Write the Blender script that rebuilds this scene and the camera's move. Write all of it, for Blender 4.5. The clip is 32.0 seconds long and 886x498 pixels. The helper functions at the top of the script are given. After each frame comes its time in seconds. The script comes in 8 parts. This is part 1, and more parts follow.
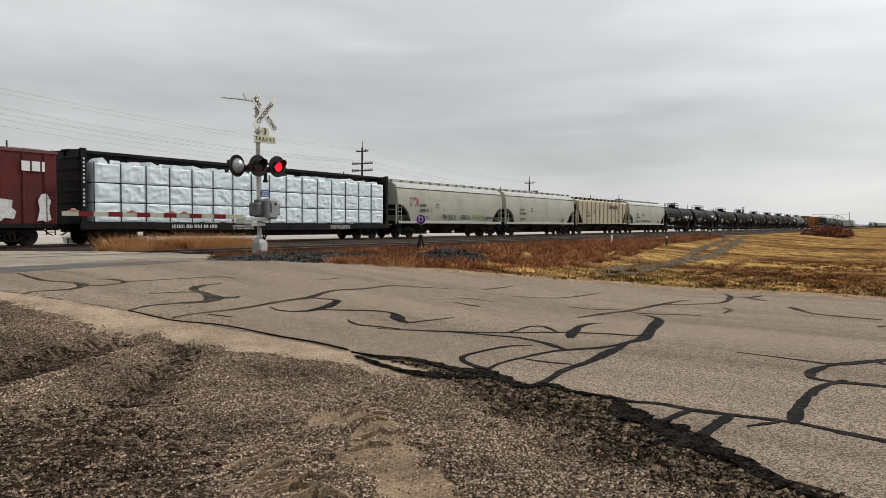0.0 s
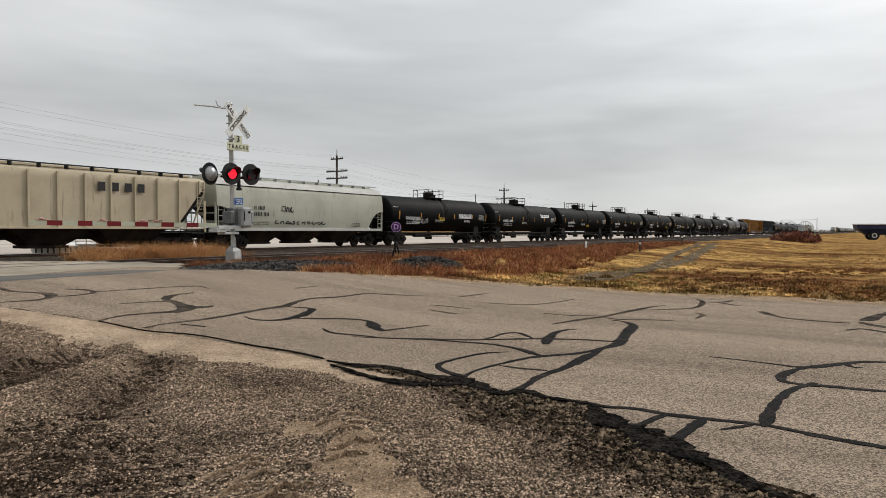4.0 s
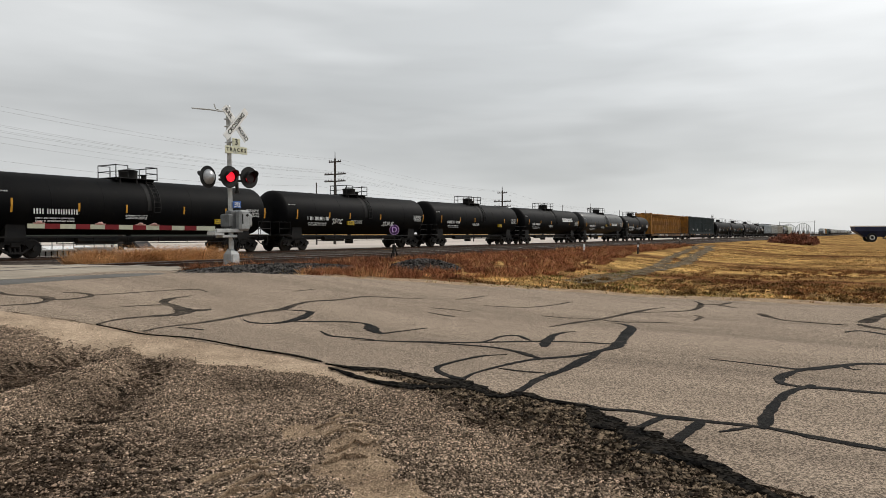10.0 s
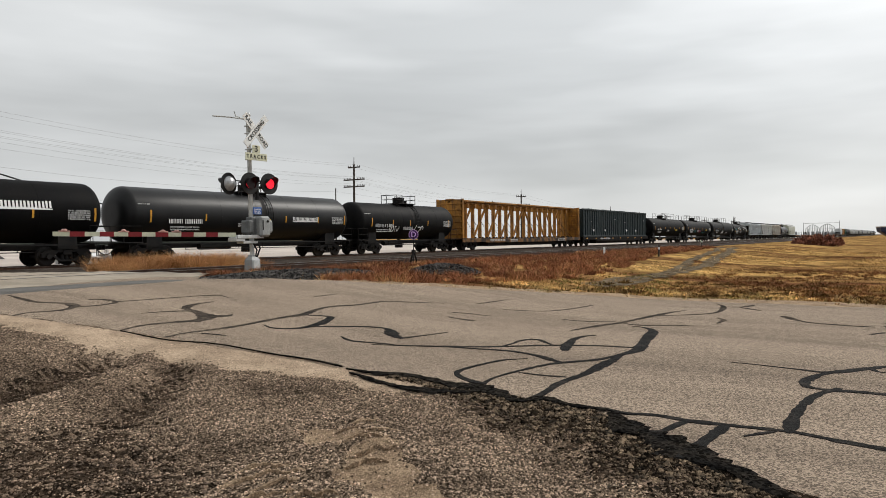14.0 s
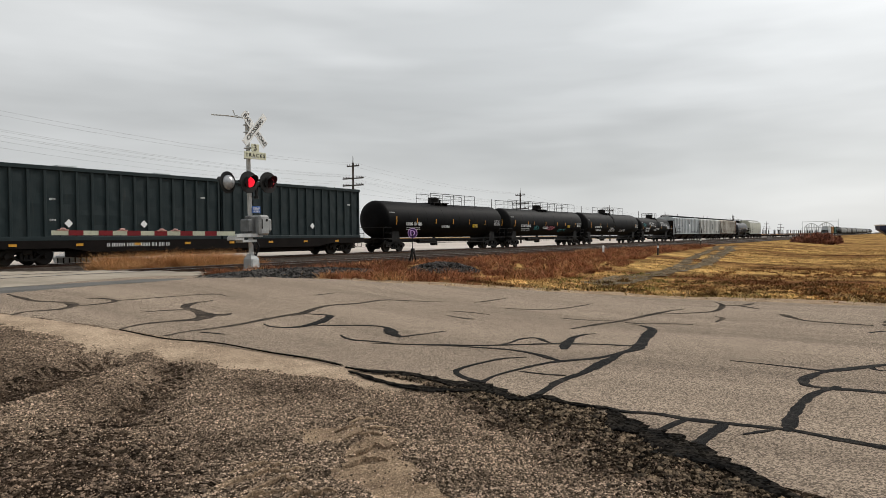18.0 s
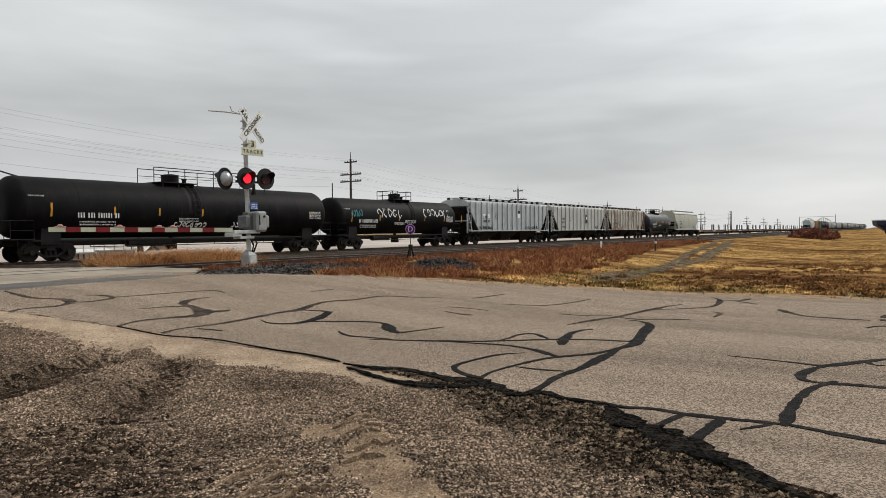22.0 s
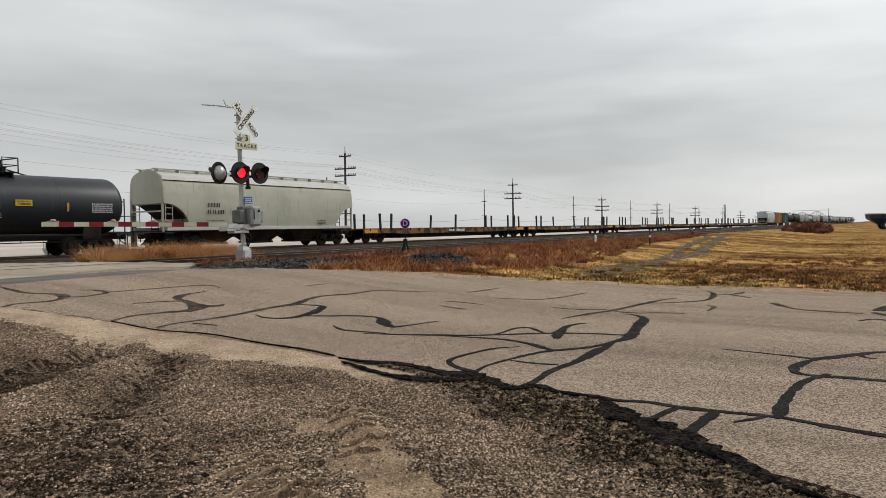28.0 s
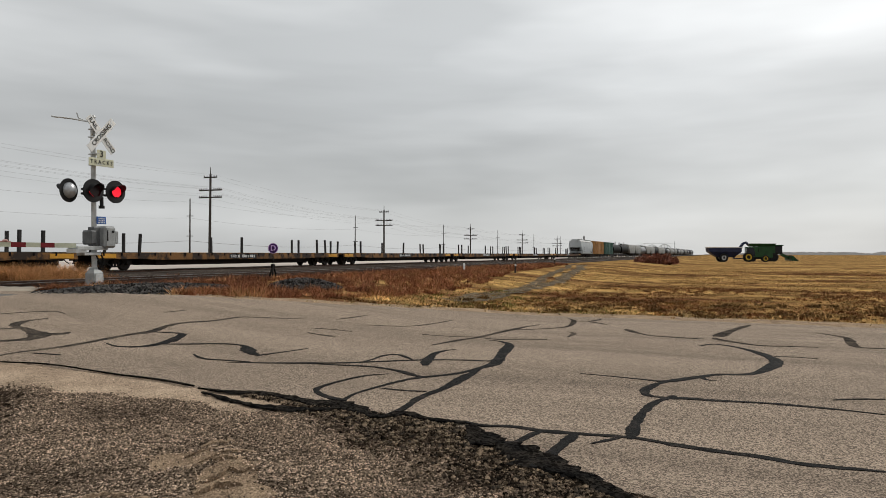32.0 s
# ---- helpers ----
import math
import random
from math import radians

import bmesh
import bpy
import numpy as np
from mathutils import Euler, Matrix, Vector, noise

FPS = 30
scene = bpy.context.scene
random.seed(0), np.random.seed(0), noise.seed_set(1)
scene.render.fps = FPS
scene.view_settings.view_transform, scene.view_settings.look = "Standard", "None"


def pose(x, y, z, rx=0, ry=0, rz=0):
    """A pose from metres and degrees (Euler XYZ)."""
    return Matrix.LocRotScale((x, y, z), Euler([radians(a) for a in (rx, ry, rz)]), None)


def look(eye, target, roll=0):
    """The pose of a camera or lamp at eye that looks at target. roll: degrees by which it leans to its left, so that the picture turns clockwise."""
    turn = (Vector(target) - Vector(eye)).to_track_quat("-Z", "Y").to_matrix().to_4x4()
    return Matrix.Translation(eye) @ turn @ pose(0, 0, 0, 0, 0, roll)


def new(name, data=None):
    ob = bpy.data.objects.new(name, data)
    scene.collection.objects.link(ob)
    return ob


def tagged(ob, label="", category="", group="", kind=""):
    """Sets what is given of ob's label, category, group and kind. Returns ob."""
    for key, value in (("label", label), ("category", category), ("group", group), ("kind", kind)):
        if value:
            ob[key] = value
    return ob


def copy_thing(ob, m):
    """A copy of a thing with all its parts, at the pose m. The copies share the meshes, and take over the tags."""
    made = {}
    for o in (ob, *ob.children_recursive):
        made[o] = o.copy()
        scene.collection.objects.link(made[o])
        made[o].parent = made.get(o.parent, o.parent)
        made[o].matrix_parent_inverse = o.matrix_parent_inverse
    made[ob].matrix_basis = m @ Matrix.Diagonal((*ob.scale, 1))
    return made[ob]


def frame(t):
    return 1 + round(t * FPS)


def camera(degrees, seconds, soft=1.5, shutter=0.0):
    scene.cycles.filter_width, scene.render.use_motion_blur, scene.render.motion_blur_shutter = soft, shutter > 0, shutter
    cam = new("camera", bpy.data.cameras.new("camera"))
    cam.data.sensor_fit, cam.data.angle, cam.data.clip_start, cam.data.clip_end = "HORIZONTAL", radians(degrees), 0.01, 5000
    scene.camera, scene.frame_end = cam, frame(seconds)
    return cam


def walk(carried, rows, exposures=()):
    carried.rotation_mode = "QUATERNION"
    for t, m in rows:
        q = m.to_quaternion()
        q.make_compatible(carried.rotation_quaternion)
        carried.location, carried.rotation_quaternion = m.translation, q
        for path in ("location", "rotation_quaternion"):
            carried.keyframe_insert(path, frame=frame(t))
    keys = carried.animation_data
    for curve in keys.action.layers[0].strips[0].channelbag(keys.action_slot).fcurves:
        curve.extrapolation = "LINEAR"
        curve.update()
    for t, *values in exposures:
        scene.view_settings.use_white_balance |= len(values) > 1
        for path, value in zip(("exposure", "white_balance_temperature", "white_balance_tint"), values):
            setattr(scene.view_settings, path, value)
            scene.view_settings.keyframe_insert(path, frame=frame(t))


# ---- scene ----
EYE = 1.6
RAIL = 0.45          # top of the main track's rails
TRACK_Y = 35.3       # its centre line, which runs along x
SPEED = 17.05        # metres a second, towards -x

cam = camera(64.2, 32.0, soft=0.5)
PATH = [
    (0.0, pose(0, 0, EYE, 87.946, -0.326, -56.002)),
    (0.5, pose(0, 0, EYE, 87.916, -0.318, -56.023)),
    (1.0, pose(0, 0, EYE, 87.860, -0.274, -56.015)),
    (1.5, pose(0, 0, EYE, 87.948, -0.173, -56.146)),
    (2.0, pose(0, 0, EYE, 88.095, -0.100, -56.435)),
    (2.5, pose(0, 0, EYE, 88.275, -0.060, -56.825)),
    (3.0, pose(0, 0, EYE, 88.447, -0.068, -57.297)),
    (3.5, pose(0, 0, EYE, 88.544, -0.054, -57.735)),
    (5.5, pose(0, 0, EYE, 88.467, -0.010, -58.283)),
    (6.0, pose(0, 0, EYE, 88.407, -0.009, -58.321)),
    (6.5, pose(0, 0, EYE, 88.359, 0.010, -58.374)),
    (7.0, pose(0, 0, EYE, 88.318, 0.031, -58.373)),
    (7.5, pose(0, 0, EYE, 88.293, 0.015, -58.407)),
    (8.0, pose(0, 0, EYE, 88.243, 0.040, -58.431)),
    (8.5, pose(0, 0, EYE, 88.462, 0.042, -58.341)),
    (9.0, pose(0, 0, EYE, 88.763, 0.000, -58.174)),
    (9.5, pose(0, 0, EYE, 88.756, 0.005, -58.174)),
    (10.0, pose(0, 0, EYE, 88.773, 0.058, -58.146)),
    (10.5, pose(0, 0, EYE, 88.948, 0.218, -57.765)),
    (11.0, pose(0, 0, EYE, 88.984, 0.286, -57.555)),
    (11.5, pose(0, 0, EYE, 88.980, 0.276, -57.521)),
    (12.0, pose(0, 0, EYE, 89.037, 0.376, -57.198)),
    (12.5, pose(0, 0, EYE, 89.094, 0.482, -56.757)),
    (13.0, pose(0, 0, EYE, 89.077, 0.564, -56.690)),
    (13.5, pose(0, 0, EYE, 89.031, 0.541, -56.684)),
    (14.0, pose(0, 0, EYE, 89.132, 0.571, -56.594)),
    (14.5, pose(0, 0, EYE, 89.272, 0.537, -56.513)),
    (16.5, pose(0, 0, EYE, 89.149, 0.587, -56.569)),
    (17.0, pose(0, 0, EYE, 89.100, 0.610, -56.590)),
    (17.5, pose(0, 0, EYE, 89.055, 0.614, -56.612)),
    (18.0, pose(0, 0, EYE, 89.022, 0.608, -56.668)),
    (18.5, pose(0, 0, EYE, 88.993, 0.592, -56.705)),
    (19.0, pose(0, 0, EYE, 88.948, 0.586, -56.752)),
    (19.5, pose(0, 0, EYE, 88.907, 0.604, -56.785)),
    (20.0, pose(0, 0, EYE, 88.862, 0.624, -56.799)),
    (20.5, pose(0, 0, EYE, 88.823, 0.669, -56.816)),
    (21.0, pose(0, 0, EYE, 88.780, 0.670, -56.831)),
    (21.5, pose(0, 0, EYE, 88.744, 0.694, -56.820)),
    (22.0, pose(0, 0, EYE, 88.695, 0.721, -56.845)),
    (22.5, pose(0, 0, EYE, 88.647, 0.704, -56.869)),
    (23.0, pose(0, 0, EYE, 88.600, 0.718, -56.916)),
    (23.5, pose(0, 0, EYE, 88.561, 0.707, -56.950)),
    (24.0, pose(0, 0, EYE, 88.522, 0.760, -56.979)),
    (24.5, pose(0, 0, EYE, 88.479, 0.787, -56.971)),
    (25.0, pose(0, 0, EYE, 88.449, 0.798, -57.000)),
    (25.5, pose(0, 0, EYE, 88.409, 0.773, -57.051)),
    (27.5, pose(0, 0, EYE, 88.255, 0.741, -57.247)),
    (28.0, pose(0, 0, EYE, 88.217, 0.801, -57.270)),
    (28.5, pose(0, 0, EYE, 88.381, 0.835, -57.354)),
    (29.0, pose(0, 0, EYE, 89.120, 0.776, -58.231)),
    (29.5, pose(0, 0, EYE, 89.690, 0.606, -60.363)),
    (30.0, pose(0, 0, EYE, 89.736, 0.359, -62.168)),
    (30.5, pose(0, 0, EYE, 89.764, 0.089, -64.058)),
    (31.0, pose(0, 0, EYE, 89.905, -0.103, -65.740)),
    (31.5, pose(0, 0, EYE, 90.156, -0.174, -66.988)),
    (32.0, pose(0, 0, EYE, 90.328, -0.208, -67.728)),
]
walk(cam, PATH, [(0, -0.04), (6.0, -0.02), (10.0, 0.0), (13.0, 0.07), (19.0, 0.0), (25.0, -0.05), (28.0, -0.05), (29.6, -0.16), (32.0, -0.17)])

# ---- light: an overcast day ----
world = bpy.data.worlds.new("overcast")
scene.world = world
world.use_nodes = True
wn, wl = world.node_tree.nodes, world.node_tree.links
wn.clear()
w_out = wn.new("ShaderNodeOutputWorld")
w_bg = wn.new("ShaderNodeBackground")
w_sky = wn.new("ShaderNodeTexSky")
w_sky.sky_type = "NISHITA"
w_sky.sun_disc = False
w_sky.sun_elevation = radians(40)
w_sky.sun_rotation = radians(112)
w_sky.altitude = 600
w_sky.dust_density = 3.0
w_co = wn.new("ShaderNodeTexCoord")
w_map = wn.new("ShaderNodeMapping")
w_map.inputs["Scale"].default_value = (1.0, 1.0, 4.6)
w_map.inputs["Rotation"].default_value = (0.05, 0.04, 0.5)
w_map.inputs["Location"].default_value = (0.35, 0.2, 0.1)
w_n1 = wn.new("ShaderNodeTexNoise")
w_n1.inputs["Scale"].default_value = 1.55
w_n1.inputs["Detail"].default_value = 4.0
w_n1.inputs["Roughness"].default_value = 0.48
w_ramp = wn.new("ShaderNodeValToRGB")
w_ramp.color_ramp.elements[0].position = 0.33
w_ramp.color_ramp.elements[0].color = (0.385, 0.395, 0.395, 1)
w_ramp.color_ramp.elements[1].position = 0.70
w_ramp.color_ramp.elements[1].color = (0.64, 0.65, 0.65, 1)
w_mix = wn.new("ShaderNodeMix")
w_mix.data_type = "RGBA"
w_mix.inputs["Factor"].default_value = 0.95
w_dim = wn.new("ShaderNodeMix")
w_dim.data_type = "RGBA"
w_dim.blend_type = "MULTIPLY"
w_dim.inputs["Factor"].default_value = 1.0
w_dim.inputs["B"].default_value = (0.1, 0.1, 0.1, 1)
wl.new(w_co.outputs["Generated"], w_map.inputs["Vector"])
wl.new(w_map.outputs["Vector"], w_n1.inputs["Vector"])
wl.new(w_n1.outputs["Fac"], w_ramp.inputs["Fac"])
wl.new(w_sky.outputs["Color"], w_dim.inputs["A"])
wl.new(w_dim.outputs["Result"], w_mix.inputs["A"])
wl.new(w_ramp.outputs["Color"], w_mix.inputs["B"])
# the cloud is thinner round the hidden sun
SUN_WAY = Vector((math.cos(radians(-22)) * math.cos(radians(40)), math.sin(radians(-22)) * math.cos(radians(40)), math.sin(radians(40))))
w_dot = wn.new("ShaderNodeVectorMath")
w_dot.operation = "DOT_PRODUCT"
w_dot.inputs[1].default_value = SUN_WAY
w_rng = wn.new("ShaderNodeMapRange")
w_rng.interpolation_type = "SMOOTHSTEP"
w_rng.inputs["From Min"].default_value, w_rng.inputs["From Max"].default_value = 0.15, 1.0
w_rng.inputs["To Min"].default_value, w_rng.inputs["To Max"].default_value = 1.23, 1.68
w_glow = wn.new("ShaderNodeMix")
w_glow.data_type = "RGBA"
w_glow.blend_type = "MULTIPLY"
w_glow.inputs["Factor"].default_value = 1.0
wl.new(w_co.outputs["Generated"], w_dot.inputs[0])
wl.new(w_dot.outputs["Value"], w_rng.inputs["Value"])
wl.new(w_mix.outputs["Result"], w_glow.inputs["A"])
wl.new(w_rng.outputs["Result"], w_glow.inputs["B"])
# layers of stratus: a dull deck above the horizon, brighter higher up, its edge drawn out by long streaks
w_sep = wn.new("ShaderNodeSeparateXYZ")
wl.new(w_co.outputs["Generated"], w_sep.inputs["Vector"])
w_map2 = wn.new("ShaderNodeMapping")
w_map2.inputs["Scale"].default_value = (1.0, 1.0, 9.0)
w_map2.inputs["Rotation"].default_value = (0.03, -0.05, 0.9)
w_n2 = wn.new("ShaderNodeTexNoise")
w_n2.inputs["Scale"].default_value = 2.2
w_n2.inputs["Detail"].default_value = 5.0
w_n2.inputs["Roughness"].default_value = 0.5
wl.new(w_co.outputs["Generated"], w_map2.inputs["Vector"])
wl.new(w_map2.outputs["Vector"], w_n2.inputs["Vector"])
w_lift = wn.new("ShaderNodeMath")
w_lift.operation = "MULTIPLY_ADD"
w_lift.inputs[1].default_value = 0.20
wl.new(w_n2.outputs["Fac"], w_lift.inputs[0])
wl.new(w_sep.outputs["Z"], w_lift.inputs[2])
w_deck = wn.new("ShaderNodeValToRGB")
w_deck.color_ramp.interpolation = "EASE"
for i, (at, v) in enumerate(((0.08, 0.96), (0.15, 0.94), (0.215, 0.88), (0.29, 1.0), (0.38, 1.13), (0.6, 1.02))):
    e = w_deck.color_ramp.elements[i] if i < 2 else w_deck.color_ramp.elements.new(at)
    e.position, e.color = at, (v, v, v, 1)
wl.new(w_lift.outputs["Value"], w_deck.inputs["Fac"])
w_layer = wn.new("ShaderNodeMix")
w_layer.data_type = "RGBA"
w_layer.blend_type = "MULTIPLY"
w_layer.inputs["Factor"].default_value = 1.0
wl.new(w_glow.outputs["Result"], w_layer.inputs["A"])
wl.new(w_deck.outputs["Color"], w_layer.inputs["B"])
wl.new(w_layer.outputs["Result"], w_bg.inputs["Color"])
w_bg.inputs["Strength"].default_value = 1.0
wl.new(w_bg.outputs["Background"], w_out.inputs["Surface"])

sun = new("sun", bpy.data.lights.new("sun", "SUN"))
sun.data.energy = 2.1
sun.data.angle = radians(10)
sun.data.color = (1.0, 0.96, 0.9)
sun.matrix_world = look(SUN_WAY * 100, (0, 0, 0))



# ---- materials ----
def material(name, col, rough=0.7, metal=0.0, var=0.25, scale=2.0, fine=35.0, bump=0.15, col2=None, spread=(0.4, 0.62),
             grain=0.15, stretch=(1, 1, 1), random=0.0, emit=0.0, spec=0.3, dist=0.02, streak=None, chips=None, island=0.0, detail=6):
    """Base colour with a broad drift (towards col2), a fine grain and a fine relief."""
    m = bpy.data.materials.new(name)
    m.use_nodes = True
    n, l = m.node_tree.nodes, m.node_tree.links
    b = n["Principled BSDF"]
    b.inputs["Roughness"].default_value = rough
    b.inputs["Metallic"].default_value = metal
    b.inputs["Specular IOR Level"].default_value = spec
    co = n.new("ShaderNodeTexCoord")
    mp = n.new("ShaderNodeMapping")
    mp.inputs["Scale"].default_value = stretch
    l.new(co.outputs["Object"], mp.inputs["Vector"])
    big = n.new("ShaderNodeTexNoise")
    big.inputs["Scale"].default_value = scale
    big.inputs["Detail"].default_value = detail
    big.inputs["Roughness"].default_value = 0.6
    l.new(mp.outputs["Vector"], big.inputs["Vector"])
    ramp = n.new("ShaderNodeValToRGB")
    c2 = col2 or tuple(c * (1 - var) for c in col)
    ramp.color_ramp.elements[0].position, ramp.color_ramp.elements[0].color = spread[0], (*col, 1)
    ramp.color_ramp.elements[1].position, ramp.color_ramp.elements[1].color = spread[1], (*c2, 1)
    l.new(big.outputs["Fac"], ramp.inputs["Fac"])
    out = ramp.outputs["Color"]
    small = n.new("ShaderNodeTexNoise")
    small.inputs["Scale"].default_value = fine
    small.inputs["Detail"].default_value = 5
    small.inputs["Roughness"].default_value = 0.7
    l.new(co.outputs["Object"], small.inputs["Vector"])

    def times(a, fac_socket, lo, hi):
        r = n.new("ShaderNodeMapRange")
        r.inputs["From Min"].default_value, r.inputs["From Max"].default_value = 0.25, 0.75
        r.inputs["To Min"].default_value, r.inputs["To Max"].default_value = lo, hi
        l.new(fac_socket, r.inputs["Value"])
        x = n.new("ShaderNodeMix")
        x.data_type, x.blend_type = "RGBA", "MULTIPLY"
        x.inputs["Factor"].default_value = 1
        l.new(a, x.inputs["A"])
        l.new(r.outputs["Result"], x.inputs["B"])
        return x.outputs["Result"]
    if grain:
        out = times(out, small.outputs["Fac"], 1 - grain, 1 + grain)
    if chips:
        vo = n.new("ShaderNodeTexVoronoi")
        vo.inputs["Scale"].default_value = chips[0]
        l.new(co.outputs["Object"], vo.inputs["Vector"])
        bw = n.new("ShaderNodeSeparateColor")
        l.new(vo.outputs["Color"], bw.inputs["Color"])
        out = times(out, bw.outputs["Red"], 1 - chips[1], 1 + chips[1])
    if island:
        geo = n.new("ShaderNodeNewGeometry")
        out = times(out, geo.outputs["Random Per Island"], 1 - island, 1 + island)
    if random:
        info = n.new("ShaderNodeObjectInfo")
        out = times(out, info.outputs["Random"], 1 - random, 1 + random)
    if streak:
        st = n.new("ShaderNodeTexNoise")
        sm = n.new("ShaderNodeMapping")
        sm.inputs["Scale"].default_value = (5.0, 5.0, 0.5)
        l.new(co.outputs["Object"], sm.inputs["Vector"])
        l.new(sm.outputs["Vector"], st.inputs["Vector"])
        st.inputs["Scale"].default_value = 1.3
        st.inputs["Detail"].default_value = 7
        sr = n.new("ShaderNodeValToRGB")
        sr.color_ramp.elements[0].position, sr.color_ramp.elements[0].color = streak[1], (0, 0, 0, 1)
        sr.color_ramp.elements[1].position, sr.color_ramp.elements[1].color = streak[1] + 0.16, (1, 1, 1, 1)
        l.new(st.outputs["Fac"], sr.inputs["Fac"])
        sx = n.new("ShaderNodeMix")
        sx.data_type = "RGBA"
        l.new(sr.outputs["Color"], sx.inputs["Factor"])
        l.new(out, sx.inputs["A"])
        sx.inputs["B"].default_value = (*streak[0], 1)
        out = sx.outputs["Result"]
    l.new(out, b.inputs["Base Color"])
    if bump:
        bp = n.new("ShaderNodeBump")
        bp.inputs["Strength"].default_value = bump
        bp.inputs["Distance"].default_value = dist
        l.new(small.outputs["Fac"], bp.inputs["Height"])
        l.new(bp.outputs["Normal"], b.inputs["Normal"])
    if emit:
        b.inputs["Emission Color"].default_value = (*col, 1)
        b.inputs["Emission Strength"].default_value = emit
    return m


ASPHALT = material("asphalt_chip_seal", (0.297, 0.233, 0.177), 0.95, col2=(0.198, 0.155, 0.118), scale=1.0, fine=75, bump=0.8, grain=0.5, spread=(0.38, 0.7), dist=0.012, spec=0.04, chips=(80, 0.5), stretch=(1, 0.08, 1), detail=2)
SEAL = material("crack_sealant", (0.0095, 0.0088, 0.0083), 0.8, col2=(0.035, 0.029, 0.024), scale=5, fine=70, bump=0.5, grain=0.5, spread=(0.5, 0.74), spec=0.05, chips=(70, 0.5))
# paler copy for seals far from the eye, the sky's sheen put into its colour
SEAL_FAR = material("far_crack_sealant", (0.04, 0.035, 0.031), 0.9, col2=(0.1, 0.081, 0.064), scale=3, fine=60, bump=0.4, grain=0.5, spread=(0.42, 0.62), spec=0.0, chips=(60, 0.4))
TAR = material("crumbled_tar", (0.011, 0.0105, 0.01), 0.95, col2=(0.028, 0.024, 0.02), scale=6, fine=45, bump=0.8, grain=0.5, dist=0.03, spec=0.0, chips=(40, 0.6))
CRUMB = material("asphalt_crumb", (0.03, 0.025, 0.02), 0.95, col2=(0.2, 0.148, 0.1), scale=11, fine=45, bump=0.3, grain=0.3, spec=0.0, island=0.8, spread=(0.4, 0.6))
# soil kept dark to stand for the shade between the stones
GRAVEL = material("gravel_lot", (0.2, 0.148, 0.106), 0.97, col2=(0.11, 0.081, 0.058), scale=0.9, fine=60, bump=1.0, grain=0.55, spread=(0.44, 0.64), dist=0.03, spec=0.0, chips=(70, 0.7), stretch=(1.0, 0.55, 1), detail=3)
GRAVEL_DARK = material("dark_gravel_soil", (0.07, 0.049, 0.034), 0.97, col2=(0.025, 0.019, 0.014), scale=3.0, fine=70, bump=1.0, grain=0.5, dist=0.03, spec=0.0, chips=(50, 0.6))
STONE = material("gravel_stone", (0.44, 0.33, 0.242), 0.95, col2=(0.27, 0.2, 0.147), scale=0.9, fine=90, bump=0.3, grain=0.25, spread=(0.44, 0.64), spec=0.03, island=0.75, stretch=(1.0, 0.55, 1))
STONE_DARK = material("dark_gravel_stone", (0.25, 0.178, 0.127), 0.95, col2=(0.07, 0.053, 0.042), scale=6, fine=90, bump=0.3, grain=0.25, spec=0.04, island=0.6)
DIRT = material("bare_dirt", (0.38, 0.278, 0.185), 0.95, col2=(0.25, 0.178, 0.12), scale=2.6, fine=60, bump=1.0, grain=0.35, spec=0.0, chips=(90, 0.3))
FIELD = material("dry_grass_ground", (0.4, 0.25, 0.092), 0.97, col2=(0.12, 0.055, 0.026), scale=0.32, fine=14, bump=0.6, grain=0.7, stretch=(1.0, 0.2, 1), spread=(0.42, 0.6), dist=0.08, spec=0.0, chips=(1.6, 0.35))
GRIT = material("fine_pale_grit", (0.44, 0.335, 0.24), 0.95, col2=(0.31, 0.233, 0.166), scale=1.6, fine=90, bump=0.6, grain=0.35, spec=0.0, chips=(110, 0.3))
RUST_TUFT = material("rust_brown_tuft", (0.26, 0.125, 0.055), 0.95, col2=(0.13, 0.06, 0.03), scale=0.4, fine=5, bump=0, grain=0.3, spec=0.0, island=0.6)
DARK_TUFT = material("dark_dead_tuft", (0.2, 0.12, 0.05), 0.95, col2=(0.085, 0.052, 0.026), scale=0.8, fine=5, bump=0, grain=0.3, spec=0.0, island=0.6)
RUT = material("grey_wheel_rut", (0.175, 0.138, 0.094), 0.95, col2=(0.085, 0.063, 0.04), scale=2.5, fine=30, bump=0.5, grain=0.5, spec=0.0, chips=(25, 0.4))
SPILL = material("dried_spill", (0.045, 0.038, 0.03), 0.8, col2=(0.02, 0.018, 0.015), scale=3, fine=20, bump=0.05, grain=0.3, spec=0.1)
YARD = material("pale_yard", (0.56, 0.5, 0.45), 0.95, col2=(0.42, 0.37, 0.33), scale=0.02, fine=2, bump=0.2, grain=0.15, spec=0.0)
TRACK_YARD = material("grey_gravel_between_tracks", (0.075, 0.062, 0.053), 0.95, col2=(0.03, 0.024, 0.02), scale=0.5, fine=20, bump=0.8, grain=0.5, spec=0.0, chips=(14, 0.6))
CONCRETE = material("pale_concrete", (0.37, 0.315, 0.245), 0.8, col2=(0.25, 0.21, 0.16), scale=0.8, fine=45, bump=0.3, grain=0.25, spec=0.3)
PATCH = material("dark_asphalt_patch", (0.12, 0.113, 0.104), 0.85, var=0.3, scale=1, fine=60, bump=0.4, grain=0.25)
BALLAST = material("ballast_bed", (0.052, 0.044, 0.039), 0.95, col2=(0.013, 0.011, 0.0105), scale=1.2, fine=24, bump=1.0, grain=0.5, dist=0.05, spec=0.02, chips=(16, 0.7))
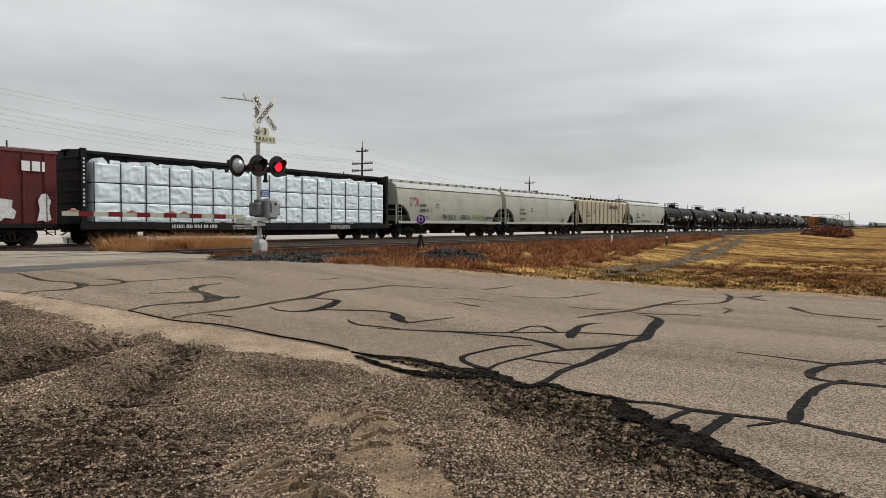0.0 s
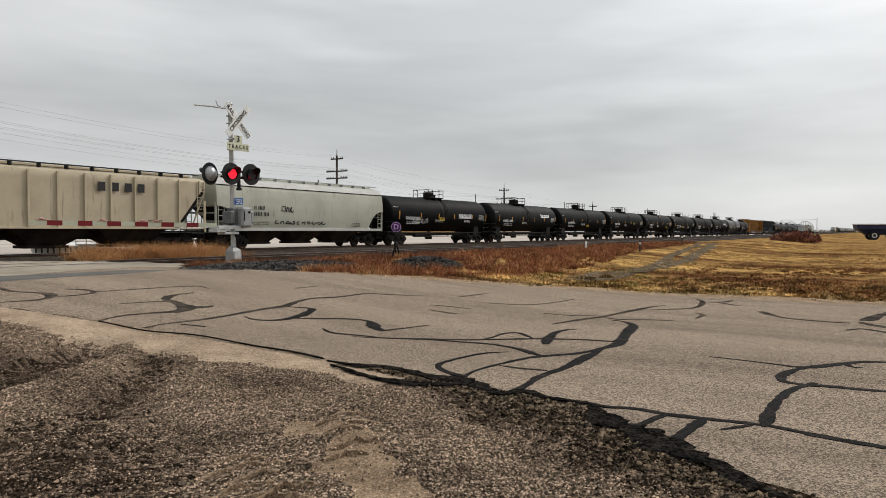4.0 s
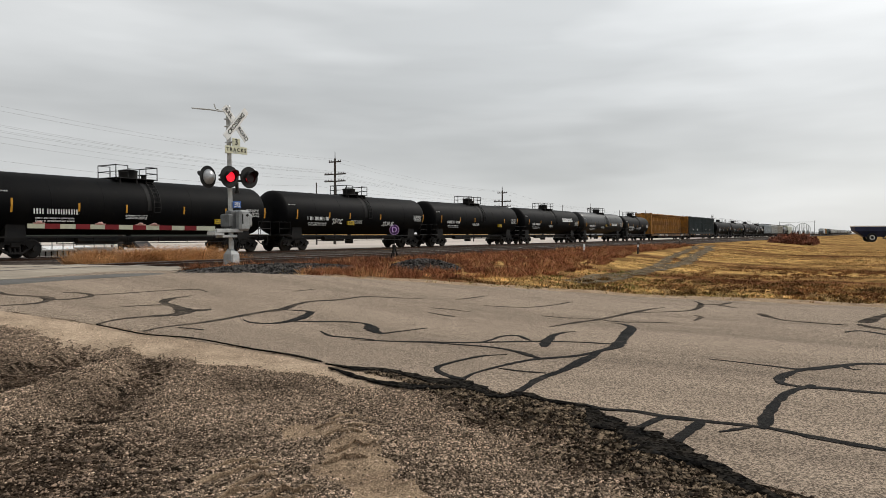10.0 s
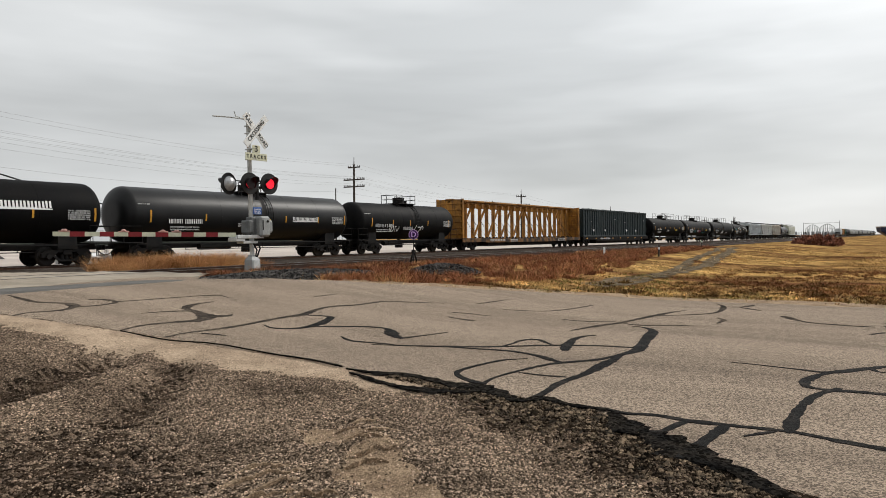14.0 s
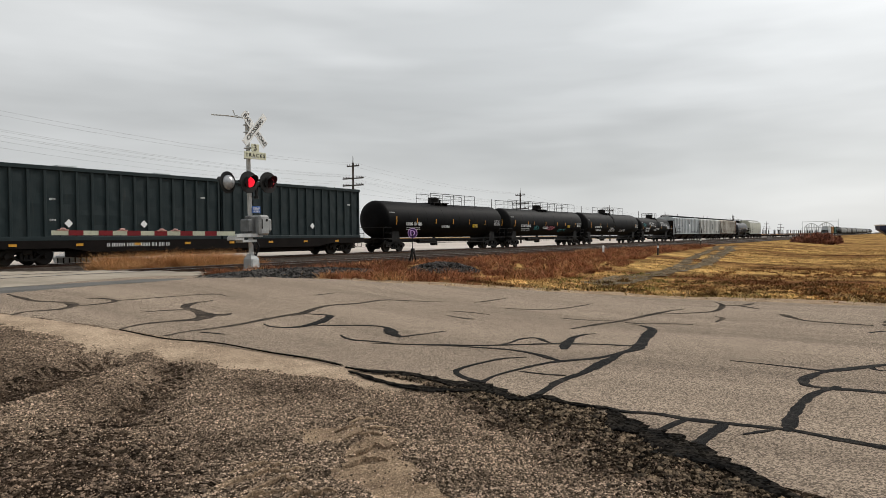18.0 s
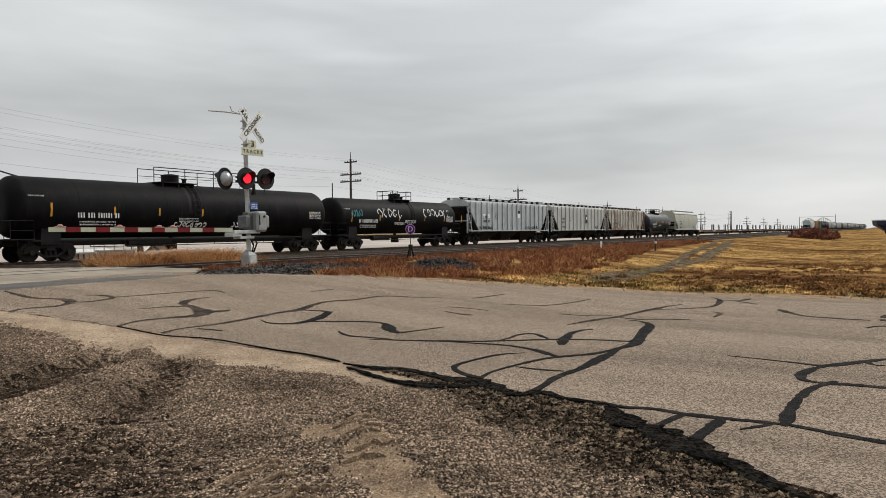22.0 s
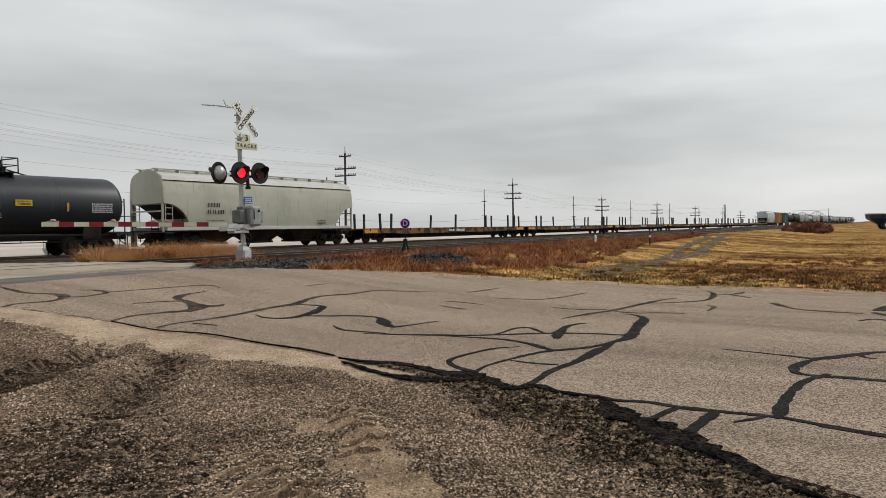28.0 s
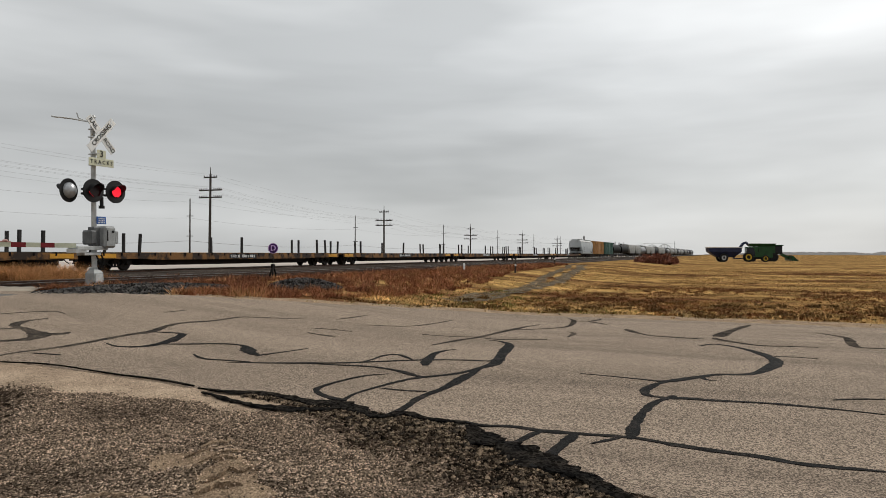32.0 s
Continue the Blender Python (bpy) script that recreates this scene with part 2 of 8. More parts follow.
BALLAST_STONE = material("ballast_stone", (0.095, 0.087, 0.08), 0.9, col2=(0.03, 0.028, 0.027), scale=5, fine=50, bump=0.3, grain=0.3, spread=(0.3, 0.7), spec=0.06, island=0.75)
TIE = material("creosoted_tie", (0.06, 0.045, 0.035), 0.9, var=0.4, scale=3, fine=40, bump=0.5, grain=0.3)
RAIL_RUST = material("rusty_rail", (0.085, 0.05, 0.035), 0.75, metal=0.2, var=0.4, scale=4, fine=60, bump=0.3)
RAIL_TOP = material("worn_rail_head", (0.35, 0.34, 0.33), 0.35, metal=0.9, var=0.2, scale=4, fine=60, bump=0.1)
GRASS = material("dry_grass", (0.56, 0.365, 0.145), 0.95, col2=(0.18, 0.082, 0.038), scale=0.32, fine=3, bump=0, grain=0.3, stretch=(1.0, 0.2, 1), spread=(0.42, 0.6), spec=0.0, island=0.6, chips=(1.6, 0.35))
BROWN_TUFT = material("brown_tuft", (0.5, 0.3, 0.11), 0.95, col2=(0.3, 0.165, 0.065), scale=0.3, fine=5, bump=0, grain=0.3, spec=0.0, island=0.4)
GREEN_GRASS = material("late_green_grass", (0.15, 0.16, 0.045), 0.95, col2=(0.27, 0.19, 0.065), scale=0.8, fine=4, bump=0, grain=0.3, spec=0.05, island=0.5)
WEED = material("rust_weed", (0.36, 0.155, 0.078), 0.95, col2=(0.14, 0.064, 0.04), scale=0.7, fine=6, bump=0, grain=0.35, spread=(0.38, 0.66), spec=0.0, island=0.75)
TAN_WEED = material("tan_weed", (0.56, 0.325, 0.15), 0.95, col2=(0.3, 0.14, 0.062), scale=0.8, fine=6, bump=0, grain=0.35, spec=0.0, island=0.65)
STRAW = material("pale_straw", (0.55, 0.40, 0.2), 0.95, col2=(0.26, 0.17, 0.08), scale=0.7, fine=8, bump=0, grain=0.3, spec=0.05, island=0.5)
BUSH = material("red_brown_bush", (0.3, 0.125, 0.08), 0.95, col2=(0.13, 0.058, 0.042), scale=1.0, fine=6, bump=0, grain=0.35, spec=0.05, island=0.5)
TREE_DARK = material("far_hedge", (0.06, 0.07, 0.06), 0.95, var=0.3, scale=0.5, fine=3, bump=0)

TANK_BLACK = material("tank_black_paint", (0.0034, 0.0036, 0.0041), 0.6, col2=(0.0058, 0.0056, 0.0054), scale=0.7, fine=25, bump=0.05, grain=0.2, spec=0.055, streak=((0.011, 0.0098, 0.0088), 0.62))
TANK_WORN = material("tank_worn_black_paint", (0.0048, 0.0052, 0.006), 0.6, col2=(0.0095, 0.009, 0.0086), scale=0.9, fine=25, bump=0.06, grain=0.2, spec=0.075, streak=((0.02, 0.018, 0.016), 0.6))
TANK_GREY = material("tank_grey_paint", (0.2, 0.205, 0.21), 0.4, col2=(0.12, 0.12, 0.125), scale=0.7, fine=25, bump=0.04, grain=0.1, streak=((0.06, 0.06, 0.06), 0.6))
TANK_GLOSS = material("tank_glossy_black", (0.006, 0.0063, 0.007), 0.42, col2=(0.01, 0.01, 0.01), scale=0.7, fine=25, bump=0.03, grain=0.1, spec=0.22, streak=((0.02, 0.02, 0.0185), 0.64))
TANK_BLUE = material("tank_slate_paint", (0.016, 0.02, 0.026), 0.45, col2=(0.024, 0.026, 0.03), scale=0.7, fine=25, bump=0.04, grain=0.1, spec=0.3, streak=((0.05, 0.048, 0.045), 0.62))
BLACK_STEEL = material("black_steel", (0.006, 0.006, 0.0065), 0.7, var=0.4, scale=2, fine=30, bump=0.1, col2=(0.014, 0.012, 0.0105), spec=0.2)
WHEEL = material("wheel_steel", (0.014, 0.012, 0.011), 0.7, metal=0.2, var=0.4, scale=4, fine=40, bump=0.1, spec=0.3)
HOPPER_GREY = material("hopper_light_grey", (0.447, 0.45, 0.372), 0.55, col2=(0.366, 0.369, 0.3), scale=0.5, fine=20, bump=0.03, grain=0.07, streak=((0.25, 0.235, 0.185), 0.6))
HOPPER_WHITE = material("hopper_blue_white", (0.46, 0.49, 0.5), 0.55, col2=(0.36, 0.385, 0.39), scale=0.6, fine=20, bump=0.03, grain=0.08, streak=((0.24, 0.235, 0.225), 0.57))
HOPPER_PALE = material("hopper_pale_cream", (0.5, 0.5, 0.475), 0.55, col2=(0.43, 0.43, 0.4), scale=0.6, fine=20, bump=0.03, grain=0.06, streak=((0.3, 0.28, 0.25), 0.6))
HOPPER_BEIGE = material("hopper_beige", (0.50, 0.425, 0.30), 0.55, col2=(0.42, 0.35, 0.245), scale=0.6, fine=20, bump=0.03, grain=0.06, streak=((0.3, 0.24, 0.16), 0.6))
HOPPER_RUST = material("hopper_rusty_tan", (0.47, 0.44, 0.38), 0.75, col2=(0.2, 0.1, 0.052), scale=0.5, fine=18, bump=0.08, grain=0.2, spread=(0.5, 0.6), streak=((0.075, 0.036, 0.02), 0.52))
# dark brown of the bays; also holds painted shade at eaves and end recesses
HOPPER_UNDER = material("hopper_dark_under", (0.026, 0.021, 0.018), 0.85, col2=(0.011, 0.0095, 0.009), scale=1.2, fine=20, bump=0.1, spec=0.1)
BOX_RED = material("boxcar_oxide_red", (0.115, 0.0135, 0.012), 0.6, col2=(0.075, 0.012, 0.011), scale=0.6, fine=20, bump=0.05, grain=0.12, streak=((0.055, 0.014, 0.013), 0.6))
BOX_GREEN = material("boxcar_green", (0.02, 0.085, 0.06), 0.6, var=0.3, scale=1, fine=15, bump=0.05)
BEAM_BLACK = material("centerbeam_black", (0.006, 0.006, 0.007), 0.65, col2=(0.016, 0.014, 0.0125), scale=1, fine=25, bump=0.1, spec=0.15)
BEAM_YELLOW = material("centerbeam_yellow", (0.41, 0.183, 0.028), 0.65, col2=(0.2, 0.092, 0.02), scale=1.2, fine=20, bump=0.08, grain=0.15, streak=((0.1, 0.045, 0.018), 0.55))
FLAT_BROWN = material("flatcar_worn_yellow_brown", (0.2, 0.095, 0.03), 0.8, col2=(0.03, 0.019, 0.013), scale=1.5, fine=18, bump=0.1, grain=0.25, spread=(0.4, 0.55))
FLAT_DARK = material("flatcar_dark_sill", (0.011, 0.0085, 0.0075), 0.85, var=0.4, scale=1, fine=20, bump=0.1, spec=0.1)
STAKE = material("stake_dark_steel", (0.022, 0.02, 0.019), 0.7, var=0.4, scale=3, fine=25, bump=0.1)
CONTAINER = material("container_slate_green", (0.015, 0.0245, 0.0265), 0.6, col2=(0.022, 0.031, 0.032), scale=0.8, fine=20, bump=0.04, grain=0.12, spec=0.16, streak=((0.036, 0.04, 0.037), 0.62))
WRAP = material("white_lumber_wrap", (0.8, 0.89, 0.93), 0.4, col2=(0.75, 0.84, 0.885), scale=0.9, fine=5, bump=0.04, grain=0.03, dist=0.05, spec=0.4, detail=3)
STRAP = material("black_strap", (0.02, 0.02, 0.022), 0.6, bump=0)
WHITE_PAINT = material("white_paint", (0.85, 0.85, 0.84), 0.6, var=0.1, scale=4, fine=30, bump=0.05)
FADED_WHITE = material("faded_white_marking", (0.72, 0.72, 0.71), 0.7, var=0.25, scale=6, fine=30, bump=0)
DARK_MARK = material("dark_marking", (0.03, 0.03, 0.03), 0.7, bump=0)
YELLOW_REFLECT = material("amber_reflector", (0.62, 0.30, 0.03), 0.45, var=0.15, scale=4, bump=0)
PLACARD = material("yellow_placard", (0.6, 0.4, 0.02), 0.5, var=0.15, scale=6, bump=0)
PINK = material("pink_spray_paint", (0.55, 0.16, 0.2), 0.7, bump=0)
LIME = material("green_spray_paint", (0.2, 0.36, 0.07), 0.7, bump=0)
TEAL = material("teal_spray_paint", (0.05, 0.25, 0.26), 0.7, bump=0)
GALV = material("galvanised_steel", (0.55, 0.56, 0.55), 0.5, metal=0.15, var=0.25, scale=5, fine=40, bump=0.05)
GREY_BOX = material("grey_painted_cabinet", (0.33, 0.34, 0.335), 0.5, var=0.25, scale=3, fine=30, bump=0.05)
DARK_GREY = material("dark_grey_casting", (0.13, 0.135, 0.135), 0.6, var=0.3, scale=4, fine=30, bump=0.08)
FAR_HOPPER = material("hopper_dull_grey", (0.27, 0.27, 0.25), 0.7, col2=(0.17, 0.165, 0.15), scale=0.4, fine=12, bump=0, grain=0.1, streak=((0.07, 0.06, 0.05), 0.55))
LAMP_BLACK = material("matte_black_lamp", (0.012, 0.012, 0.012), 0.6, bump=0.02)
LAMP_BACK = material("silver_lamp_back", (0.45, 0.46, 0.47), 0.35, metal=0.5, var=0.25, scale=6, bump=0.02)
LENS_DARK = material("unlit_red_lens", (0.014, 0.002, 0.003), 0.4, var=0.2, scale=8, bump=0)
LENS_LIT = material("lit_red_lens", (0.9, 0.012, 0.03), 0.3, var=0.05, bump=0, grain=0, emit=1.25)
RED_STRIPE = material("red_reflective_stripe", (0.2, 0.012, 0.017), 0.45, var=0.2, scale=3, bump=0.02)
ARM_LAMP = material("pale_red_lamp_cover", (0.55, 0.3, 0.26), 0.4, var=0.2, scale=5, bump=0)
ARM_WHITE = material("arm_white_sheeting", (0.56, 0.57, 0.44), 0.45, var=0.12, scale=3, bump=0.02)
SIGN_BLACK = material("sign_black", (0.012, 0.012, 0.012), 0.6, bump=0)
SIGN_WHITE = material("sign_white", (0.8, 0.81, 0.79), 0.45, var=0.12, scale=4, bump=0.02)
SIGN_YELLOW = material("sign_cream", (0.60, 0.6, 0.44), 0.45, var=0.1, scale=4, bump=0.02)
SIGN_BLUE = material("sign_blue", (0.03, 0.11, 0.36), 0.45, var=0.1, bump=0.02)
SIGN_PURPLE = material("sign_purple", (0.055, 0.012, 0.12), 0.5, bump=0.02)
LILAC = material("sign_lilac", (0.62, 0.42, 0.8), 0.5, bump=0)
POLE_WOOD = material("weathered_pole_wood", (0.055, 0.045, 0.038), 0.9, var=0.4, scale=2, fine=25, bump=0.3)
WIRE = material("wire", (0.3, 0.305, 0.31), 0.6, bump=0)
THICK_WIRE = material("black_cable", (0.012, 0.012, 0.012), 0.6, bump=0)
CART_BLUE = material("cart_dark_blue", (0.018, 0.026, 0.07), 0.5, var=0.35, scale=1, fine=15, bump=0.05)
COMBINE_GREEN = material("combine_green", (0.018, 0.07, 0.022), 0.5, var=0.35, scale=1, fine=15, bump=0.05)
RIM_YELLOW = material("rim_yellow", (0.62, 0.42, 0.02), 0.5, var=0.2, scale=3, bump=0)
RUBBER = material("rubber", (0.014, 0.014, 0.014), 0.85, var=0.3, scale=8, bump=0.1)
DARK_GLASS = material("dark_cab_glass", (0.01, 0.012, 0.014), 0.1, bump=0)
SHED_WHITE = material("shed_white", (0.6, 0.6, 0.6), 0.6, var=0.15, scale=1, bump=0)
SHED_ROOF = material("shed_dark_roof", (0.05, 0.045, 0.045), 0.8, var=0.2, scale=1, bump=0)
# the haze of the distance is put into this pale blue-grey
HAZE_HILL = material("hazed_far_hills", (0.6, 0.62, 0.65), 1.0, var=0.1, scale=0.02, bump=0)


# ---- mesh builder ----
class Geo:
    """Collects points and faces of one mesh."""

    def __init__(self):
        self.v, self.f, self.mi = [], [], []

    def add(self, pts, faces, slot=0):
        o = len(self.v)
        self.v.extend(tuple(p) for p in pts)
        self.f.extend(tuple(i + o for i in f) for f in faces)
        self.mi.extend([slot] * len(faces))
        return self

    def box(self, x0, x1, y0, y1, z0, z1, c=0.0, slot=0):
        if c <= 0:
            p = [(x, y, z) for x in (x0, x1) for y in (y0, y1) for z in (z0, z1)]
            return self.add(p, [(0, 1, 3, 2), (4, 6, 7, 5), (0, 4, 5, 1), (2, 3, 7, 6), (0, 2, 6, 4), (1, 5, 7, 3)], slot)
        c = min(c, 0.49 * min(x1 - x0, y1 - y0, z1 - z0))
        rings = []
        for z, i in ((z0, c), (z0 + c, 0), (z1 - c, 0), (z1, c)):
            rings.append([(x0 + c, y0 + i, z), (x1 - c, y0 + i, z), (x1 - i, y0 + c, z), (x1 - i, y1 - c, z), (x1 - c, y1 - i, z), (x0 + c, y1 - i, z), (x0 + i, y1 - c, z), (x0 + i, y0 + c, z)])
        return self.loft(rings, slot=slot)

    def loft(self, rings, closed=True, cap=True, slot=0):
        n, k = len(rings[0]), len(rings)
        pts = [p for r in rings for p in r]
        faces = []
        for j in range(k - 1):
            for i in range(n if closed else n - 1):
                a, b = j * n + i, j * n + (i + 1) % n
                faces.append((a, b, b + n, a + n))
        if cap and closed:
            faces.append(tuple(range(n - 1, -1, -1)))
            faces.append(tuple(range((k - 1) * n, k * n)))
        return self.add(pts, faces, slot)

    def rod(self, p, q, r, n=6, r2=None, slot=0):
        p, q = Vector(p), Vector(q)
        d = (q - p).normalized()
        u = d.orthogonal().normalized()
        w = d.cross(u)
        r2 = r if r2 is None else r2
        ring = lambda c, s: [c + (u * math.cos(2 * math.pi * i / n) + w * math.sin(2 * math.pi * i / n)) * s for i in range(n)]
        return self.loft([ring(p, r), ring(q, r2)], slot=slot)

    def pipe(self, pts, r, n=6, slot=0):
        pts = [Vector(p) for p in pts]
        rings, u = [], None
        for i, p in enumerate(pts):
            d = (pts[min(i + 1, len(pts) - 1)] - pts[max(i - 1, 0)]).normalized()
            u = d.orthogonal().normalized() if u is None else (u - d * u.dot(d)).normalized()
            w = d.cross(u)
            rings.append([p + (u * math.cos(2 * math.pi * k / n) + w * math.sin(2 * math.pi * k / n)) * r for k in range(n)])
        return self.loft(rings, slot=slot)

    def lathe(self, prof, axis, at=(0, 0, 0), n=24, slot=0):
        """prof: (along the axis, radius)."""
        rings = []
        for u, r in prof:
            ring = []
            for i in range(n):
                a = 2 * math.pi * i / n
                c, s = r * math.cos(a), r * math.sin(a)
                p = {"x": (u, c, s), "y": (s, u, c), "z": (c, s, u)}[axis]
                ring.append((p[0] + at[0], p[1] + at[1], p[2] + at[2]))
            rings.append(ring)
        return self.loft(rings, slot=slot)

    def prism(self, poly, y0, y1, slot=0):
        """poly in x, z, pushed from y0 to y1."""
        return self.loft([[(x, y0, z) for x, z in poly], [(x, y1, z) for x, z in poly]], slot=slot)

    def mesh(self, name, mats, smooth=False):
        me = bpy.data.meshes.new(name)
        me.from_pydata(self.v, [], self.f)
        for m in mats:
            me.materials.append(m)
        if len(mats) > 1:
            me.polygons.foreach_set("material_index", self.mi)
        if smooth:
            me.shade_smooth()
            me.set_sharp_from_angle(angle=radians(35))
        me.update()
        return me


def part(name, geo, mats, parent=None, label="", smooth=False, m=None):
    if not isinstance(mats, (list, tuple)):
        mats = [mats]
    me = geo.mesh(name, mats, smooth) if isinstance(geo, Geo) else geo
    ob = new(name, me)
    if parent:
        ob.parent = parent
    if m is not None:
        ob.matrix_basis = m
    if label:
        ob["label"] = label
    return ob


def thing(name, label, category, at=None, group="", kind=""):
    ob = new(name)
    if at is not None:
        ob.matrix_basis = at
    return tagged(ob, label, category, group, kind)


def repeat(ob, name, parent, m):
    """One more part on the same mesh."""
    o = new(name, ob.data)
    o.parent = parent
    o.matrix_basis = m
    if "label" in ob:
        o["label"] = ob["label"]
    return o


def lettering(text, size, mat, parent, m, name="lettering", wide=1.0):
    """Writing in the built-in font, as a thin mesh."""
    cu = bpy.data.curves.new("letters", "FONT")
    cu.body, cu.size, cu.extrude, cu.align_x, cu.align_y, cu.resolution_u = text, size, 0.003, "CENTER", "CENTER", 3
    cu.offset = 0.012 * size
    tmp = new("letters", cu)
    me = bpy.data.meshes.new_from_object(tmp.evaluated_get(bpy.context.evaluated_depsgraph_get()))
    bpy.data.objects.remove(tmp)
    me.transform(Matrix.Diagonal((wide, 1, 1, 1)))
    me.materials.clear()
    me.materials.append(mat)
    return part(name, me, mat, parent, m=m)


# ---- the ground ----
def ease(a, b, x):
    u = np.clip((np.asarray(x, float) - a) / (b - a), 0, 1)
    return u * u * (3 - 2 * u)


def gz(x, y):
    """Height of the ground: it climbs to the tracks and falls away behind them."""
    z = 0.60 * ease(4, 14.5, y) - 0.22 * ease(20, 31, y)
    z = z - 0.15 * np.exp(-((np.asarray(y, float) - 18.95) / 1.9) ** 4) * ease(11.5, 14, x)
    z = z - 5.6 * ease(44, 210, y) + 5.2 * ease(500, 1500, y)
    return z


def gzf(x, y):
    return float(gz(x, y))


def sheet(name, xs, ys, height, mat, kind="structure", label="", category="", cut=None, pick=None, mat2=None):
    """A grid over xs, ys at height(x, y)."""
    gx, gy = np.meshgrid(np.asarray(xs, float), np.asarray(ys, float))
    z = height(gx, gy)
    v = np.stack([gx, gy, z], -1).reshape(-1, 3)
    nx, ny = gx.shape[1], gx.shape[0]
    i = np.arange(nx - 1)[None, :] + nx * np.arange(ny - 1)[:, None]
    f = np.stack([i, i + 1, i + 1 + nx, i + nx], -1).reshape(-1, 4)
    if cut is not None:
        c = v[f].mean(1)
        f = f[cut(c[:, 0], c[:, 1])]
    me = bpy.data.meshes.new(name)
    me.from_pydata(v.tolist(), [], f.tolist())
    me.materials.append(mat)
    if pick is not None:
        c = v[f].mean(1)
        me.materials.append(mat2)
        me.polygons.foreach_set("material_index", pick(c[:, 0], c[:, 1]).astype(np.int32))
    me.shade_smooth()
    ob = new(name, me)
    return tagged(ob, label, category, kind=kind)


def wavy(x, y, s, seed=0.0):
    """Cheap smooth noise for relief."""
    return (np.sin(x * 1.7 * s + 1.3 * np.sin(y * 1.1 * s + seed) + seed) + np.sin(y * 2.3 * s + 1.7 * np.sin(x * 0.9 * s - seed) + 2.1 * seed) + 0.6 * np.sin((x + y) * 3.9 * s + seed * 3)) / 2.6


def steps(*spans):
    out = []
    for a, b, d in spans:
        out += list(np.arange(a, b, d))
    return out + [spans[-1][1]]


def near_edge(y):
    """x of the asphalt's edge on the side of the gravel lot."""
    return np.interp(y, [-60, -8, -1.5, 0.4, 0.9, 1.4, 1.9, 2.4, 4.0, 6.4, 8.6, 10.7, 13, 17, 40], [-6, 0.2, 4.0, 4.75, 4.95, 5.3, 5.75, 6.1, 6.4, 6.5, 6.1, 5.6, 5.0, 4.0, -1.5])


def far_edge(y):
    return np.interp(y, [-80, 0, 3.3, 5.2, 7.2, 10.5, 12.9, 15, 18, 40], [18.1, 18.0, 17.95, 17.7, 16.9, 14.2, 12.7, 12.0, 11.2, 6.0])


sheet("ground", steps((-3000, -300, 300), (-300, -40, 26), (-40, 10, 2.5), (10, 70, 1.0), (70, 200, 6), (200, 3000, 200)),
      steps((-3000, -200, 280), (-200, -20, 12), (-20, 50, 1.0), (50, 260, 10), (260, 3400, 150)),
      lambda x, y: gz(x, y) - 0.05 - 0.45 * (x < far_edge(y) - 0.8) * (y > -60) * (y < 38) + 0.05 * wavy(x, y, 0.5, 1.0) * ease(18, 22, x) * ease(16, 12, y), FIELD,
      label="dry yellow-brown grass field reaching the horizon", category="ground")
sheet("yard", steps((-400, 40, 40), (40, 1400, 60)), steps((37.6, 120, 6), (120, 700, 20), (700, 3000, 230)), lambda x, y: gz(x, y) + 0.03, YARD,
      label="pale gravel yard beyond the tracks", category="yard")


sheet("track_yard", steps((9, 60, 3), (60, 900, 30)), steps((20.7, 33.2, 1.2),), lambda x, y: gz(x, y) + 0.02 + 0.04 * wavy(x, y, 0.5, 3.0), TRACK_YARD,
      label="grey gravel between the tracks", category="gravel", cut=lambda x, y: x > far_edge(y) + 0.5)


def road_z(x, y):
    return gz(x, y) + 0.012 + 0.05 * np.sin(np.clip((x - 6) / 12, 0, 1) * np.pi) * ease(-20, -2, y) + 0.006 * wavy(x, y, 0.8, 2.0)


def road_sheet():
    ys = steps((-80, -6, 2.0), (-6, 16, 0.25), (16, 17.01, 0.25))
    us = np.linspace(0, 1, 49)
    v, f = [], []
    for y in ys:
        a, b = float(near_edge(y)), float(far_edge(y))
        a += 0.05 * math.sin(y * 7.1) + 0.04 * math.sin(y * 17.3)
        b += 0.08 * math.sin(y * 3.3) + 0.05 * math.sin(y * 9.7)
        for u in us:
            x = a + (b - a) * u
            v.append((x, y, float(road_z(x, y)) - (0.03 if u in (0.0, 1.0) else 0)))
    n = len(us)
    for j in range(len(ys) - 1):
        for i in range(n - 1):
            f.append((j * n + i, j * n + i + 1, (j + 1) * n + i + 1, (j + 1) * n + i))
    g = Geo()
    g.add(v, f)
    ob = part("road", g, ASPHALT, smooth=True)
    return tagged(ob, "worn grey chip-seal asphalt road with dark sealed cracks", "road", kind="structure")


ROAD = road_sheet()


def off_line(x, y, *pts):
    """Distance to a broken line."""
    best = np.full(np.shape(np.asarray(x, float) + np.asarray(y, float)), 99.0)
    for (ax, ay), (bx, by) in zip(pts[:-1], pts[1:]):
        u = np.clip(((x - ax) * (bx - ax) + (y - ay) * (by - ay)) / ((bx - ax) ** 2 + (by - ay) ** 2), 0, 1)
        best = np.minimum(best, np.hypot(x - ax - u * (bx - ax), y - ay - u * (by - ay)))
    return best


def lot_rut(x, y):
    """The wheel rut beside the pale ridge, 0 to 1."""
    return np.exp(-(off_line(x, y, (5.35, 7.45), (4.8, 6.8), (4.25, 6.25), (3.6, 5.85)) / 0.27) ** 2)


def lot_dip(x, y):
    """The deep hollow behind the ridge, 0 to 1."""
    return np.exp(-(off_line(x, y, (2.6, 7.3), (3.7, 7.72), (4.75, 7.95)) / 0.42) ** 2)


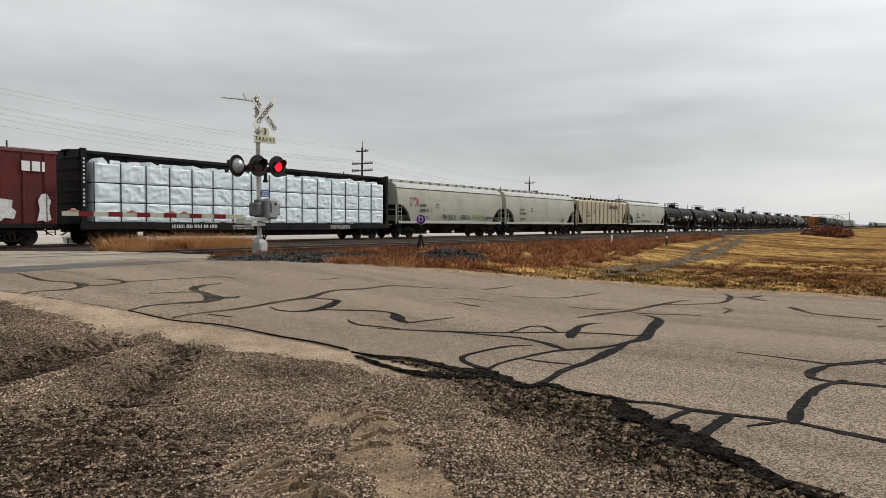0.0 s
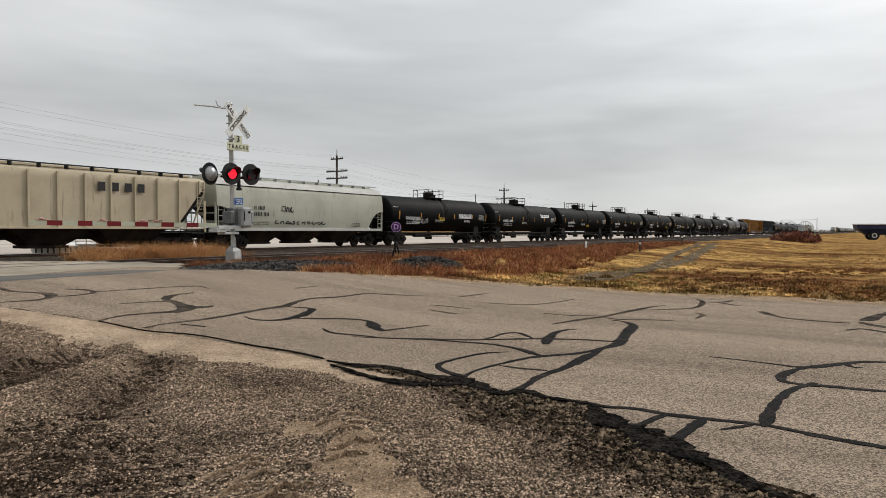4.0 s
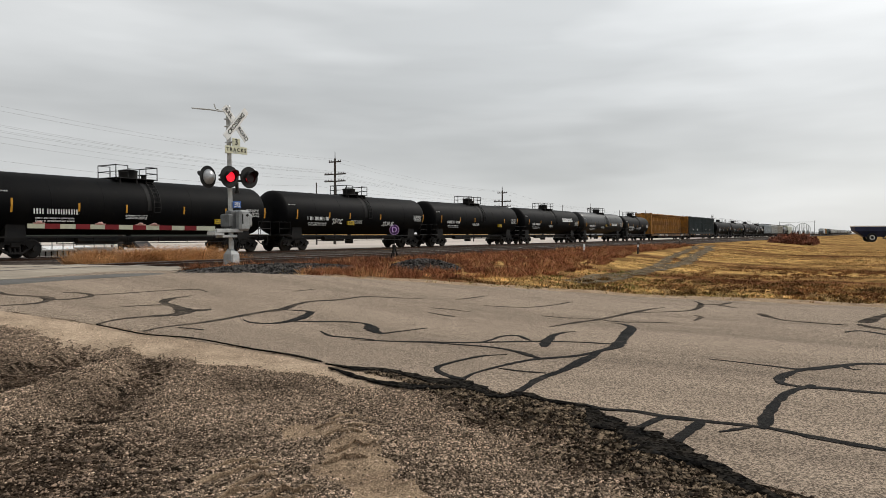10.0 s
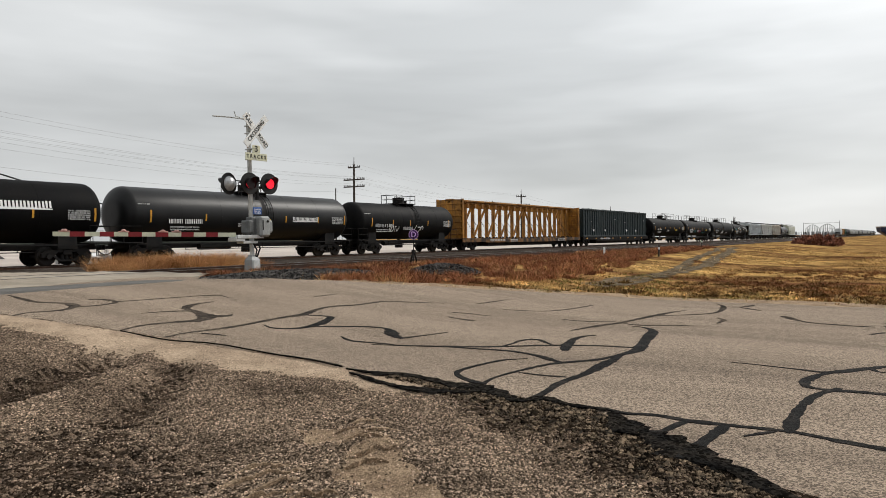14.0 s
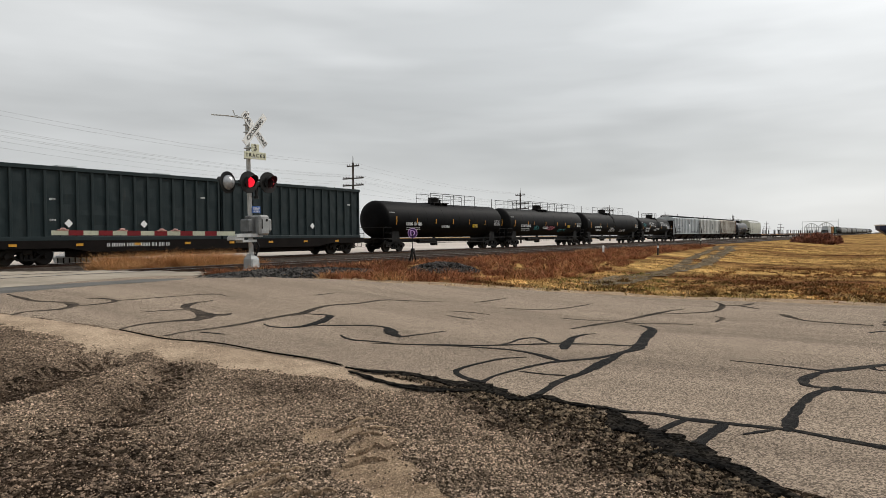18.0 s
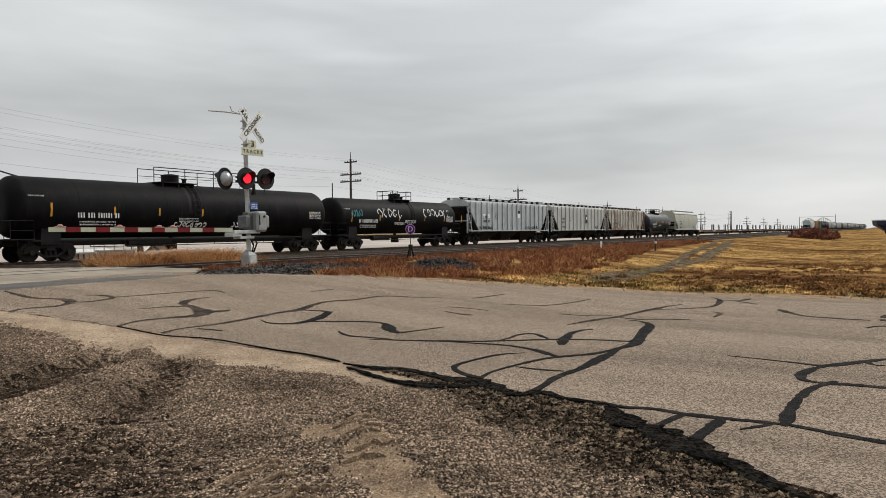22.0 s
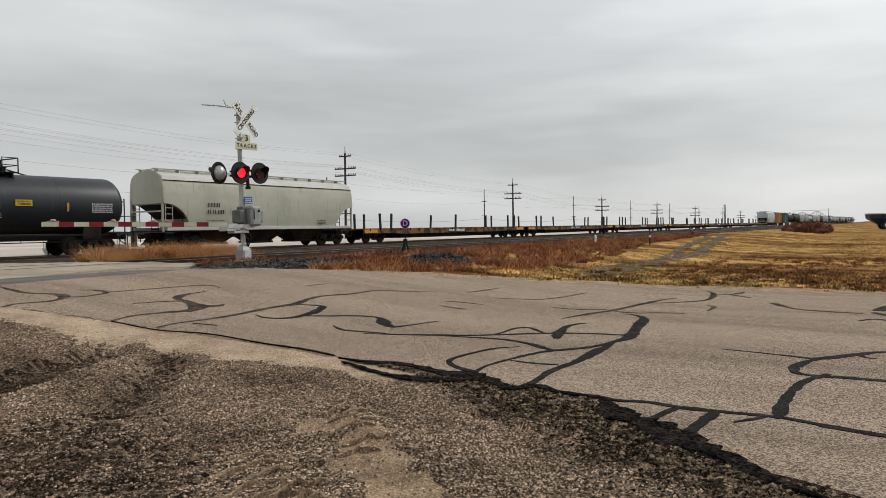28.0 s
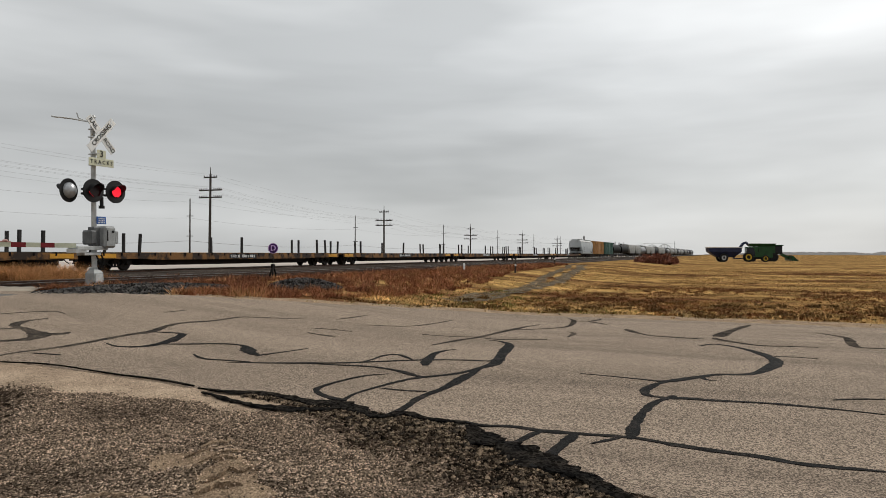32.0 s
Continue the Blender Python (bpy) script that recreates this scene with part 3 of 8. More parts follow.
def lot_ridge(x, y):
    return np.exp(-(off_line(x, y, (2.3, 6.1), (3.54, 6.66), (4.22, 7.04), (4.98, 7.59), (5.73, 8.23)) / 0.2) ** 2)


def hollow(x, y):
    """Where the lot lies low and holds dark stones, 0 to 1."""
    c = np.exp(-(((x - 2.6) / 1.05) ** 2 + ((y - 4.8) / 1.2) ** 2) ** 1.5)
    return np.clip(0.9 * lot_dip(x, y) + 0.8 * lot_rut(x, y) + c - 0.5 * lot_ridge(x, y), 0, 1)


def dark_zone(x, y):
    """Where dark stones and soil prevail: the hollows and a belt of old asphalt grit by the road."""
    d = near_edge(y) - x
    belt = ease(1.5, 0.5, d + 0.35 * wavy(x, y, 2.0, 1.3)) * ease(4.3, 3.2, y)
    belt = belt * ease(-1.0, -0.3, y)
    return ease(1.5, 2.0, x) * ease(-1.0, -0.5, y) * ease(9.2, 8.6, y) * np.clip(0.85 * hollow(x, y) + belt + 0.1 * wavy(x, y, 1.3, 5.0) * ease(0.5, 1.1, d), 0, 1)


def lot_z(x, y):
    z = gz(x, y) - 0.01
    d = np.clip(near_edge(y) - x, 0, 10)
    k = ease(0.1, 1.4, d)
    z = z + k * (0.06 * wavy(x, y, 0.9, 0.4) + 0.04 * wavy(x, y, 2.6, 1.9) + 0.016 * wavy(x, y, 7.0, 0.3) + 0.008 * wavy(x, y, 17, 4.0))
    z = z - k * (0.17 * lot_dip(x, y) + 0.12 * lot_rut(x, y) - 0.07 * lot_ridge(x, y))
    # a pushed-up crescent of earth
    z = z + 0.06 * k * np.exp(-(off_line(x, y, (4.55, 5.35), (4.9, 5.2), (5.15, 4.9)) / 0.1) ** 2)
    return z + 0.03 * ease(0.7, 0.3, off_bare(x, y))


def off_bare(x, y):
    """Distance to the line along which tyres have swept the dirt bare, with a ragged edge."""
    return off_line(x, y, (4.25, 4.0), (4.3, 3.5), (3.85, 3.15), (3.55, 2.7), (3.2, 2.3)) + 0.1 * wavy(x, y, 2.6, 2.0) + 0.05 * wavy(x, y, 8, 1.0)


sheet("gravel_lot", steps((-30, -2, 1.5), (-2, 1.5, 0.25), (1.5, 7.0, 0.045)), steps((-12, -1, 0.5), (-1, 8, 0.05), (8, 14, 0.12), (14, 17, 0.5)), lambda x, y: lot_z(x, y) - 0.05 * ease(0.24, 0.1, off_bare(x, y)), GRAVEL,
      label="brown gravel lot with wheel ruts beside the road", category="gravel", cut=lambda x, y: x < near_edge(y) + 0.12,
      pick=lambda x, y: (dark_zone(x, y) > 0.15) & (dark_zone(x, y) + np.random.default_rng(2).normal(0, 0.22, len(x)) > 0.55), mat2=GRAVEL_DARK)


sheet("bare_patch", steps((2.4, 5.2, 0.022),), steps((1.6, 4.8, 0.022),), lambda x, y: lot_z(x, y) - 0.012 + 0.012 * wavy(x, y, 5.0, 2.0), DIRT, label="smooth bare dirt with tyre tread marks", category="dirt",
      cut=lambda x, y: off_bare(x, y) < 0.3)


def grit_reach(x, y):
    """How far inside the strip of fine grit, in metres."""
    return 0.5 + 0.55 * ease(5.0, 7.5, y) * ease(12, 9, y) + 0.25 * wavy(x, y, 1.1, 2.0) + 0.12 * wavy(x, y, 5, 1.0) - (near_edge(y) - x)


sheet("edge_grit", steps((3.4, 6.8, 0.04),), steps((4.4, 13.5, 0.05),), lambda x, y: lot_z(x, y) + 0.03 * np.clip(grit_reach(x, y) + 0.1, -0.4, 0.3) - 0.003, GRIT, label="strip of pale fine grit along the road's edge", category="grit",
      cut=lambda x, y: (grit_reach(x, y) > -0.2) & (x < near_edge(y) - 0.02))


def tread_ridges():
    """Bent crests of earth squeezed up between tyre lugs, steep and crumbled on one side."""
    rng = random.Random(17)
    g = Geo()
    lugs = [((2.72 + 0.1 * k, 2.52 + 0.165 * k), 0.4, 0.27, 0.07 - 0.004 * k) for k in range(9)] + [((3.9 + 0.17 * k, 3.2 + 0.16 * k), 0.24, 0.26, 0.028) for k in range(6)]
    for (cx, cy), left, right, hgt in lugs:
        cx, cy, hgt = cx + rng.uniform(-0.05, 0.05), cy + rng.uniform(-0.05, 0.05), hgt * rng.uniform(0.6, 1.25)
        left, right = left * rng.uniform(0.55, 1.1), right * rng.uniform(0.5, 1.1)
        sway = rng.uniform(0, 9)
        rings = []
        for k in range(19):
            s = k / 9 - 1
            along = -left * s if s < 0 else right * s
            way = Vector((-0.97, 0.22)) if s < 0 else Vector((0.5, -0.86))
            p = Vector((cx, cy)) + way * along * (1 - 0.3 * (1 - abs(s))) + Vector((noise.noise(Vector((s * 3, sway, 1))), noise.noise(Vector((s * 3, sway, 5))))) * 0.045
            out = Vector((-0.62, -0.78))
            h = hgt * (1 - s * s) ** 0.5 * (0.8 + 0.7 * noise.noise(Vector((s * 4, sway, 4))) + 0.5 * noise.noise(Vector((s * 14, sway, 8))))
            ring = []
            for dv, dz in ((0.004, -0.03), (0.008, h * 0.45), (0.006, h * 0.92), (-0.006, h), (-0.03, h * 0.6), (-0.085, -0.02)):
                q = p + out * dv
                ring.append((q.x, q.y, float(lot_z(q.x, q.y)) + dz))
            rings.append(ring)
        g.loft(rings, closed=False)
    return tagged(part("tread_ridges", g, DIRT, smooth=True), "ridges of pressed earth left by tyre treads", "tyre marks", kind="stuff")


tread_ridges()


def scatter(name, n, place, size, mat, label, category, seed, squash=0.7):
    """Loose stones of a few shapes in one mesh."""
    rng = np.random.default_rng(seed)
    base = np.array([(1, 0, 0), (-1, 0, 0), (0, 1, 0), (0, -1, 0), (0, 0, 1), (0, 0, -1)], float)
    tri = np.array([(0, 2, 4), (2, 1, 4), (1, 3, 4), (3, 0, 4), (2, 0, 5), (1, 2, 5), (3, 1, 5), (0, 3, 5)])
    xyz = place(rng, n)
    n = len(xyz)
    s = size(rng, n)
    a = rng.uniform(0, 2 * np.pi, n)
    jit = base[None] * rng.uniform(0.55, 1.25, (n, 6, 1)) + rng.normal(0, 0.16, (n, 6, 3))
    jit[:, :, 2] *= squash
    c, k = np.cos(a)[:, None], np.sin(a)[:, None]
    p = np.stack([jit[:, :, 0] * c - jit[:, :, 1] * k, jit[:, :, 0] * k + jit[:, :, 1] * c, jit[:, :, 2]], -1) * s[:, None, None] + xyz[:, None]
    f = tri[None] + 6 * np.arange(n)[:, None, None]
    me = bpy.data.meshes.new(name)
    me.from_pydata(p.reshape(-1, 3).tolist(), [], f.reshape(-1, 3).tolist())
    me.materials.append(mat)
    return tagged(new(name, me), label, category, kind="stuff")


def lot_stones(rng, n, dark=False):
    d = 3.0 + 9.4 * rng.uniform(0, 1, n) ** 1.5 - 1.8 * rng.uniform(0, 1, n) ** 4
    a = rng.uniform(radians(0), radians(75), n) + rng.normal(0, 0.12, n)
    x, y = d * np.cos(a), d * np.sin(a)
    keep = (x < near_edge(y) - 0.02 + 0.1 * rng.normal(0, 1, n)) & (wavy(x, y, 1.1, 0.7) + rng.normal(0, 0.6, n) > -0.9)
    keep &= rng.uniform(0, 1, n) < 0.12 + 0.88 * ease(0.1, 0.3, off_bare(x, y) + rng.normal(0, 0.04, n))
    keep &= rng.uniform(0, 1, n) < 1 - 0.75 * ease(-0.1, 0.35, grit_reach(x, y)) * ease(4.4, 5.0, y)
    keep &= (dark_zone(x, y) + rng.normal(0, 0.2, n) > 0.5) == dark
    x, y = x[keep], y[keep]
    return np.stack([x, y, lot_z(x, y) + 0.005], -1)


scatter("loose_gravel", 140000, lot_stones, lambda r, n: 0.0058 + 0.0085 * r.uniform(0, 1, n) ** 2.2, STONE, "loose brown and grey gravel stones on the lot", "gravel", 3)
scatter("dark_gravel", 125000, lambda rng, n: lot_stones(rng, n, True), lambda r, n: 0.006 + 0.013 * r.uniform(0, 1, n) ** 2.4, STONE_DARK, "dark brown gravel stones in the lot's hollows", "gravel", 31)


def tar_stones(rng, n):
    y = rng.uniform(0.2, 5.0, n)
    x = near_edge(y) - np.abs(rng.normal(0.0, 0.5, n)) * (0.12 + 0.88 * ease(4.6, 2.6, y)) - 0.1 * ease(2.0, 1.0, y) + 0.04
    return np.stack([x, y, np.maximum(lot_z(x, y), gz(x, y)) + 0.006], -1)


scatter("crumbled_asphalt", 9000, tar_stones, lambda r, n: 0.006 + 0.019 * r.uniform(0, 1, n) ** 2, CRUMB, "black and brown crumbs of broken asphalt along the road edge", "rubble", 4)


# ---- sealed cracks ----
CRACKS = tagged(new("sealed_cracks"), "black tar seals over branching cracks in the road", "crack seal", kind="structure")


def seal(*pts, mat=SEAL, lift=0.006, name="seal", rag=0.4):
    """A flat tar band along a smooth line of (x, y, width), its edges a little ragged."""
    pts = [Vector(p) for p in pts]
    # beyond 12.2 m from the eye the paler colour stands for sky sheen
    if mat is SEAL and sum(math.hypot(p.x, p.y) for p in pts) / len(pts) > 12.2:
        mat = SEAL_FAR
    line = []
    for i in range(len(pts) - 1):
        p0, p1, p2, p3 = pts[max(i - 1, 0)], pts[i], pts[i + 1], pts[min(i + 2, len(pts) - 1)]
        k = max(4, int((p2 - p1).length / 0.06))
        for j in range(k):
            t = j / k
            line.append(0.5 * ((2 * p1) + (p2 - p0) * t + (2 * p0 - 5 * p1 + 4 * p2 - p3) * t * t + (3 * p1 - p0 - 3 * p2 + p3) * t ** 3))
    line.append(pts[-1])
    v, f = [], []
    for i, p in enumerate(line):
        d = (line[min(i + 1, len(line) - 1)] - line[max(i - 1, 0)])
        d = Vector((d.x, d.y, 0)).normalized()
        n, c = Vector((-d.y, d.x, 0)), Vector((p.x, p.y, 0))
        w = max(0.005, p.z * 0.44 * (1 + 0.3 * noise.noise(c * 2.3) + 0.25 * noise.noise(c * 9.0)) * min(1, 0.4 + 3.0 * min(i, len(line) - 1 - i) / len(line)))
        for s in (-1.0, -0.85, 0.85, 1.0):
            q = c + n * (w * s * (1 + rag * noise.noise(c * 15 + n * s * 3) + (rag - 0.25) * noise.noise(c * 6 + n * s * 5)))
            z = max(float(road_z(q.x, q.y)), float(lot_z(q.x, q.y)) if q.x < float(near_edge(q.y)) else -9)
            v.append((q.x, q.y, z + (lift if abs(s) < 0.9 else -0.004)))
    for i in range(len(line) - 1):
        for j in range(3):
            f.append((4 * i + j, 4 * i + j + 1, 4 * i + j + 5, 4 * i + j + 4))
    g = Geo()
    g.add(v, f)
    return part(name, g, mat, CRACKS, smooth=True)


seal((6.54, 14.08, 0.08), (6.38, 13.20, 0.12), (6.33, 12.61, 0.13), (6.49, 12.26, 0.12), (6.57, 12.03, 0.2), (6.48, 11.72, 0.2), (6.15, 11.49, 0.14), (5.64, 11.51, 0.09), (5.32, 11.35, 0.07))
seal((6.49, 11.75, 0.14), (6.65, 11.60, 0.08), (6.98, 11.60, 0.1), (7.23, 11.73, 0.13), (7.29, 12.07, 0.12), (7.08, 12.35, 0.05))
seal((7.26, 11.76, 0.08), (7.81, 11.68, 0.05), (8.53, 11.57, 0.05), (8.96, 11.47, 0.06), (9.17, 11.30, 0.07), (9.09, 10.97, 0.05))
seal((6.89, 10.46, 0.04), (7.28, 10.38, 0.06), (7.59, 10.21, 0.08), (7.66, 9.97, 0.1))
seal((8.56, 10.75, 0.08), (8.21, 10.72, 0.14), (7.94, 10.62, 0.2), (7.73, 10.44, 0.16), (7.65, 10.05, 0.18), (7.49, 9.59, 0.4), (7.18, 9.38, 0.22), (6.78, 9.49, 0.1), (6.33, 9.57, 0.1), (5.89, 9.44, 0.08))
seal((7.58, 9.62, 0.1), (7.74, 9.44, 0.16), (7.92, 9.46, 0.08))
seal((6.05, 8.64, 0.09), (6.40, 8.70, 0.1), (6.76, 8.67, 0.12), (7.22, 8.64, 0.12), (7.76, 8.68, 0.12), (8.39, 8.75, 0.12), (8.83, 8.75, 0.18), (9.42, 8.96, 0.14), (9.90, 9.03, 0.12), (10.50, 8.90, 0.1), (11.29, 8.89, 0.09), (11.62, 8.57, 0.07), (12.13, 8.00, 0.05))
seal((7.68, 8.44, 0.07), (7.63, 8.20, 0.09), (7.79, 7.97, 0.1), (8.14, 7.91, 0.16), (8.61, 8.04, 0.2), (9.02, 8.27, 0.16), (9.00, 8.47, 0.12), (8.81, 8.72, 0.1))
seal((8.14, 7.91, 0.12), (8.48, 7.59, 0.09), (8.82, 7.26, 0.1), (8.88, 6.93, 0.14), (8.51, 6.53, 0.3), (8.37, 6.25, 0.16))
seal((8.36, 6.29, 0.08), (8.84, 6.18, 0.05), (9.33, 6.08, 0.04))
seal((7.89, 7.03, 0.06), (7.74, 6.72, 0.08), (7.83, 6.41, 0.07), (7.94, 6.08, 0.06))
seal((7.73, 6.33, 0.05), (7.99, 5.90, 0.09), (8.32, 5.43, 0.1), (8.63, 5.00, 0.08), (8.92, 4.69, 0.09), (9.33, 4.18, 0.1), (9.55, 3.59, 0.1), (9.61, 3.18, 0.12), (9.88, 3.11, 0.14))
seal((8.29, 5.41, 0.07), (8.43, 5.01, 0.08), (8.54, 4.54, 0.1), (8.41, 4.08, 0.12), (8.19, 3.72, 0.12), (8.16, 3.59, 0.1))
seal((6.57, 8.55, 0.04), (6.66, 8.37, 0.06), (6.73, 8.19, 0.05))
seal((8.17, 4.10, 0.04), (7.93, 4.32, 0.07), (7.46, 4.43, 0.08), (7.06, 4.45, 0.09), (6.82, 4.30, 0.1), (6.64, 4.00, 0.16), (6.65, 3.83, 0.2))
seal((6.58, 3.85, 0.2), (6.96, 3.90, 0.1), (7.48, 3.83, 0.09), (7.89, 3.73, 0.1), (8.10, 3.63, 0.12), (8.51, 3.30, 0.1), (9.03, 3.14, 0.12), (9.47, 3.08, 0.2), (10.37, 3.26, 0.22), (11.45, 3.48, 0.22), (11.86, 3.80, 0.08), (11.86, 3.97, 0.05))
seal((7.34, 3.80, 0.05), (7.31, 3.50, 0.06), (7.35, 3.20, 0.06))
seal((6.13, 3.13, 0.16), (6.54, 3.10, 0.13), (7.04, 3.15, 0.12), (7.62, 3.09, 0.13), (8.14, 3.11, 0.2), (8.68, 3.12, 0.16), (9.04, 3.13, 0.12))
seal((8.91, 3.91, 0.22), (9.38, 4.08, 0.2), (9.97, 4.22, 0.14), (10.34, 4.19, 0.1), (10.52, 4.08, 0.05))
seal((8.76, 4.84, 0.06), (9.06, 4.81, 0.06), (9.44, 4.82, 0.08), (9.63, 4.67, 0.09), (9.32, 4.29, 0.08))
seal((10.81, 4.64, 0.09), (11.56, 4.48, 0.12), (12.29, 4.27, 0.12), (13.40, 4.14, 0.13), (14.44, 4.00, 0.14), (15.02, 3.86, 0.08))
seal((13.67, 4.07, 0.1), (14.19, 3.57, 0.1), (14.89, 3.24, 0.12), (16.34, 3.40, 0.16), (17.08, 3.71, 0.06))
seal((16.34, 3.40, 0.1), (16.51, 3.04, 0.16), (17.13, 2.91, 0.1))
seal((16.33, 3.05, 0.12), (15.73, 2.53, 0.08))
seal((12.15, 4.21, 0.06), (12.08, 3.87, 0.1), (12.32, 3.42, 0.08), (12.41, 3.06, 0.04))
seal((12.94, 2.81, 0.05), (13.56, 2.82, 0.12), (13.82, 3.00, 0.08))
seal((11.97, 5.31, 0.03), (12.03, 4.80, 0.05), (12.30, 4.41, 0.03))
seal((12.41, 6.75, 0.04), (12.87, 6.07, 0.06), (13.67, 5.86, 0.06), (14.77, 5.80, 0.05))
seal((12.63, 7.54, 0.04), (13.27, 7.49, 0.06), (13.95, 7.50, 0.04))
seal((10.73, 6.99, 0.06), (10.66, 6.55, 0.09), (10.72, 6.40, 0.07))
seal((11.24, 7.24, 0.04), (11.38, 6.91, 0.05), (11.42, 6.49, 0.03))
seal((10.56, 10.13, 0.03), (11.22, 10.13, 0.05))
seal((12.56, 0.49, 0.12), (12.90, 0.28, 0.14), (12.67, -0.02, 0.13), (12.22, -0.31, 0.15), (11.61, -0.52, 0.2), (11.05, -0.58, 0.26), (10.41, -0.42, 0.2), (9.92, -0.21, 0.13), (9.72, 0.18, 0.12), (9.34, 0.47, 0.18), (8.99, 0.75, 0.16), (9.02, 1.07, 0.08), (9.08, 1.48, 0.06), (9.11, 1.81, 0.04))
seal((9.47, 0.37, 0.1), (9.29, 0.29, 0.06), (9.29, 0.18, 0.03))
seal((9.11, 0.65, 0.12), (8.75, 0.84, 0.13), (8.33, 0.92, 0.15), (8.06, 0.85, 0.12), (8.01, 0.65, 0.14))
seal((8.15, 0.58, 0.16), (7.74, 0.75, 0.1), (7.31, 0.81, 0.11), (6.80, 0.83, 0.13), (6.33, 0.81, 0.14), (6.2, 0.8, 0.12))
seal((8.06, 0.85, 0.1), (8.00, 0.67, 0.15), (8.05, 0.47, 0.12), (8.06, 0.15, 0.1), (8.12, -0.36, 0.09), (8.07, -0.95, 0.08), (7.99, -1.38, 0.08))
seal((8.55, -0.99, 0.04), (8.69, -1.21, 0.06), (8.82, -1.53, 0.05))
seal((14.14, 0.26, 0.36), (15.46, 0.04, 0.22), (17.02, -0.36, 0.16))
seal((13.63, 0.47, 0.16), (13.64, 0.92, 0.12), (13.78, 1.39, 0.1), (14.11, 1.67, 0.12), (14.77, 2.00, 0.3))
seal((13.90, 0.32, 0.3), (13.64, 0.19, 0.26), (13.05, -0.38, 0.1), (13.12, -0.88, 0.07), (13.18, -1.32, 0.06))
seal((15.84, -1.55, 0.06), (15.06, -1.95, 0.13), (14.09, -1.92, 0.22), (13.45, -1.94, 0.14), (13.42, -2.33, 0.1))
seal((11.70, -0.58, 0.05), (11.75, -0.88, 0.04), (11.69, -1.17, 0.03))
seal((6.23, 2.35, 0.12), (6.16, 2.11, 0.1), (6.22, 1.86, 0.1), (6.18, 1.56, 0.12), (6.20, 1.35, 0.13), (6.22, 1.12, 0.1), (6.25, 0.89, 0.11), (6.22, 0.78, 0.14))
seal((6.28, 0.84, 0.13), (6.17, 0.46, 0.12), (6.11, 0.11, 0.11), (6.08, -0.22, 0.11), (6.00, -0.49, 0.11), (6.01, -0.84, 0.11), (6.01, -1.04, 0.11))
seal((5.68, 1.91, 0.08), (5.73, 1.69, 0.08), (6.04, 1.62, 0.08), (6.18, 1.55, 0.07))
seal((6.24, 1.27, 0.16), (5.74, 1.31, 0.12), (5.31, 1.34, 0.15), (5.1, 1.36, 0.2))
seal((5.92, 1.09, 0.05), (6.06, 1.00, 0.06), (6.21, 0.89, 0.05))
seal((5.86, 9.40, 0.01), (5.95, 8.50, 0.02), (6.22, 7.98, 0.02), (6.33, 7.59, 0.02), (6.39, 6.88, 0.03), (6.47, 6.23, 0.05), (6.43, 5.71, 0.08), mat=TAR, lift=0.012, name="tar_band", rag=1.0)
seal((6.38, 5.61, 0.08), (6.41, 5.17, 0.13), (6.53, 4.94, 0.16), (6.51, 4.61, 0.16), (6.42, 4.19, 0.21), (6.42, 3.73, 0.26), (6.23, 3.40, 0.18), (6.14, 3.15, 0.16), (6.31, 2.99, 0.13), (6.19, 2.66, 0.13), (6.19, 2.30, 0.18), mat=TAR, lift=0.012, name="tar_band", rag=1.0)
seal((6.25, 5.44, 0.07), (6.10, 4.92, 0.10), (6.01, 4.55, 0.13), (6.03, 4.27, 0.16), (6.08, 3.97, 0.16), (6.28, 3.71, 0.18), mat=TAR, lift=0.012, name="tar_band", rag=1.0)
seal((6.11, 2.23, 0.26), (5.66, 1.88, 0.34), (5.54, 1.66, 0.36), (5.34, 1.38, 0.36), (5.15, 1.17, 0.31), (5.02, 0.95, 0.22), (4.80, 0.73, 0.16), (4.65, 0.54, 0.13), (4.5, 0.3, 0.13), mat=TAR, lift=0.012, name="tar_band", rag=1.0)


# ---- crossing apron, patch, dirt track ----
TRACK_LINE = ((20.8, 7.8, 0.6), (22.6, 7.8, 1), (25.3, 7.85, 1), (29.6, 8.0, 1), (33.3, 8.4, 1), (39.5, 9.25, 1), (45, 10.1, 1), (49.5, 10.75, 1), (54, 11.3, 0.9), (64, 13.2, 0.8))

def ribbon(name, mid, width, mat, lift, label, category, rough=0.15, kind="structure", n=9):
    """A strip of ground along a line of (x, y), with an uneven edge."""
    v, f = [], []
    pts = [Vector((a, b, 0)) for a, b in mid]
    line = [pts[i].lerp(pts[i + 1], t) for i in range(len(pts) - 1) for t in np.linspace(0, 1, 14, endpoint=False)] + [pts[-1]]
    for i, p in enumerate(line):
        d = (line[min(i + 1, len(line) - 1)] - line[max(i - 1, 0)]).normalized()
        nn = Vector((-d.y, d.x, 0))
        for j in range(n):
            s = j / (n - 1) * 2 - 1
            q = p + nn * (s * width * 0.5 * (1 + rough * noise.noise(p * 1.1 + nn * s * 3)))
            v.append((q.x, q.y, gzf(q.x, q.y) + (lift if 0 < j < n - 1 else -0.06)))
    for i in range(len(line) - 1):
        for j in range(n - 1):
            f.append((n * i + j, n * i + j + 1, n * i + n + j + 1, n * i + n + j))
    g = Geo()
    g.add(v, f)
    return tagged(part(name, g, mat, smooth=True), label, category, kind=kind)


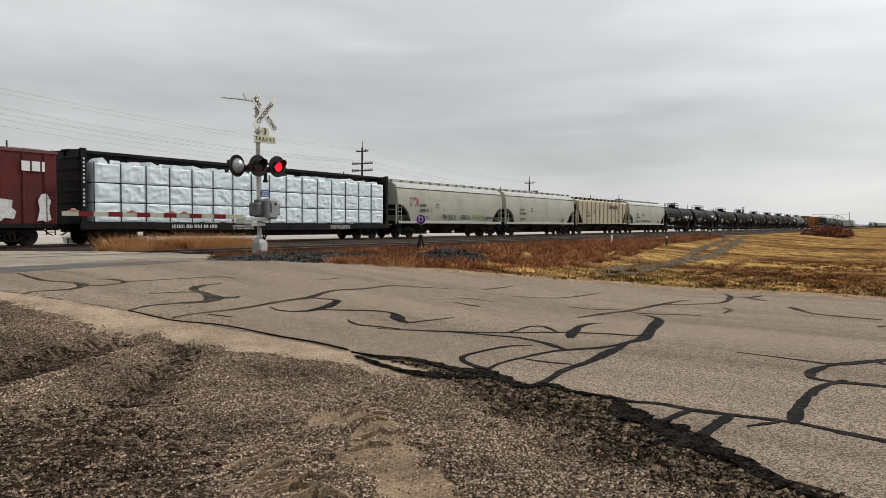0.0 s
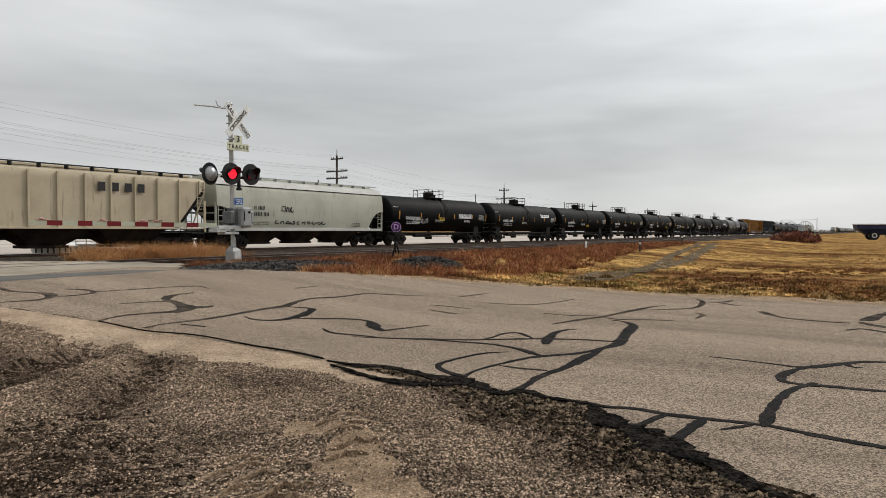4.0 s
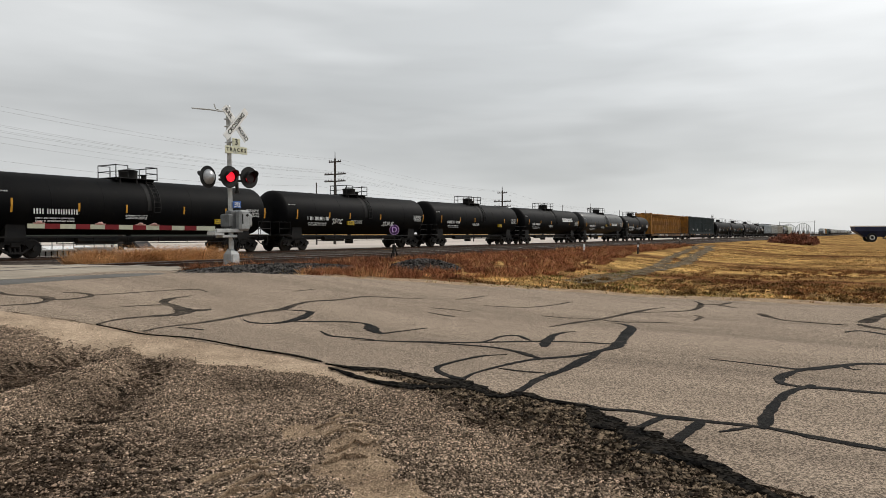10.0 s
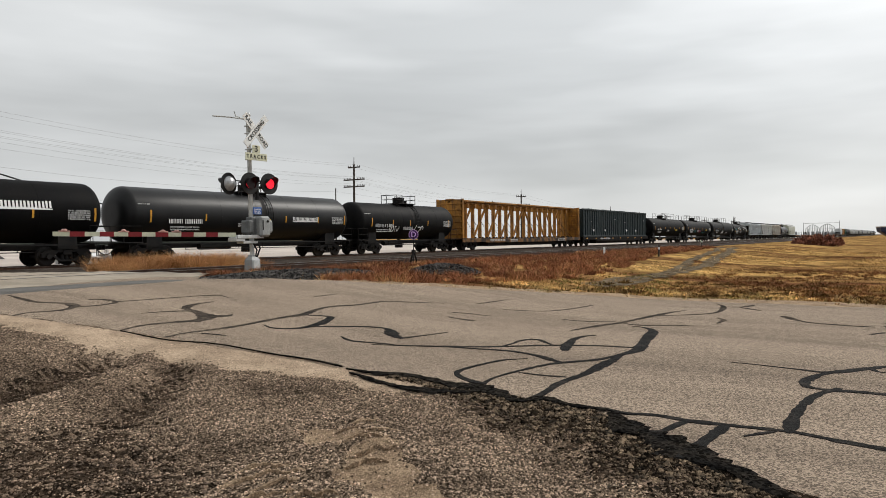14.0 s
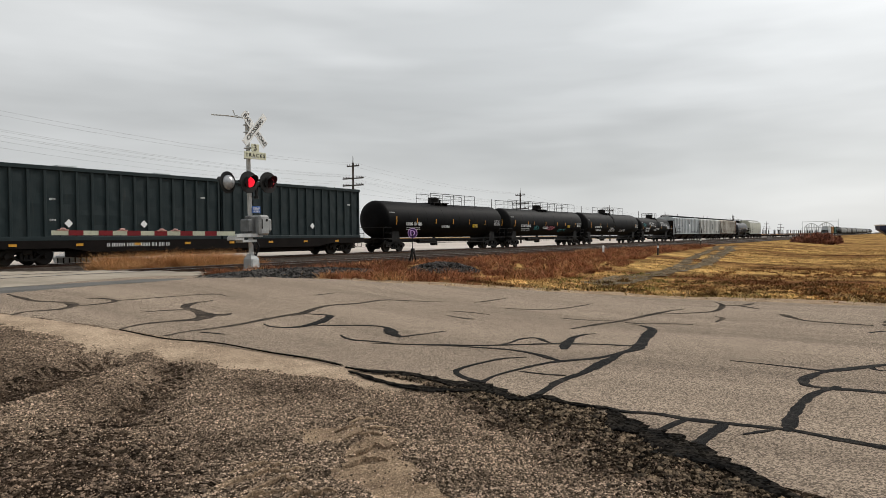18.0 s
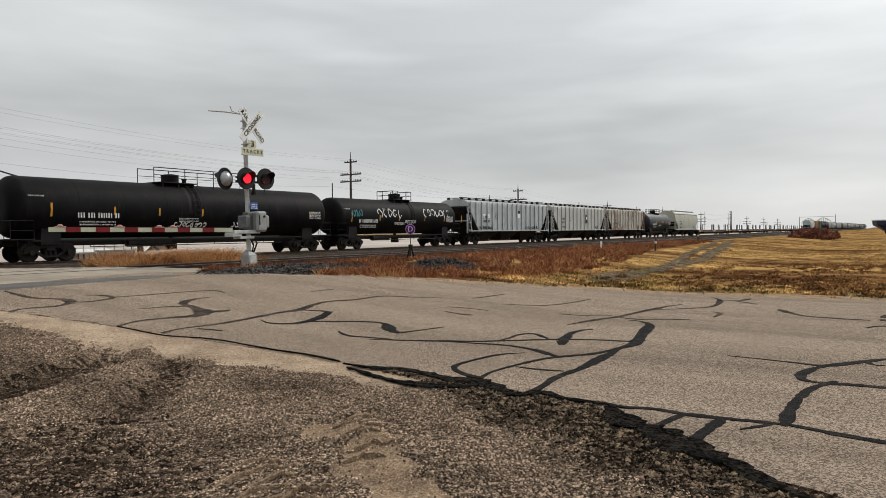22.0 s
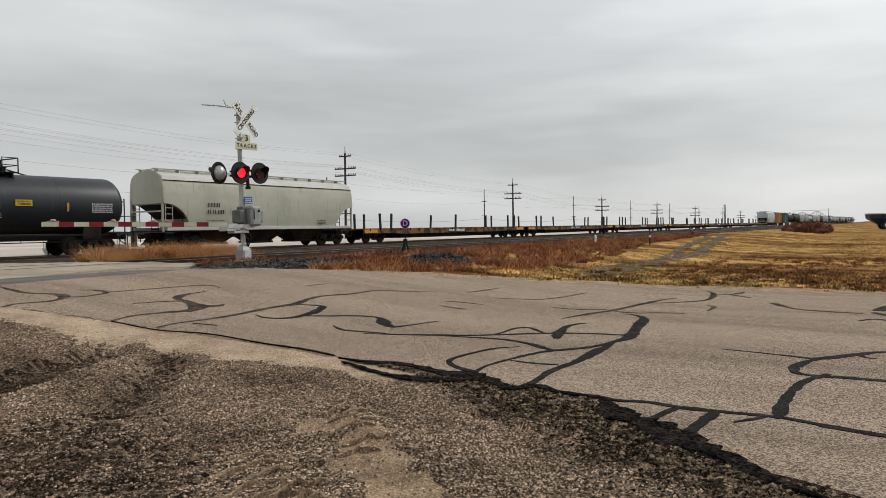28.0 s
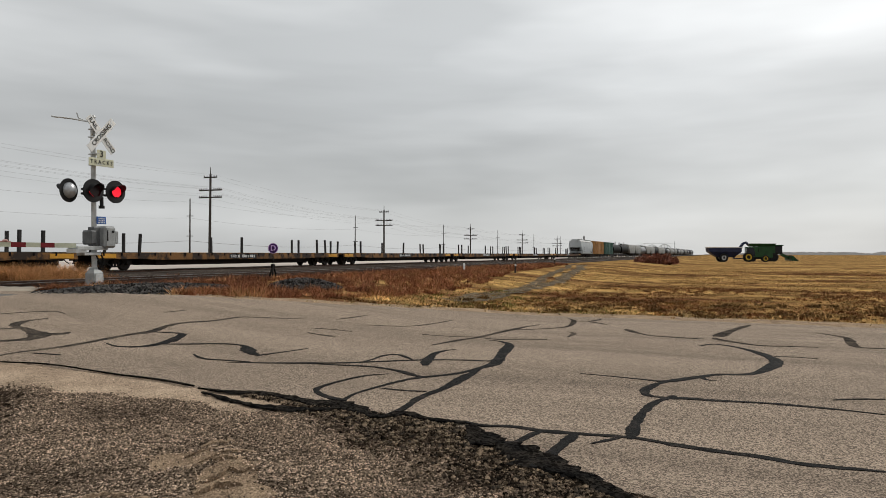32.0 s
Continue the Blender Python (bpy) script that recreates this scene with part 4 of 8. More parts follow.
sheet("crossing_apron", steps((-6, 10, 1.0), (10, 13.4, 0.1)), steps((15.9, 17.4, 0.15), (17.4, 38, 0.4)), lambda x, y: np.interp(y, [15.9, 17.2, 18.0, 20.0, 24, 33.2, 37.5, 38], [0.64, 0.69, 0.713, 0.713, 0.62, 0.455, 0.443, 0.40]) + 0.004 * wavy(x, y, 2.0, 1.0), CONCRETE,
      label="pale worn concrete crossing surface between the tracks", category="crossing", cut=lambda x, y: x < 12.3 + 0.75 * np.exp(-((y - 16.9) / 0.7) ** 2) - 0.1 * np.clip(y - 18, 0, 20) + 0.12 * np.sin(y * 5) + 0.08 * np.sin(y * 13))
ribbon("asphalt_patch", [(3.6, 14.9), (7.5, 15.0), (11.6, 14.9)], 1.5, PATCH, 0.055, "dark asphalt patch before the crossing", "patch", 0.2)


def on_rut(x, y):
    mid = np.interp(x, [a for a, b, w in TRACK_LINE], [b for a, b, w in TRACK_LINE]) + 0.12 * wavy(x, y * 0, 0.35, 2.0)
    gap = 0.5 * ease(27, 38, x)
    d = np.minimum(np.abs(y - mid - gap) * 1.5, np.abs(y - mid + gap))
    d = np.where(x < 30, d * np.interp(x, [20, 24, 30], [0.75, 0.7, 1.0]), d)
    return (d + 0.1 * wavy(x, y, 0.9, 1.0) + 0.1 * wavy(x * 0.4, y * 2, 4.1, 3.0) < 0.36) & (wavy(x, y, 0.5, 7.0) + 0.7 * wavy(x * 0.5, y * 2, 5.3, 4.0) < 0.95)


sheet("dirt_track", steps((20, 66, 0.12)), steps((6.4, 15, 0.09)), lambda x, y: gz(x, y) - 0.02 + 0.05 * wavy(x, y, 0.5, 1.0) * ease(18, 22, x) * ease(16, 12, y), RUT, label="grey broken wheel ruts of a dirt track through the grass", category="dirt track", cut=on_rut)
ribbon("road_shoulder", [(18.6, -40), (18.6, -8), (18.5, 0), (18.4, 3.3), (17.6, 6.6), (15.1, 10.2), (13.4, 12.9)], 1.2, DIRT, 0.0, "pale gritty road shoulder", "shoulder", 0.6)


# ---- tracks ----
def bed(y, half, z, x0, x1, name):
    g = Geo()
    xs = list(np.arange(x0, min(x1, 120), 1.5)) + list(np.arange(120, x1, 25)) + [x1]
    rings = []
    for x in xs:
        w = 0.06 * noise.noise(Vector((x * 0.7, y, 0)))
        rings.append([(x, y + s * (half + e), zz + w * k) for s, e, zz, k in ((-1, 1.3, z - 0.75, 0), (-1, 0.15, z - 0.03, 1), (-1, 0, z, 1), (1, 0, z, 1), (1, 0.15, z - 0.03, 1), (1, 1.3, z - 0.75, 0))])
    g.loft(rings, closed=False)
    return tagged(part(name, g, BALLAST), "grey crushed-stone track bed", "ballast", kind="structure")


def track(y, top, x0, x1, tie_to):
    t = thing("railway_track", "rusty rails on dark wooden ties", "track", kind="structure")
    tie = None
    x = x0
    while x < tie_to:
        m = pose(x, y, top - 0.18)
        if tie is None:
            g = Geo()
            g.box(-0.11, 0.11, -1.3, 1.3, -0.16, 0.0, 0.015)
            tie = part("tie", g, TIE, t, m=m)
        else:
            repeat(tie, "tie", t, m)
        x += 0.56 if tie_to < 70 else 0.62
    for s in (-1, 1):
        g = Geo()
        yy = y + s * 0.755
        prof = [(-0.07, -0.18), (0.07, -0.18), (0.07, -0.165), (0.012, -0.14), (0.012, -0.045), (0.036, -0.035), (0.036, -0.002), (-0.036, -0.002), (-0.036, -0.035), (-0.012, -0.045), (-0.012, -0.14), (-0.07, -0.165)]
        g.loft([[(xx, yy + a, top + b) for a, b in prof] for xx in (-200, x1)])
        r = part("rail", g, RAIL_RUST, t)
        h = Geo()
        h.box(-200, x1, yy - 0.03, yy + 0.03, top - 0.002, top + 0.001)
        part("rail_head", h, RAIL_TOP, r)


bed(TRACK_Y, 1.75, RAIL - 0.19, -200, 2500, "track_bed")
bed(40.3, 1.75, RAIL - 0.22, -200, 2500, "track_bed")
bed(18.95, 1.6, 0.53, 12.5, 160, "track_bed")
track(TRACK_Y, RAIL, 4, 2500, 110)
track(18.95, 0.72, 3.0, 160, 60)


# ---- grass and weeds ----
def blades(name, xy, h, w, lean, mat, label, category, seed, base=None, twig=0):
    """Upright blades or stalks, each a bent thin strip, in one mesh."""
    rng = np.random.default_rng(seed)
    n = len(xy)
    a, b = rng.uniform(0, 2 * np.pi, n), rng.uniform(0, 2 * np.pi, n)
    x, y = xy[:, 0], xy[:, 1]
    z = (gz(x, y) if base is None else base) - 0.05
    hh = h * rng.uniform(0.5, 1.15, n)
    ww = w * rng.uniform(0.6, 1.3, n)
    lx, ly = lean * hh * np.cos(b) * rng.uniform(0.2, 1, n), lean * hh * np.sin(b) * rng.uniform(0.2, 1, n)
    cx, cy = np.cos(a) * ww * 0.5, np.sin(a) * ww * 0.5
    p = np.stack([np.stack([x - cx, y - cy, z], -1), np.stack([x + cx, y + cy, z], -1),
                  np.stack([x + lx * 0.35 + cx * 0.8, y + ly * 0.35 + cy * 0.8, z + hh * 0.6], -1), np.stack([x + lx * 0.35 - cx * 0.8, y + ly * 0.35 - cy * 0.8, z + hh * 0.6], -1),
                  np.stack([x + lx, y + ly, z + hh], -1)], 1)
    i = 5 * np.arange(n)
    f = np.stack([i, i + 1, i + 2, i + 3], -1).tolist() + np.stack([i + 3, i + 2, i + 4], -1).tolist()
    me = bpy.data.meshes.new(name)
    me.from_pydata(p.reshape(-1, 3).tolist(), [], f)
    me.materials.append(mat)
    return tagged(new(name, me), label, category, kind="stuff")


def patchy(rng, n, x0, x1, y0, y1, s, level, seed, keep=None, far=1.0):
    x = x0 + (x1 - x0) * rng.uniform(0, 1, n) ** far
    y = rng.uniform(y0, y1, n)
    k = wavy(x, y, s, seed) + rng.normal(0, 0.35, n) > level
    if keep is not None:
        k &= keep(x, y)
    return np.stack([x[k], y[k]], -1)


def off_track(x, y):
    mid = np.interp(x, [a for a, b, w in TRACK_LINE], [b for a, b, w in TRACK_LINE])
    return (np.abs(y - mid - 0.55) > 0.14) & (np.abs(y - mid + 0.55) > 0.14) | (x > 64) | (x < 20.4)


def not_road(x, y):
    return (x > far_edge(y) + 0.35) & off_track(x, y)


RNG = np.random.default_rng(11)
q = patchy(RNG, 150000, 17, 80, -34, 10.5, 0.5, -0.3, 1.0, not_road, 1.8)
blades("dry_grass", q, 0.06, 0.03, 2.0, GRASS, "short dry golden grass of the field", "grass", 5)
q = patchy(RNG, 16000, 15, 40, 1.0, 9.0, 0.9, 0.2, 3.0, lambda x, y: not_road(x, y) & (x < far_edge(y) + 3 + 1.5 * np.clip(y - 3, 0, 8)))
blades("green_grass", q, 0.08, 0.035, 0.9, GREEN_GRASS, "patches of late green grass by the road", "grass", 6)
q = patchy(RNG, 9000, 12, 22, -20, 13, 1.3, 0.0, 2.0, lambda x, y: (x > far_edge(y) + 0.2) & (x < far_edge(y) + 1.6) & off_track(x, y))
blades("straw_verge", q, 0.13, 0.03, 1.0, STRAW, "pale straw grass along the road edge", "grass", 7)


def weed_zone(x, y):
    lo = np.interp(x, [13, 15, 17, 21, 27, 40, 60, 90], [12.6, 11.0, 9.9, 9.0, 9.5, 11.9, 13.5, 15.0])
    pile = ((x - 18.9) / 1.6) ** 2 + ((y - 12.4) / 1.3) ** 2 > 1
    pile &= ((x - 14.0) / 3.0) ** 2 + ((y - 14.4) / 1.5) ** 2 > 1
    return (y > lo) & (x > far_edge(y) + 0.7) & pile


def tufts(xy, each, spread, h, seed):
    """Stalks that fan out from clump centres: roots, tips' offsets and heights."""
    rng = np.random.default_rng(seed)
    n = len(xy)
    size = rng.uniform(0.3, 1.35, n)
    i = np.repeat(np.arange(n), each)
    a, r = rng.uniform(0, 2 * np.pi, len(i)), np.sqrt(rng.uniform(0, 1, len(i)))
    s_ = size[i]
    root = xy[i] + (np.stack([np.cos(a), np.sin(a)], -1) * (0.35 * spread * r * s_)[:, None])
    hh = h * s_ * (1 - 0.6 * r ** 2) * rng.uniform(0.35, 1.1, len(i))
    a2 = a + rng.normal(0, 0.9, len(i))
    tip = np.stack([np.cos(a2), np.sin(a2)], -1) * (hh * rng.uniform(0.1, 1.5, len(i)))[:, None]
    return root, tip, hh


def fans(name, xy, each, spread, h, w, mat, label, category, seed):
    root, tip, hh = tufts(xy, each, spread, h, seed)
    rng = np.random.default_rng(seed + 1)
    n = len(root)
    a = rng.uniform(0, 2 * np.pi, n)
    ww = w * rng.uniform(0.5, 1.4, n)
    cx, cy = np.cos(a) * ww * 0.5, np.sin(a) * ww * 0.5
    x, y = root[:, 0], root[:, 1]
    z = gz(x, y) - 0.04
    lx, ly = tip[:, 0], tip[:, 1]
    p = np.stack([np.stack([x - cx * 0.5, y - cy * 0.5, z], -1), np.stack([x + cx * 0.5, y + cy * 0.5, z], -1),
                  np.stack([x + lx * 0.6 + cx, y + ly * 0.6 + cy, z + hh * 0.65], -1), np.stack([x + lx * 0.6 - cx, y + ly * 0.6 - cy, z + hh * 0.65], -1),
                  np.stack([x + lx, y + ly, z + hh], -1)], 1)
    i = 5 * np.arange(n)
    f = np.stack([i, i + 1, i + 2, i + 3], -1).tolist() + np.stack([i + 3, i + 2, i + 4], -1).tolist()
    me = bpy.data.meshes.new(name)
    me.from_pydata(p.reshape(-1, 3).tolist(), [], f)
    me.materials.append(mat)
    return tagged(new(name, me), label, category, kind="stuff")


q = patchy(RNG, 2600, 13, 64, 9, 16.6, 0.8, -0.45, 5.0, weed_zone, 1.5)
fans("rust_weeds", q, 110, 0.5, 0.27, 0.0105, WEED, "clumps of dead rust-red weeds on the bank below the track", "weeds", 8)
q = patchy(RNG, 900, 13, 60, 9, 16.8, 0.8, 0.0, 7.0, weed_zone, 1.5)
fans("tan_weeds", q, 70, 0.46, 0.26, 0.013, TAN_WEED, "clumps of dry tan weeds among the rust-red ones", "weeds", 9)
q = patchy(RNG, 330, 13.0, 19.0, 20.4, 22.8, 1.3, -0.6, 2.5)
fans("tall_weeds", q, 430, 0.55, 0.6, 0.0055, TAN_WEED, "tall dry orange-tan weeds between the tracks", "weeds", 10)
q = patchy(RNG, 260, 14.8, 24, 17.4, 21.5, 1.1, 0.1, 4.5)
fans("track_weeds", q, 70, 0.36, 0.26, 0.014, WEED, "rust-red weeds growing between the rails", "weeds", 12)
q = patchy(RNG, 1500, 12, 26, -24, 9.5, 1.3, 0.1, 2.0, lambda x, y: (x > far_edge(y) + 0.2) & (x < far_edge(y) + 3.0) & off_track(x, y), 1.0)
fans("verge_tufts", q, 26, 0.22, 0.13, 0.02, STRAW, "small straw tufts along the road's verge", "grass", 13)
q = patchy(RNG, 2600, 18, 75, -36, 9.5, 0.35, 0.1, 6.0, not_road, 1.6)
fans("field_tufts", q, 22, 0.42, 0.085, 0.025, BROWN_TUFT, "red-brown tufts in the dry field", "grass", 14)


q = patchy(RNG, 3200, 16, 27, -26, 8.0, 0.9, 0.05, 8.0, lambda x, y: (x > far_edge(y) + 0.5) & (x < far_edge(y) + 7.0) & off_track(x, y), 1.3)
fans("dark_tufts", q, 30, 0.4, 0.12, 0.03, DARK_TUFT, "dark dead tufts in the verge beside the road", "grass", 15)


q = patchy(RNG, 5200, 19, 36, -32, 6.5, 0.3, -0.1, 9.0, lambda x, y: not_road(x, y) & (x > far_edge(y) + 1.5), 1.4)
fans("rust_tufts", q, 24, 0.5, 0.09, 0.03, RUST_TUFT, "rust-brown dead plants in the field near the road", "grass", 16)


def pile_stones(cx, cy, rx, ry, h):
    def place(rng, n):
        r, a = np.sqrt(rng.uniform(0, 1, n)), rng.uniform(0, 2 * np.pi, n)
        x, y = cx + rx * r * np.cos(a), cy + ry * r * np.sin(a)
        return np.stack([x, y, gz(x, y) + h * (1 - r ** 2) * rng.uniform(0.6, 1, n)], -1)
    return place


scatter("ballast_pile", 6000, pile_stones(14.0, 14.4, 3.2, 1.6, 0.16), lambda r, n: 0.025 + 0.035 * r.uniform(0, 1, n), BALLAST_STONE, "heap of dark blue-grey crushed stone at the signal's foot", "ballast", 21)
scatter("ballast_pile", 2200, pile_stones(18.9, 12.4, 1.25, 1.1, 0.26), lambda r, n: 0.025 + 0.035 * r.uniform(0, 1, n), BALLAST_STONE, "heap of grey crushed stone among the weeds", "ballast", 22)


# ---- the train: parts shared by its cars ----
# A car's own space: x along the track from its leading end, y across (the road side is negative), z from the rail.
def wheel_geo():
    g = Geo()
    g.lathe([(-0.07, 0.10), (-0.07, 0.30), (-0.09, 0.40), (-0.065, 0.455), (0.045, 0.46), (0.055, 0.49), (0.075, 0.49), (0.075, 0.40), (0.02, 0.30), (0.05, 0.10)], "y", n=22)
    return g.mesh("wheel", [WHEEL], True)


def truck_geo():
    g = Geo()
    for s in (-1, 1):
        y0, y1 = (s * 0.98 - 0.07, s * 0.98 + 0.07)
        g.prism([(-1.22, 0.42), (-1.22, 0.62), (-0.95, 0.74), (-0.5, 0.78), (0.5, 0.78), (0.95, 0.74), (1.22, 0.62), (1.22, 0.42), (1.0, 0.40), (0.62, 0.50), (0.45, 0.66), (0.42, 0.66), (-0.42, 0.66), (-0.45, 0.66), (-0.62, 0.50), (-1.0, 0.40)], y0, y1)
        g.prism([(-0.72, 0.47), (-0.36, 0.22), (0.36, 0.22), (0.72, 0.47), (0.6, 0.5), (0.3, 0.30), (-0.3, 0.30), (-0.6, 0.5)], y0, y1)
        for x in (-0.22, 0, 0.22):
            g.rod((x, s * 0.98, 0.29), (x, s * 0.98, 0.58), 0.075, 8)
        for x in (-0.89, 0.89):
            g.rod((x, s * 0.9, 0.457), (x, s * 1.14, 0.457), 0.13, 10)
    g.box(-0.22, 0.22, -1.1, 1.1, 0.52, 0.76, 0.03)
    for x in (-0.89, 0.89):
        g.rod((x, -0.9, 0.457), (x, 0.9, 0.457), 0.08, 8)
    return g.mesh("truck", [BLACK_STEEL])


WHEEL_MESH, TRUCK_MESH = wheel_geo(), truck_geo()


def far_truck_geo():
    g = Geo()
    for x in (-0.89, 0.89):
        for y in (-0.75, 0.75):
            g.lathe([(-0.06, 0.46), (0.06, 0.46)], "y", (x, y, 0.46), 12)
    for s in (-1, 1):
        g.prism([(-1.2, 0.42), (-1.2, 0.65), (-0.5, 0.78), (0.5, 0.78), (1.2, 0.65), (1.2, 0.42), (0.4, 0.25), (-0.4, 0.25)], s * 0.98 - 0.06, s * 0.98 + 0.06)
    return g.mesh("truck", [BLACK_STEEL])


FAR_TRUCK = far_truck_geo()


def trucks(car, *xs):
    for x in xs:
        t = part("truck", TRUCK_MESH, BLACK_STEEL, car, m=pose(x, 0, 0))
        for dx in (-0.89, 0.89):
            for y, r in ((-0.75, 0), (0.75, 180)):
                part("wheel", WHEEL_MESH, WHEEL, t, m=pose(dx, y, 0.46, 0, 0, r))


def couplers(car, length, z=0.86):
    for x, d in ((0, 1), (length, -1)):
        g = Geo()
        g.box(min(x, x + d * 0.75), max(x, x + d * 0.75), -0.09, 0.09, z - 0.09, z + 0.09, 0.02)
        g.box(x - 0.12, x + 0.12, -0.17, 0.17, z - 0.14, z + 0.14, 0.04)
        part("coupler", g, BLACK_STEEL, car)
        g = Geo()
        g.pipe([(x + d * 0.5, -0.35, z - 0.05), (x + d * 0.25, -0.38, z - 0.3), (x + d * 0.05, -0.36, z - 0.38)], 0.03)
        part("air_hose", g, BLACK_STEEL, car)


def bars(g, x, y, z, w, h, n=1, gap=0.3, up=0.0, seed=0, slot=0):
    """Rows of thin plain upright bars on the side at y, like unreadable stencilling."""
    rng = random.Random(seed)
    for i in range(n):
        zz = z - i * (h + gap * h)
        xx = x
        while xx < x + w:
            k = h * rng.uniform(0.18, 0.34)
            g.box(xx, min(xx + k, x + w), y - 0.004, y, zz - h, zz, slot=slot)
            xx += k + h * (0.26 if rng.random() < 0.84 else 0.7)


def scrawl(x, z, w, h, y, n, seed, r=0.03, loops=True):
    """Loose spray-paint strokes on the side of a car."""
    rng = random.Random(seed)
    g = Geo()
    yf = y if callable(y) else (lambda zz: y)
    for i in range(n):
        cx = x + w * (i + 0.5) / n
        pts = []
        a0 = rng.uniform(0, 6)
        for j in range(6):
            a = a0 + j * rng.uniform(0.7, 1.3)
            px, pz = cx + 0.5 * w / n * math.cos(a) * rng.uniform(0.5, 1.1), z + 0.5 * h * math.sin(a * (1 if loops else 0.6)) * rng.uniform(0.6, 1.0)
            pts.append((px, yf(pz), pz))
        for p, q2 in zip(pts[:-1], pts[1:]):
            d = Vector((q2[0] - p[0], 0, q2[2] - p[2]))
            if d.length < 1e-4:
                continue
            nn = Vector((-d.z, 0, d.x)).normalized() * r
            g.add([(p[0] - nn.x, p[1], p[2] - nn.z), (p[0] + nn.x, p[1], p[2] + nn.z), (q2[0] + nn.x, q2[1], q2[2] + nn.z), (q2[0] - nn.x, q2[1], q2[2] - nn.z)], [(0, 1, 2, 3)])
    return g


def ladder(car, x, y, z0, z1, w=0.42, mat=BLACK_STEEL, across=False):
    g = Geo()
    for s in (-1, 1):
        p = (x + (0 if across else s * w / 2), y + (s * w / 2 if across else 0))
        g.rod((*p, z0), (*p, z1), 0.028, 6)
    z = z0 + 0.15
    while z < z1:
        a = (x, y - w / 2, z) if across else (x - w / 2, y, z)
        b = (x, y + w / 2, z) if across else (x + w / 2, y, z)
        g.rod(a, b, 0.02, 6)
        z += 0.34
    return part("ladder", g, mat, car)


# ---- tank cars ----
def tank_car(length, name="tank_car", label="black tank car with a ladder and top platform", paint=TANK_BLACK, radius=1.5, zc=2.62, rails="pair", logo=False, placard=True, fit=0.5, band=True,
             reflect=(2.0, 5.3, 7.8, 11.4, 14.4, 17.3), writing=True, skirt=None, graffiti=None, seed=1, ends=0.52, spills=False):
    car = thing(name, label, "tank car", group="freight train")
    x0, x1 = ends, length - ends
    b = 0.62
    prof = [(x0, 0.02), (x0 + 0.03 * b, 0.35 * radius)]
    for i in range(1, 8):
        a = i / 8 * math.pi / 2
        prof.append((x0 + b * (1 - math.cos(a)), radius * (0.35 + 0.65 * math.sin(a))))
    prof.append((x0 + b, radius))
    k = max(2, int((x1 - x0) / 2.6))
    ring = []
    for i in range(1, k):
        u = x0 + b + (x1 - x0 - 2 * b) * i / k
        ring += [(u - 0.025, radius), (u - 0.02, radius + 0.006), (u + 0.02, radius + 0.006), (u + 0.025, radius)]
    back = [(x0 + x1 - u, r) for u, r in reversed(prof)]
    g = Geo()
    g.lathe(prof + ring + back, "x", (0, 0, zc), 48)
    part("tank_shell", g, paint, car, smooth=True)
    if skirt:
        g = Geo()
        rings = []
        for u in (x0 + b, x1 - b):
            rings.append([(u, (radius + 0.006) * math.sin(a), zc - (radius + 0.006) * math.cos(a)) for a in np.linspace(-1.25, 1.25, 20)])
        g.loft(rings, closed=False)
        part("lower_shell", g, skirt, car, "black-painted lower half of the tank", smooth=True)
    xm = x0 + (x1 - x0) * fit
    # platform with its guard rails, and the covered fittings
    g = Geo()
    top = zc + radius
    g.box(xm - 1.25, xm + 1.25, -0.85, 0.85, top + 0.02, top + 0.07, 0.01)
    for dx in (-1.0, 0, 1.0):
        g.box(xm + dx - 0.04, xm + dx + 0.04, -0.8, 0.8, top - 0.28, top + 0.03)
    part("platform", g, BLACK_STEEL, car)
    g = Geo()
    g.lathe([(0, 0.48), (0.42, 0.48), (0.45, 0.5), (0.5, 0.5), (0.56, 0.2)], "z", (xm, 0, top + 0.03), 20)
    part("fittings_housing", g, BLACK_STEEL, car, smooth=True)
    g = Geo()
    g.rod((xm + 0.95, 0, top), (xm + 0.95, 0, top + 0.3), 0.12, 10)
    g.rod((xm + 0.95, 0, top + 0.3), (xm + 0.95, 0, top + 0.36), 0.17, 10)
    part("relief_valve", g, BLACK_STEEL, car)
    if rails == "pair":
        for a, c in ((xm - 1.25, xm - 0.55), (xm + 0.55, xm + 1.25)):
            g = Geo()
            for s in (-1, 1):
                g.pipe([(a, s * 0.8, top - 0.1), (a, s * 0.8, top + 0.72), (c, s * 0.8, top + 0.72), (c, s * 0.8, top)], 0.03)
                g.rod((a, s * 0.8, top + 0.38), (c, s * 0.8, top + 0.38), 0.02)
            e = a if a < xm - 1 else c
            g.rod((e, -0.8, top + 0.72), (e, 0.8, top + 0.72), 0.03)
            g.rod((e, -0.8, top + 0.38), (e, 0.8, top + 0.38), 0.02)
            part("guard_rail", g, BLACK_STEEL, car)
    else:
        g = Geo()
        a, c = (x0 + 1.2, x1 - 1.2) if rails == "long" else (xm - 2.4, xm + 2.4) if rails == "mid" else rails
        n = max(4, int((c - a) / 1.9))
        for s in (-1, 1):
            for i in range(n + 1):
                u = a + (c - a) * i / n
                g.rod((u, s * 0.75, top - 0.2), (u, s * 0.75, top + 0.85), 0.024)
            g.rod((a, s * 0.75, top + 0.85), (c, s * 0.75, top + 0.85), 0.024)
            g.rod((a, s * 0.75, top + 0.45), (c, s * 0.75, top + 0.45), 0.016)
        part("guard_rail", g, BLACK_STEEL, car)
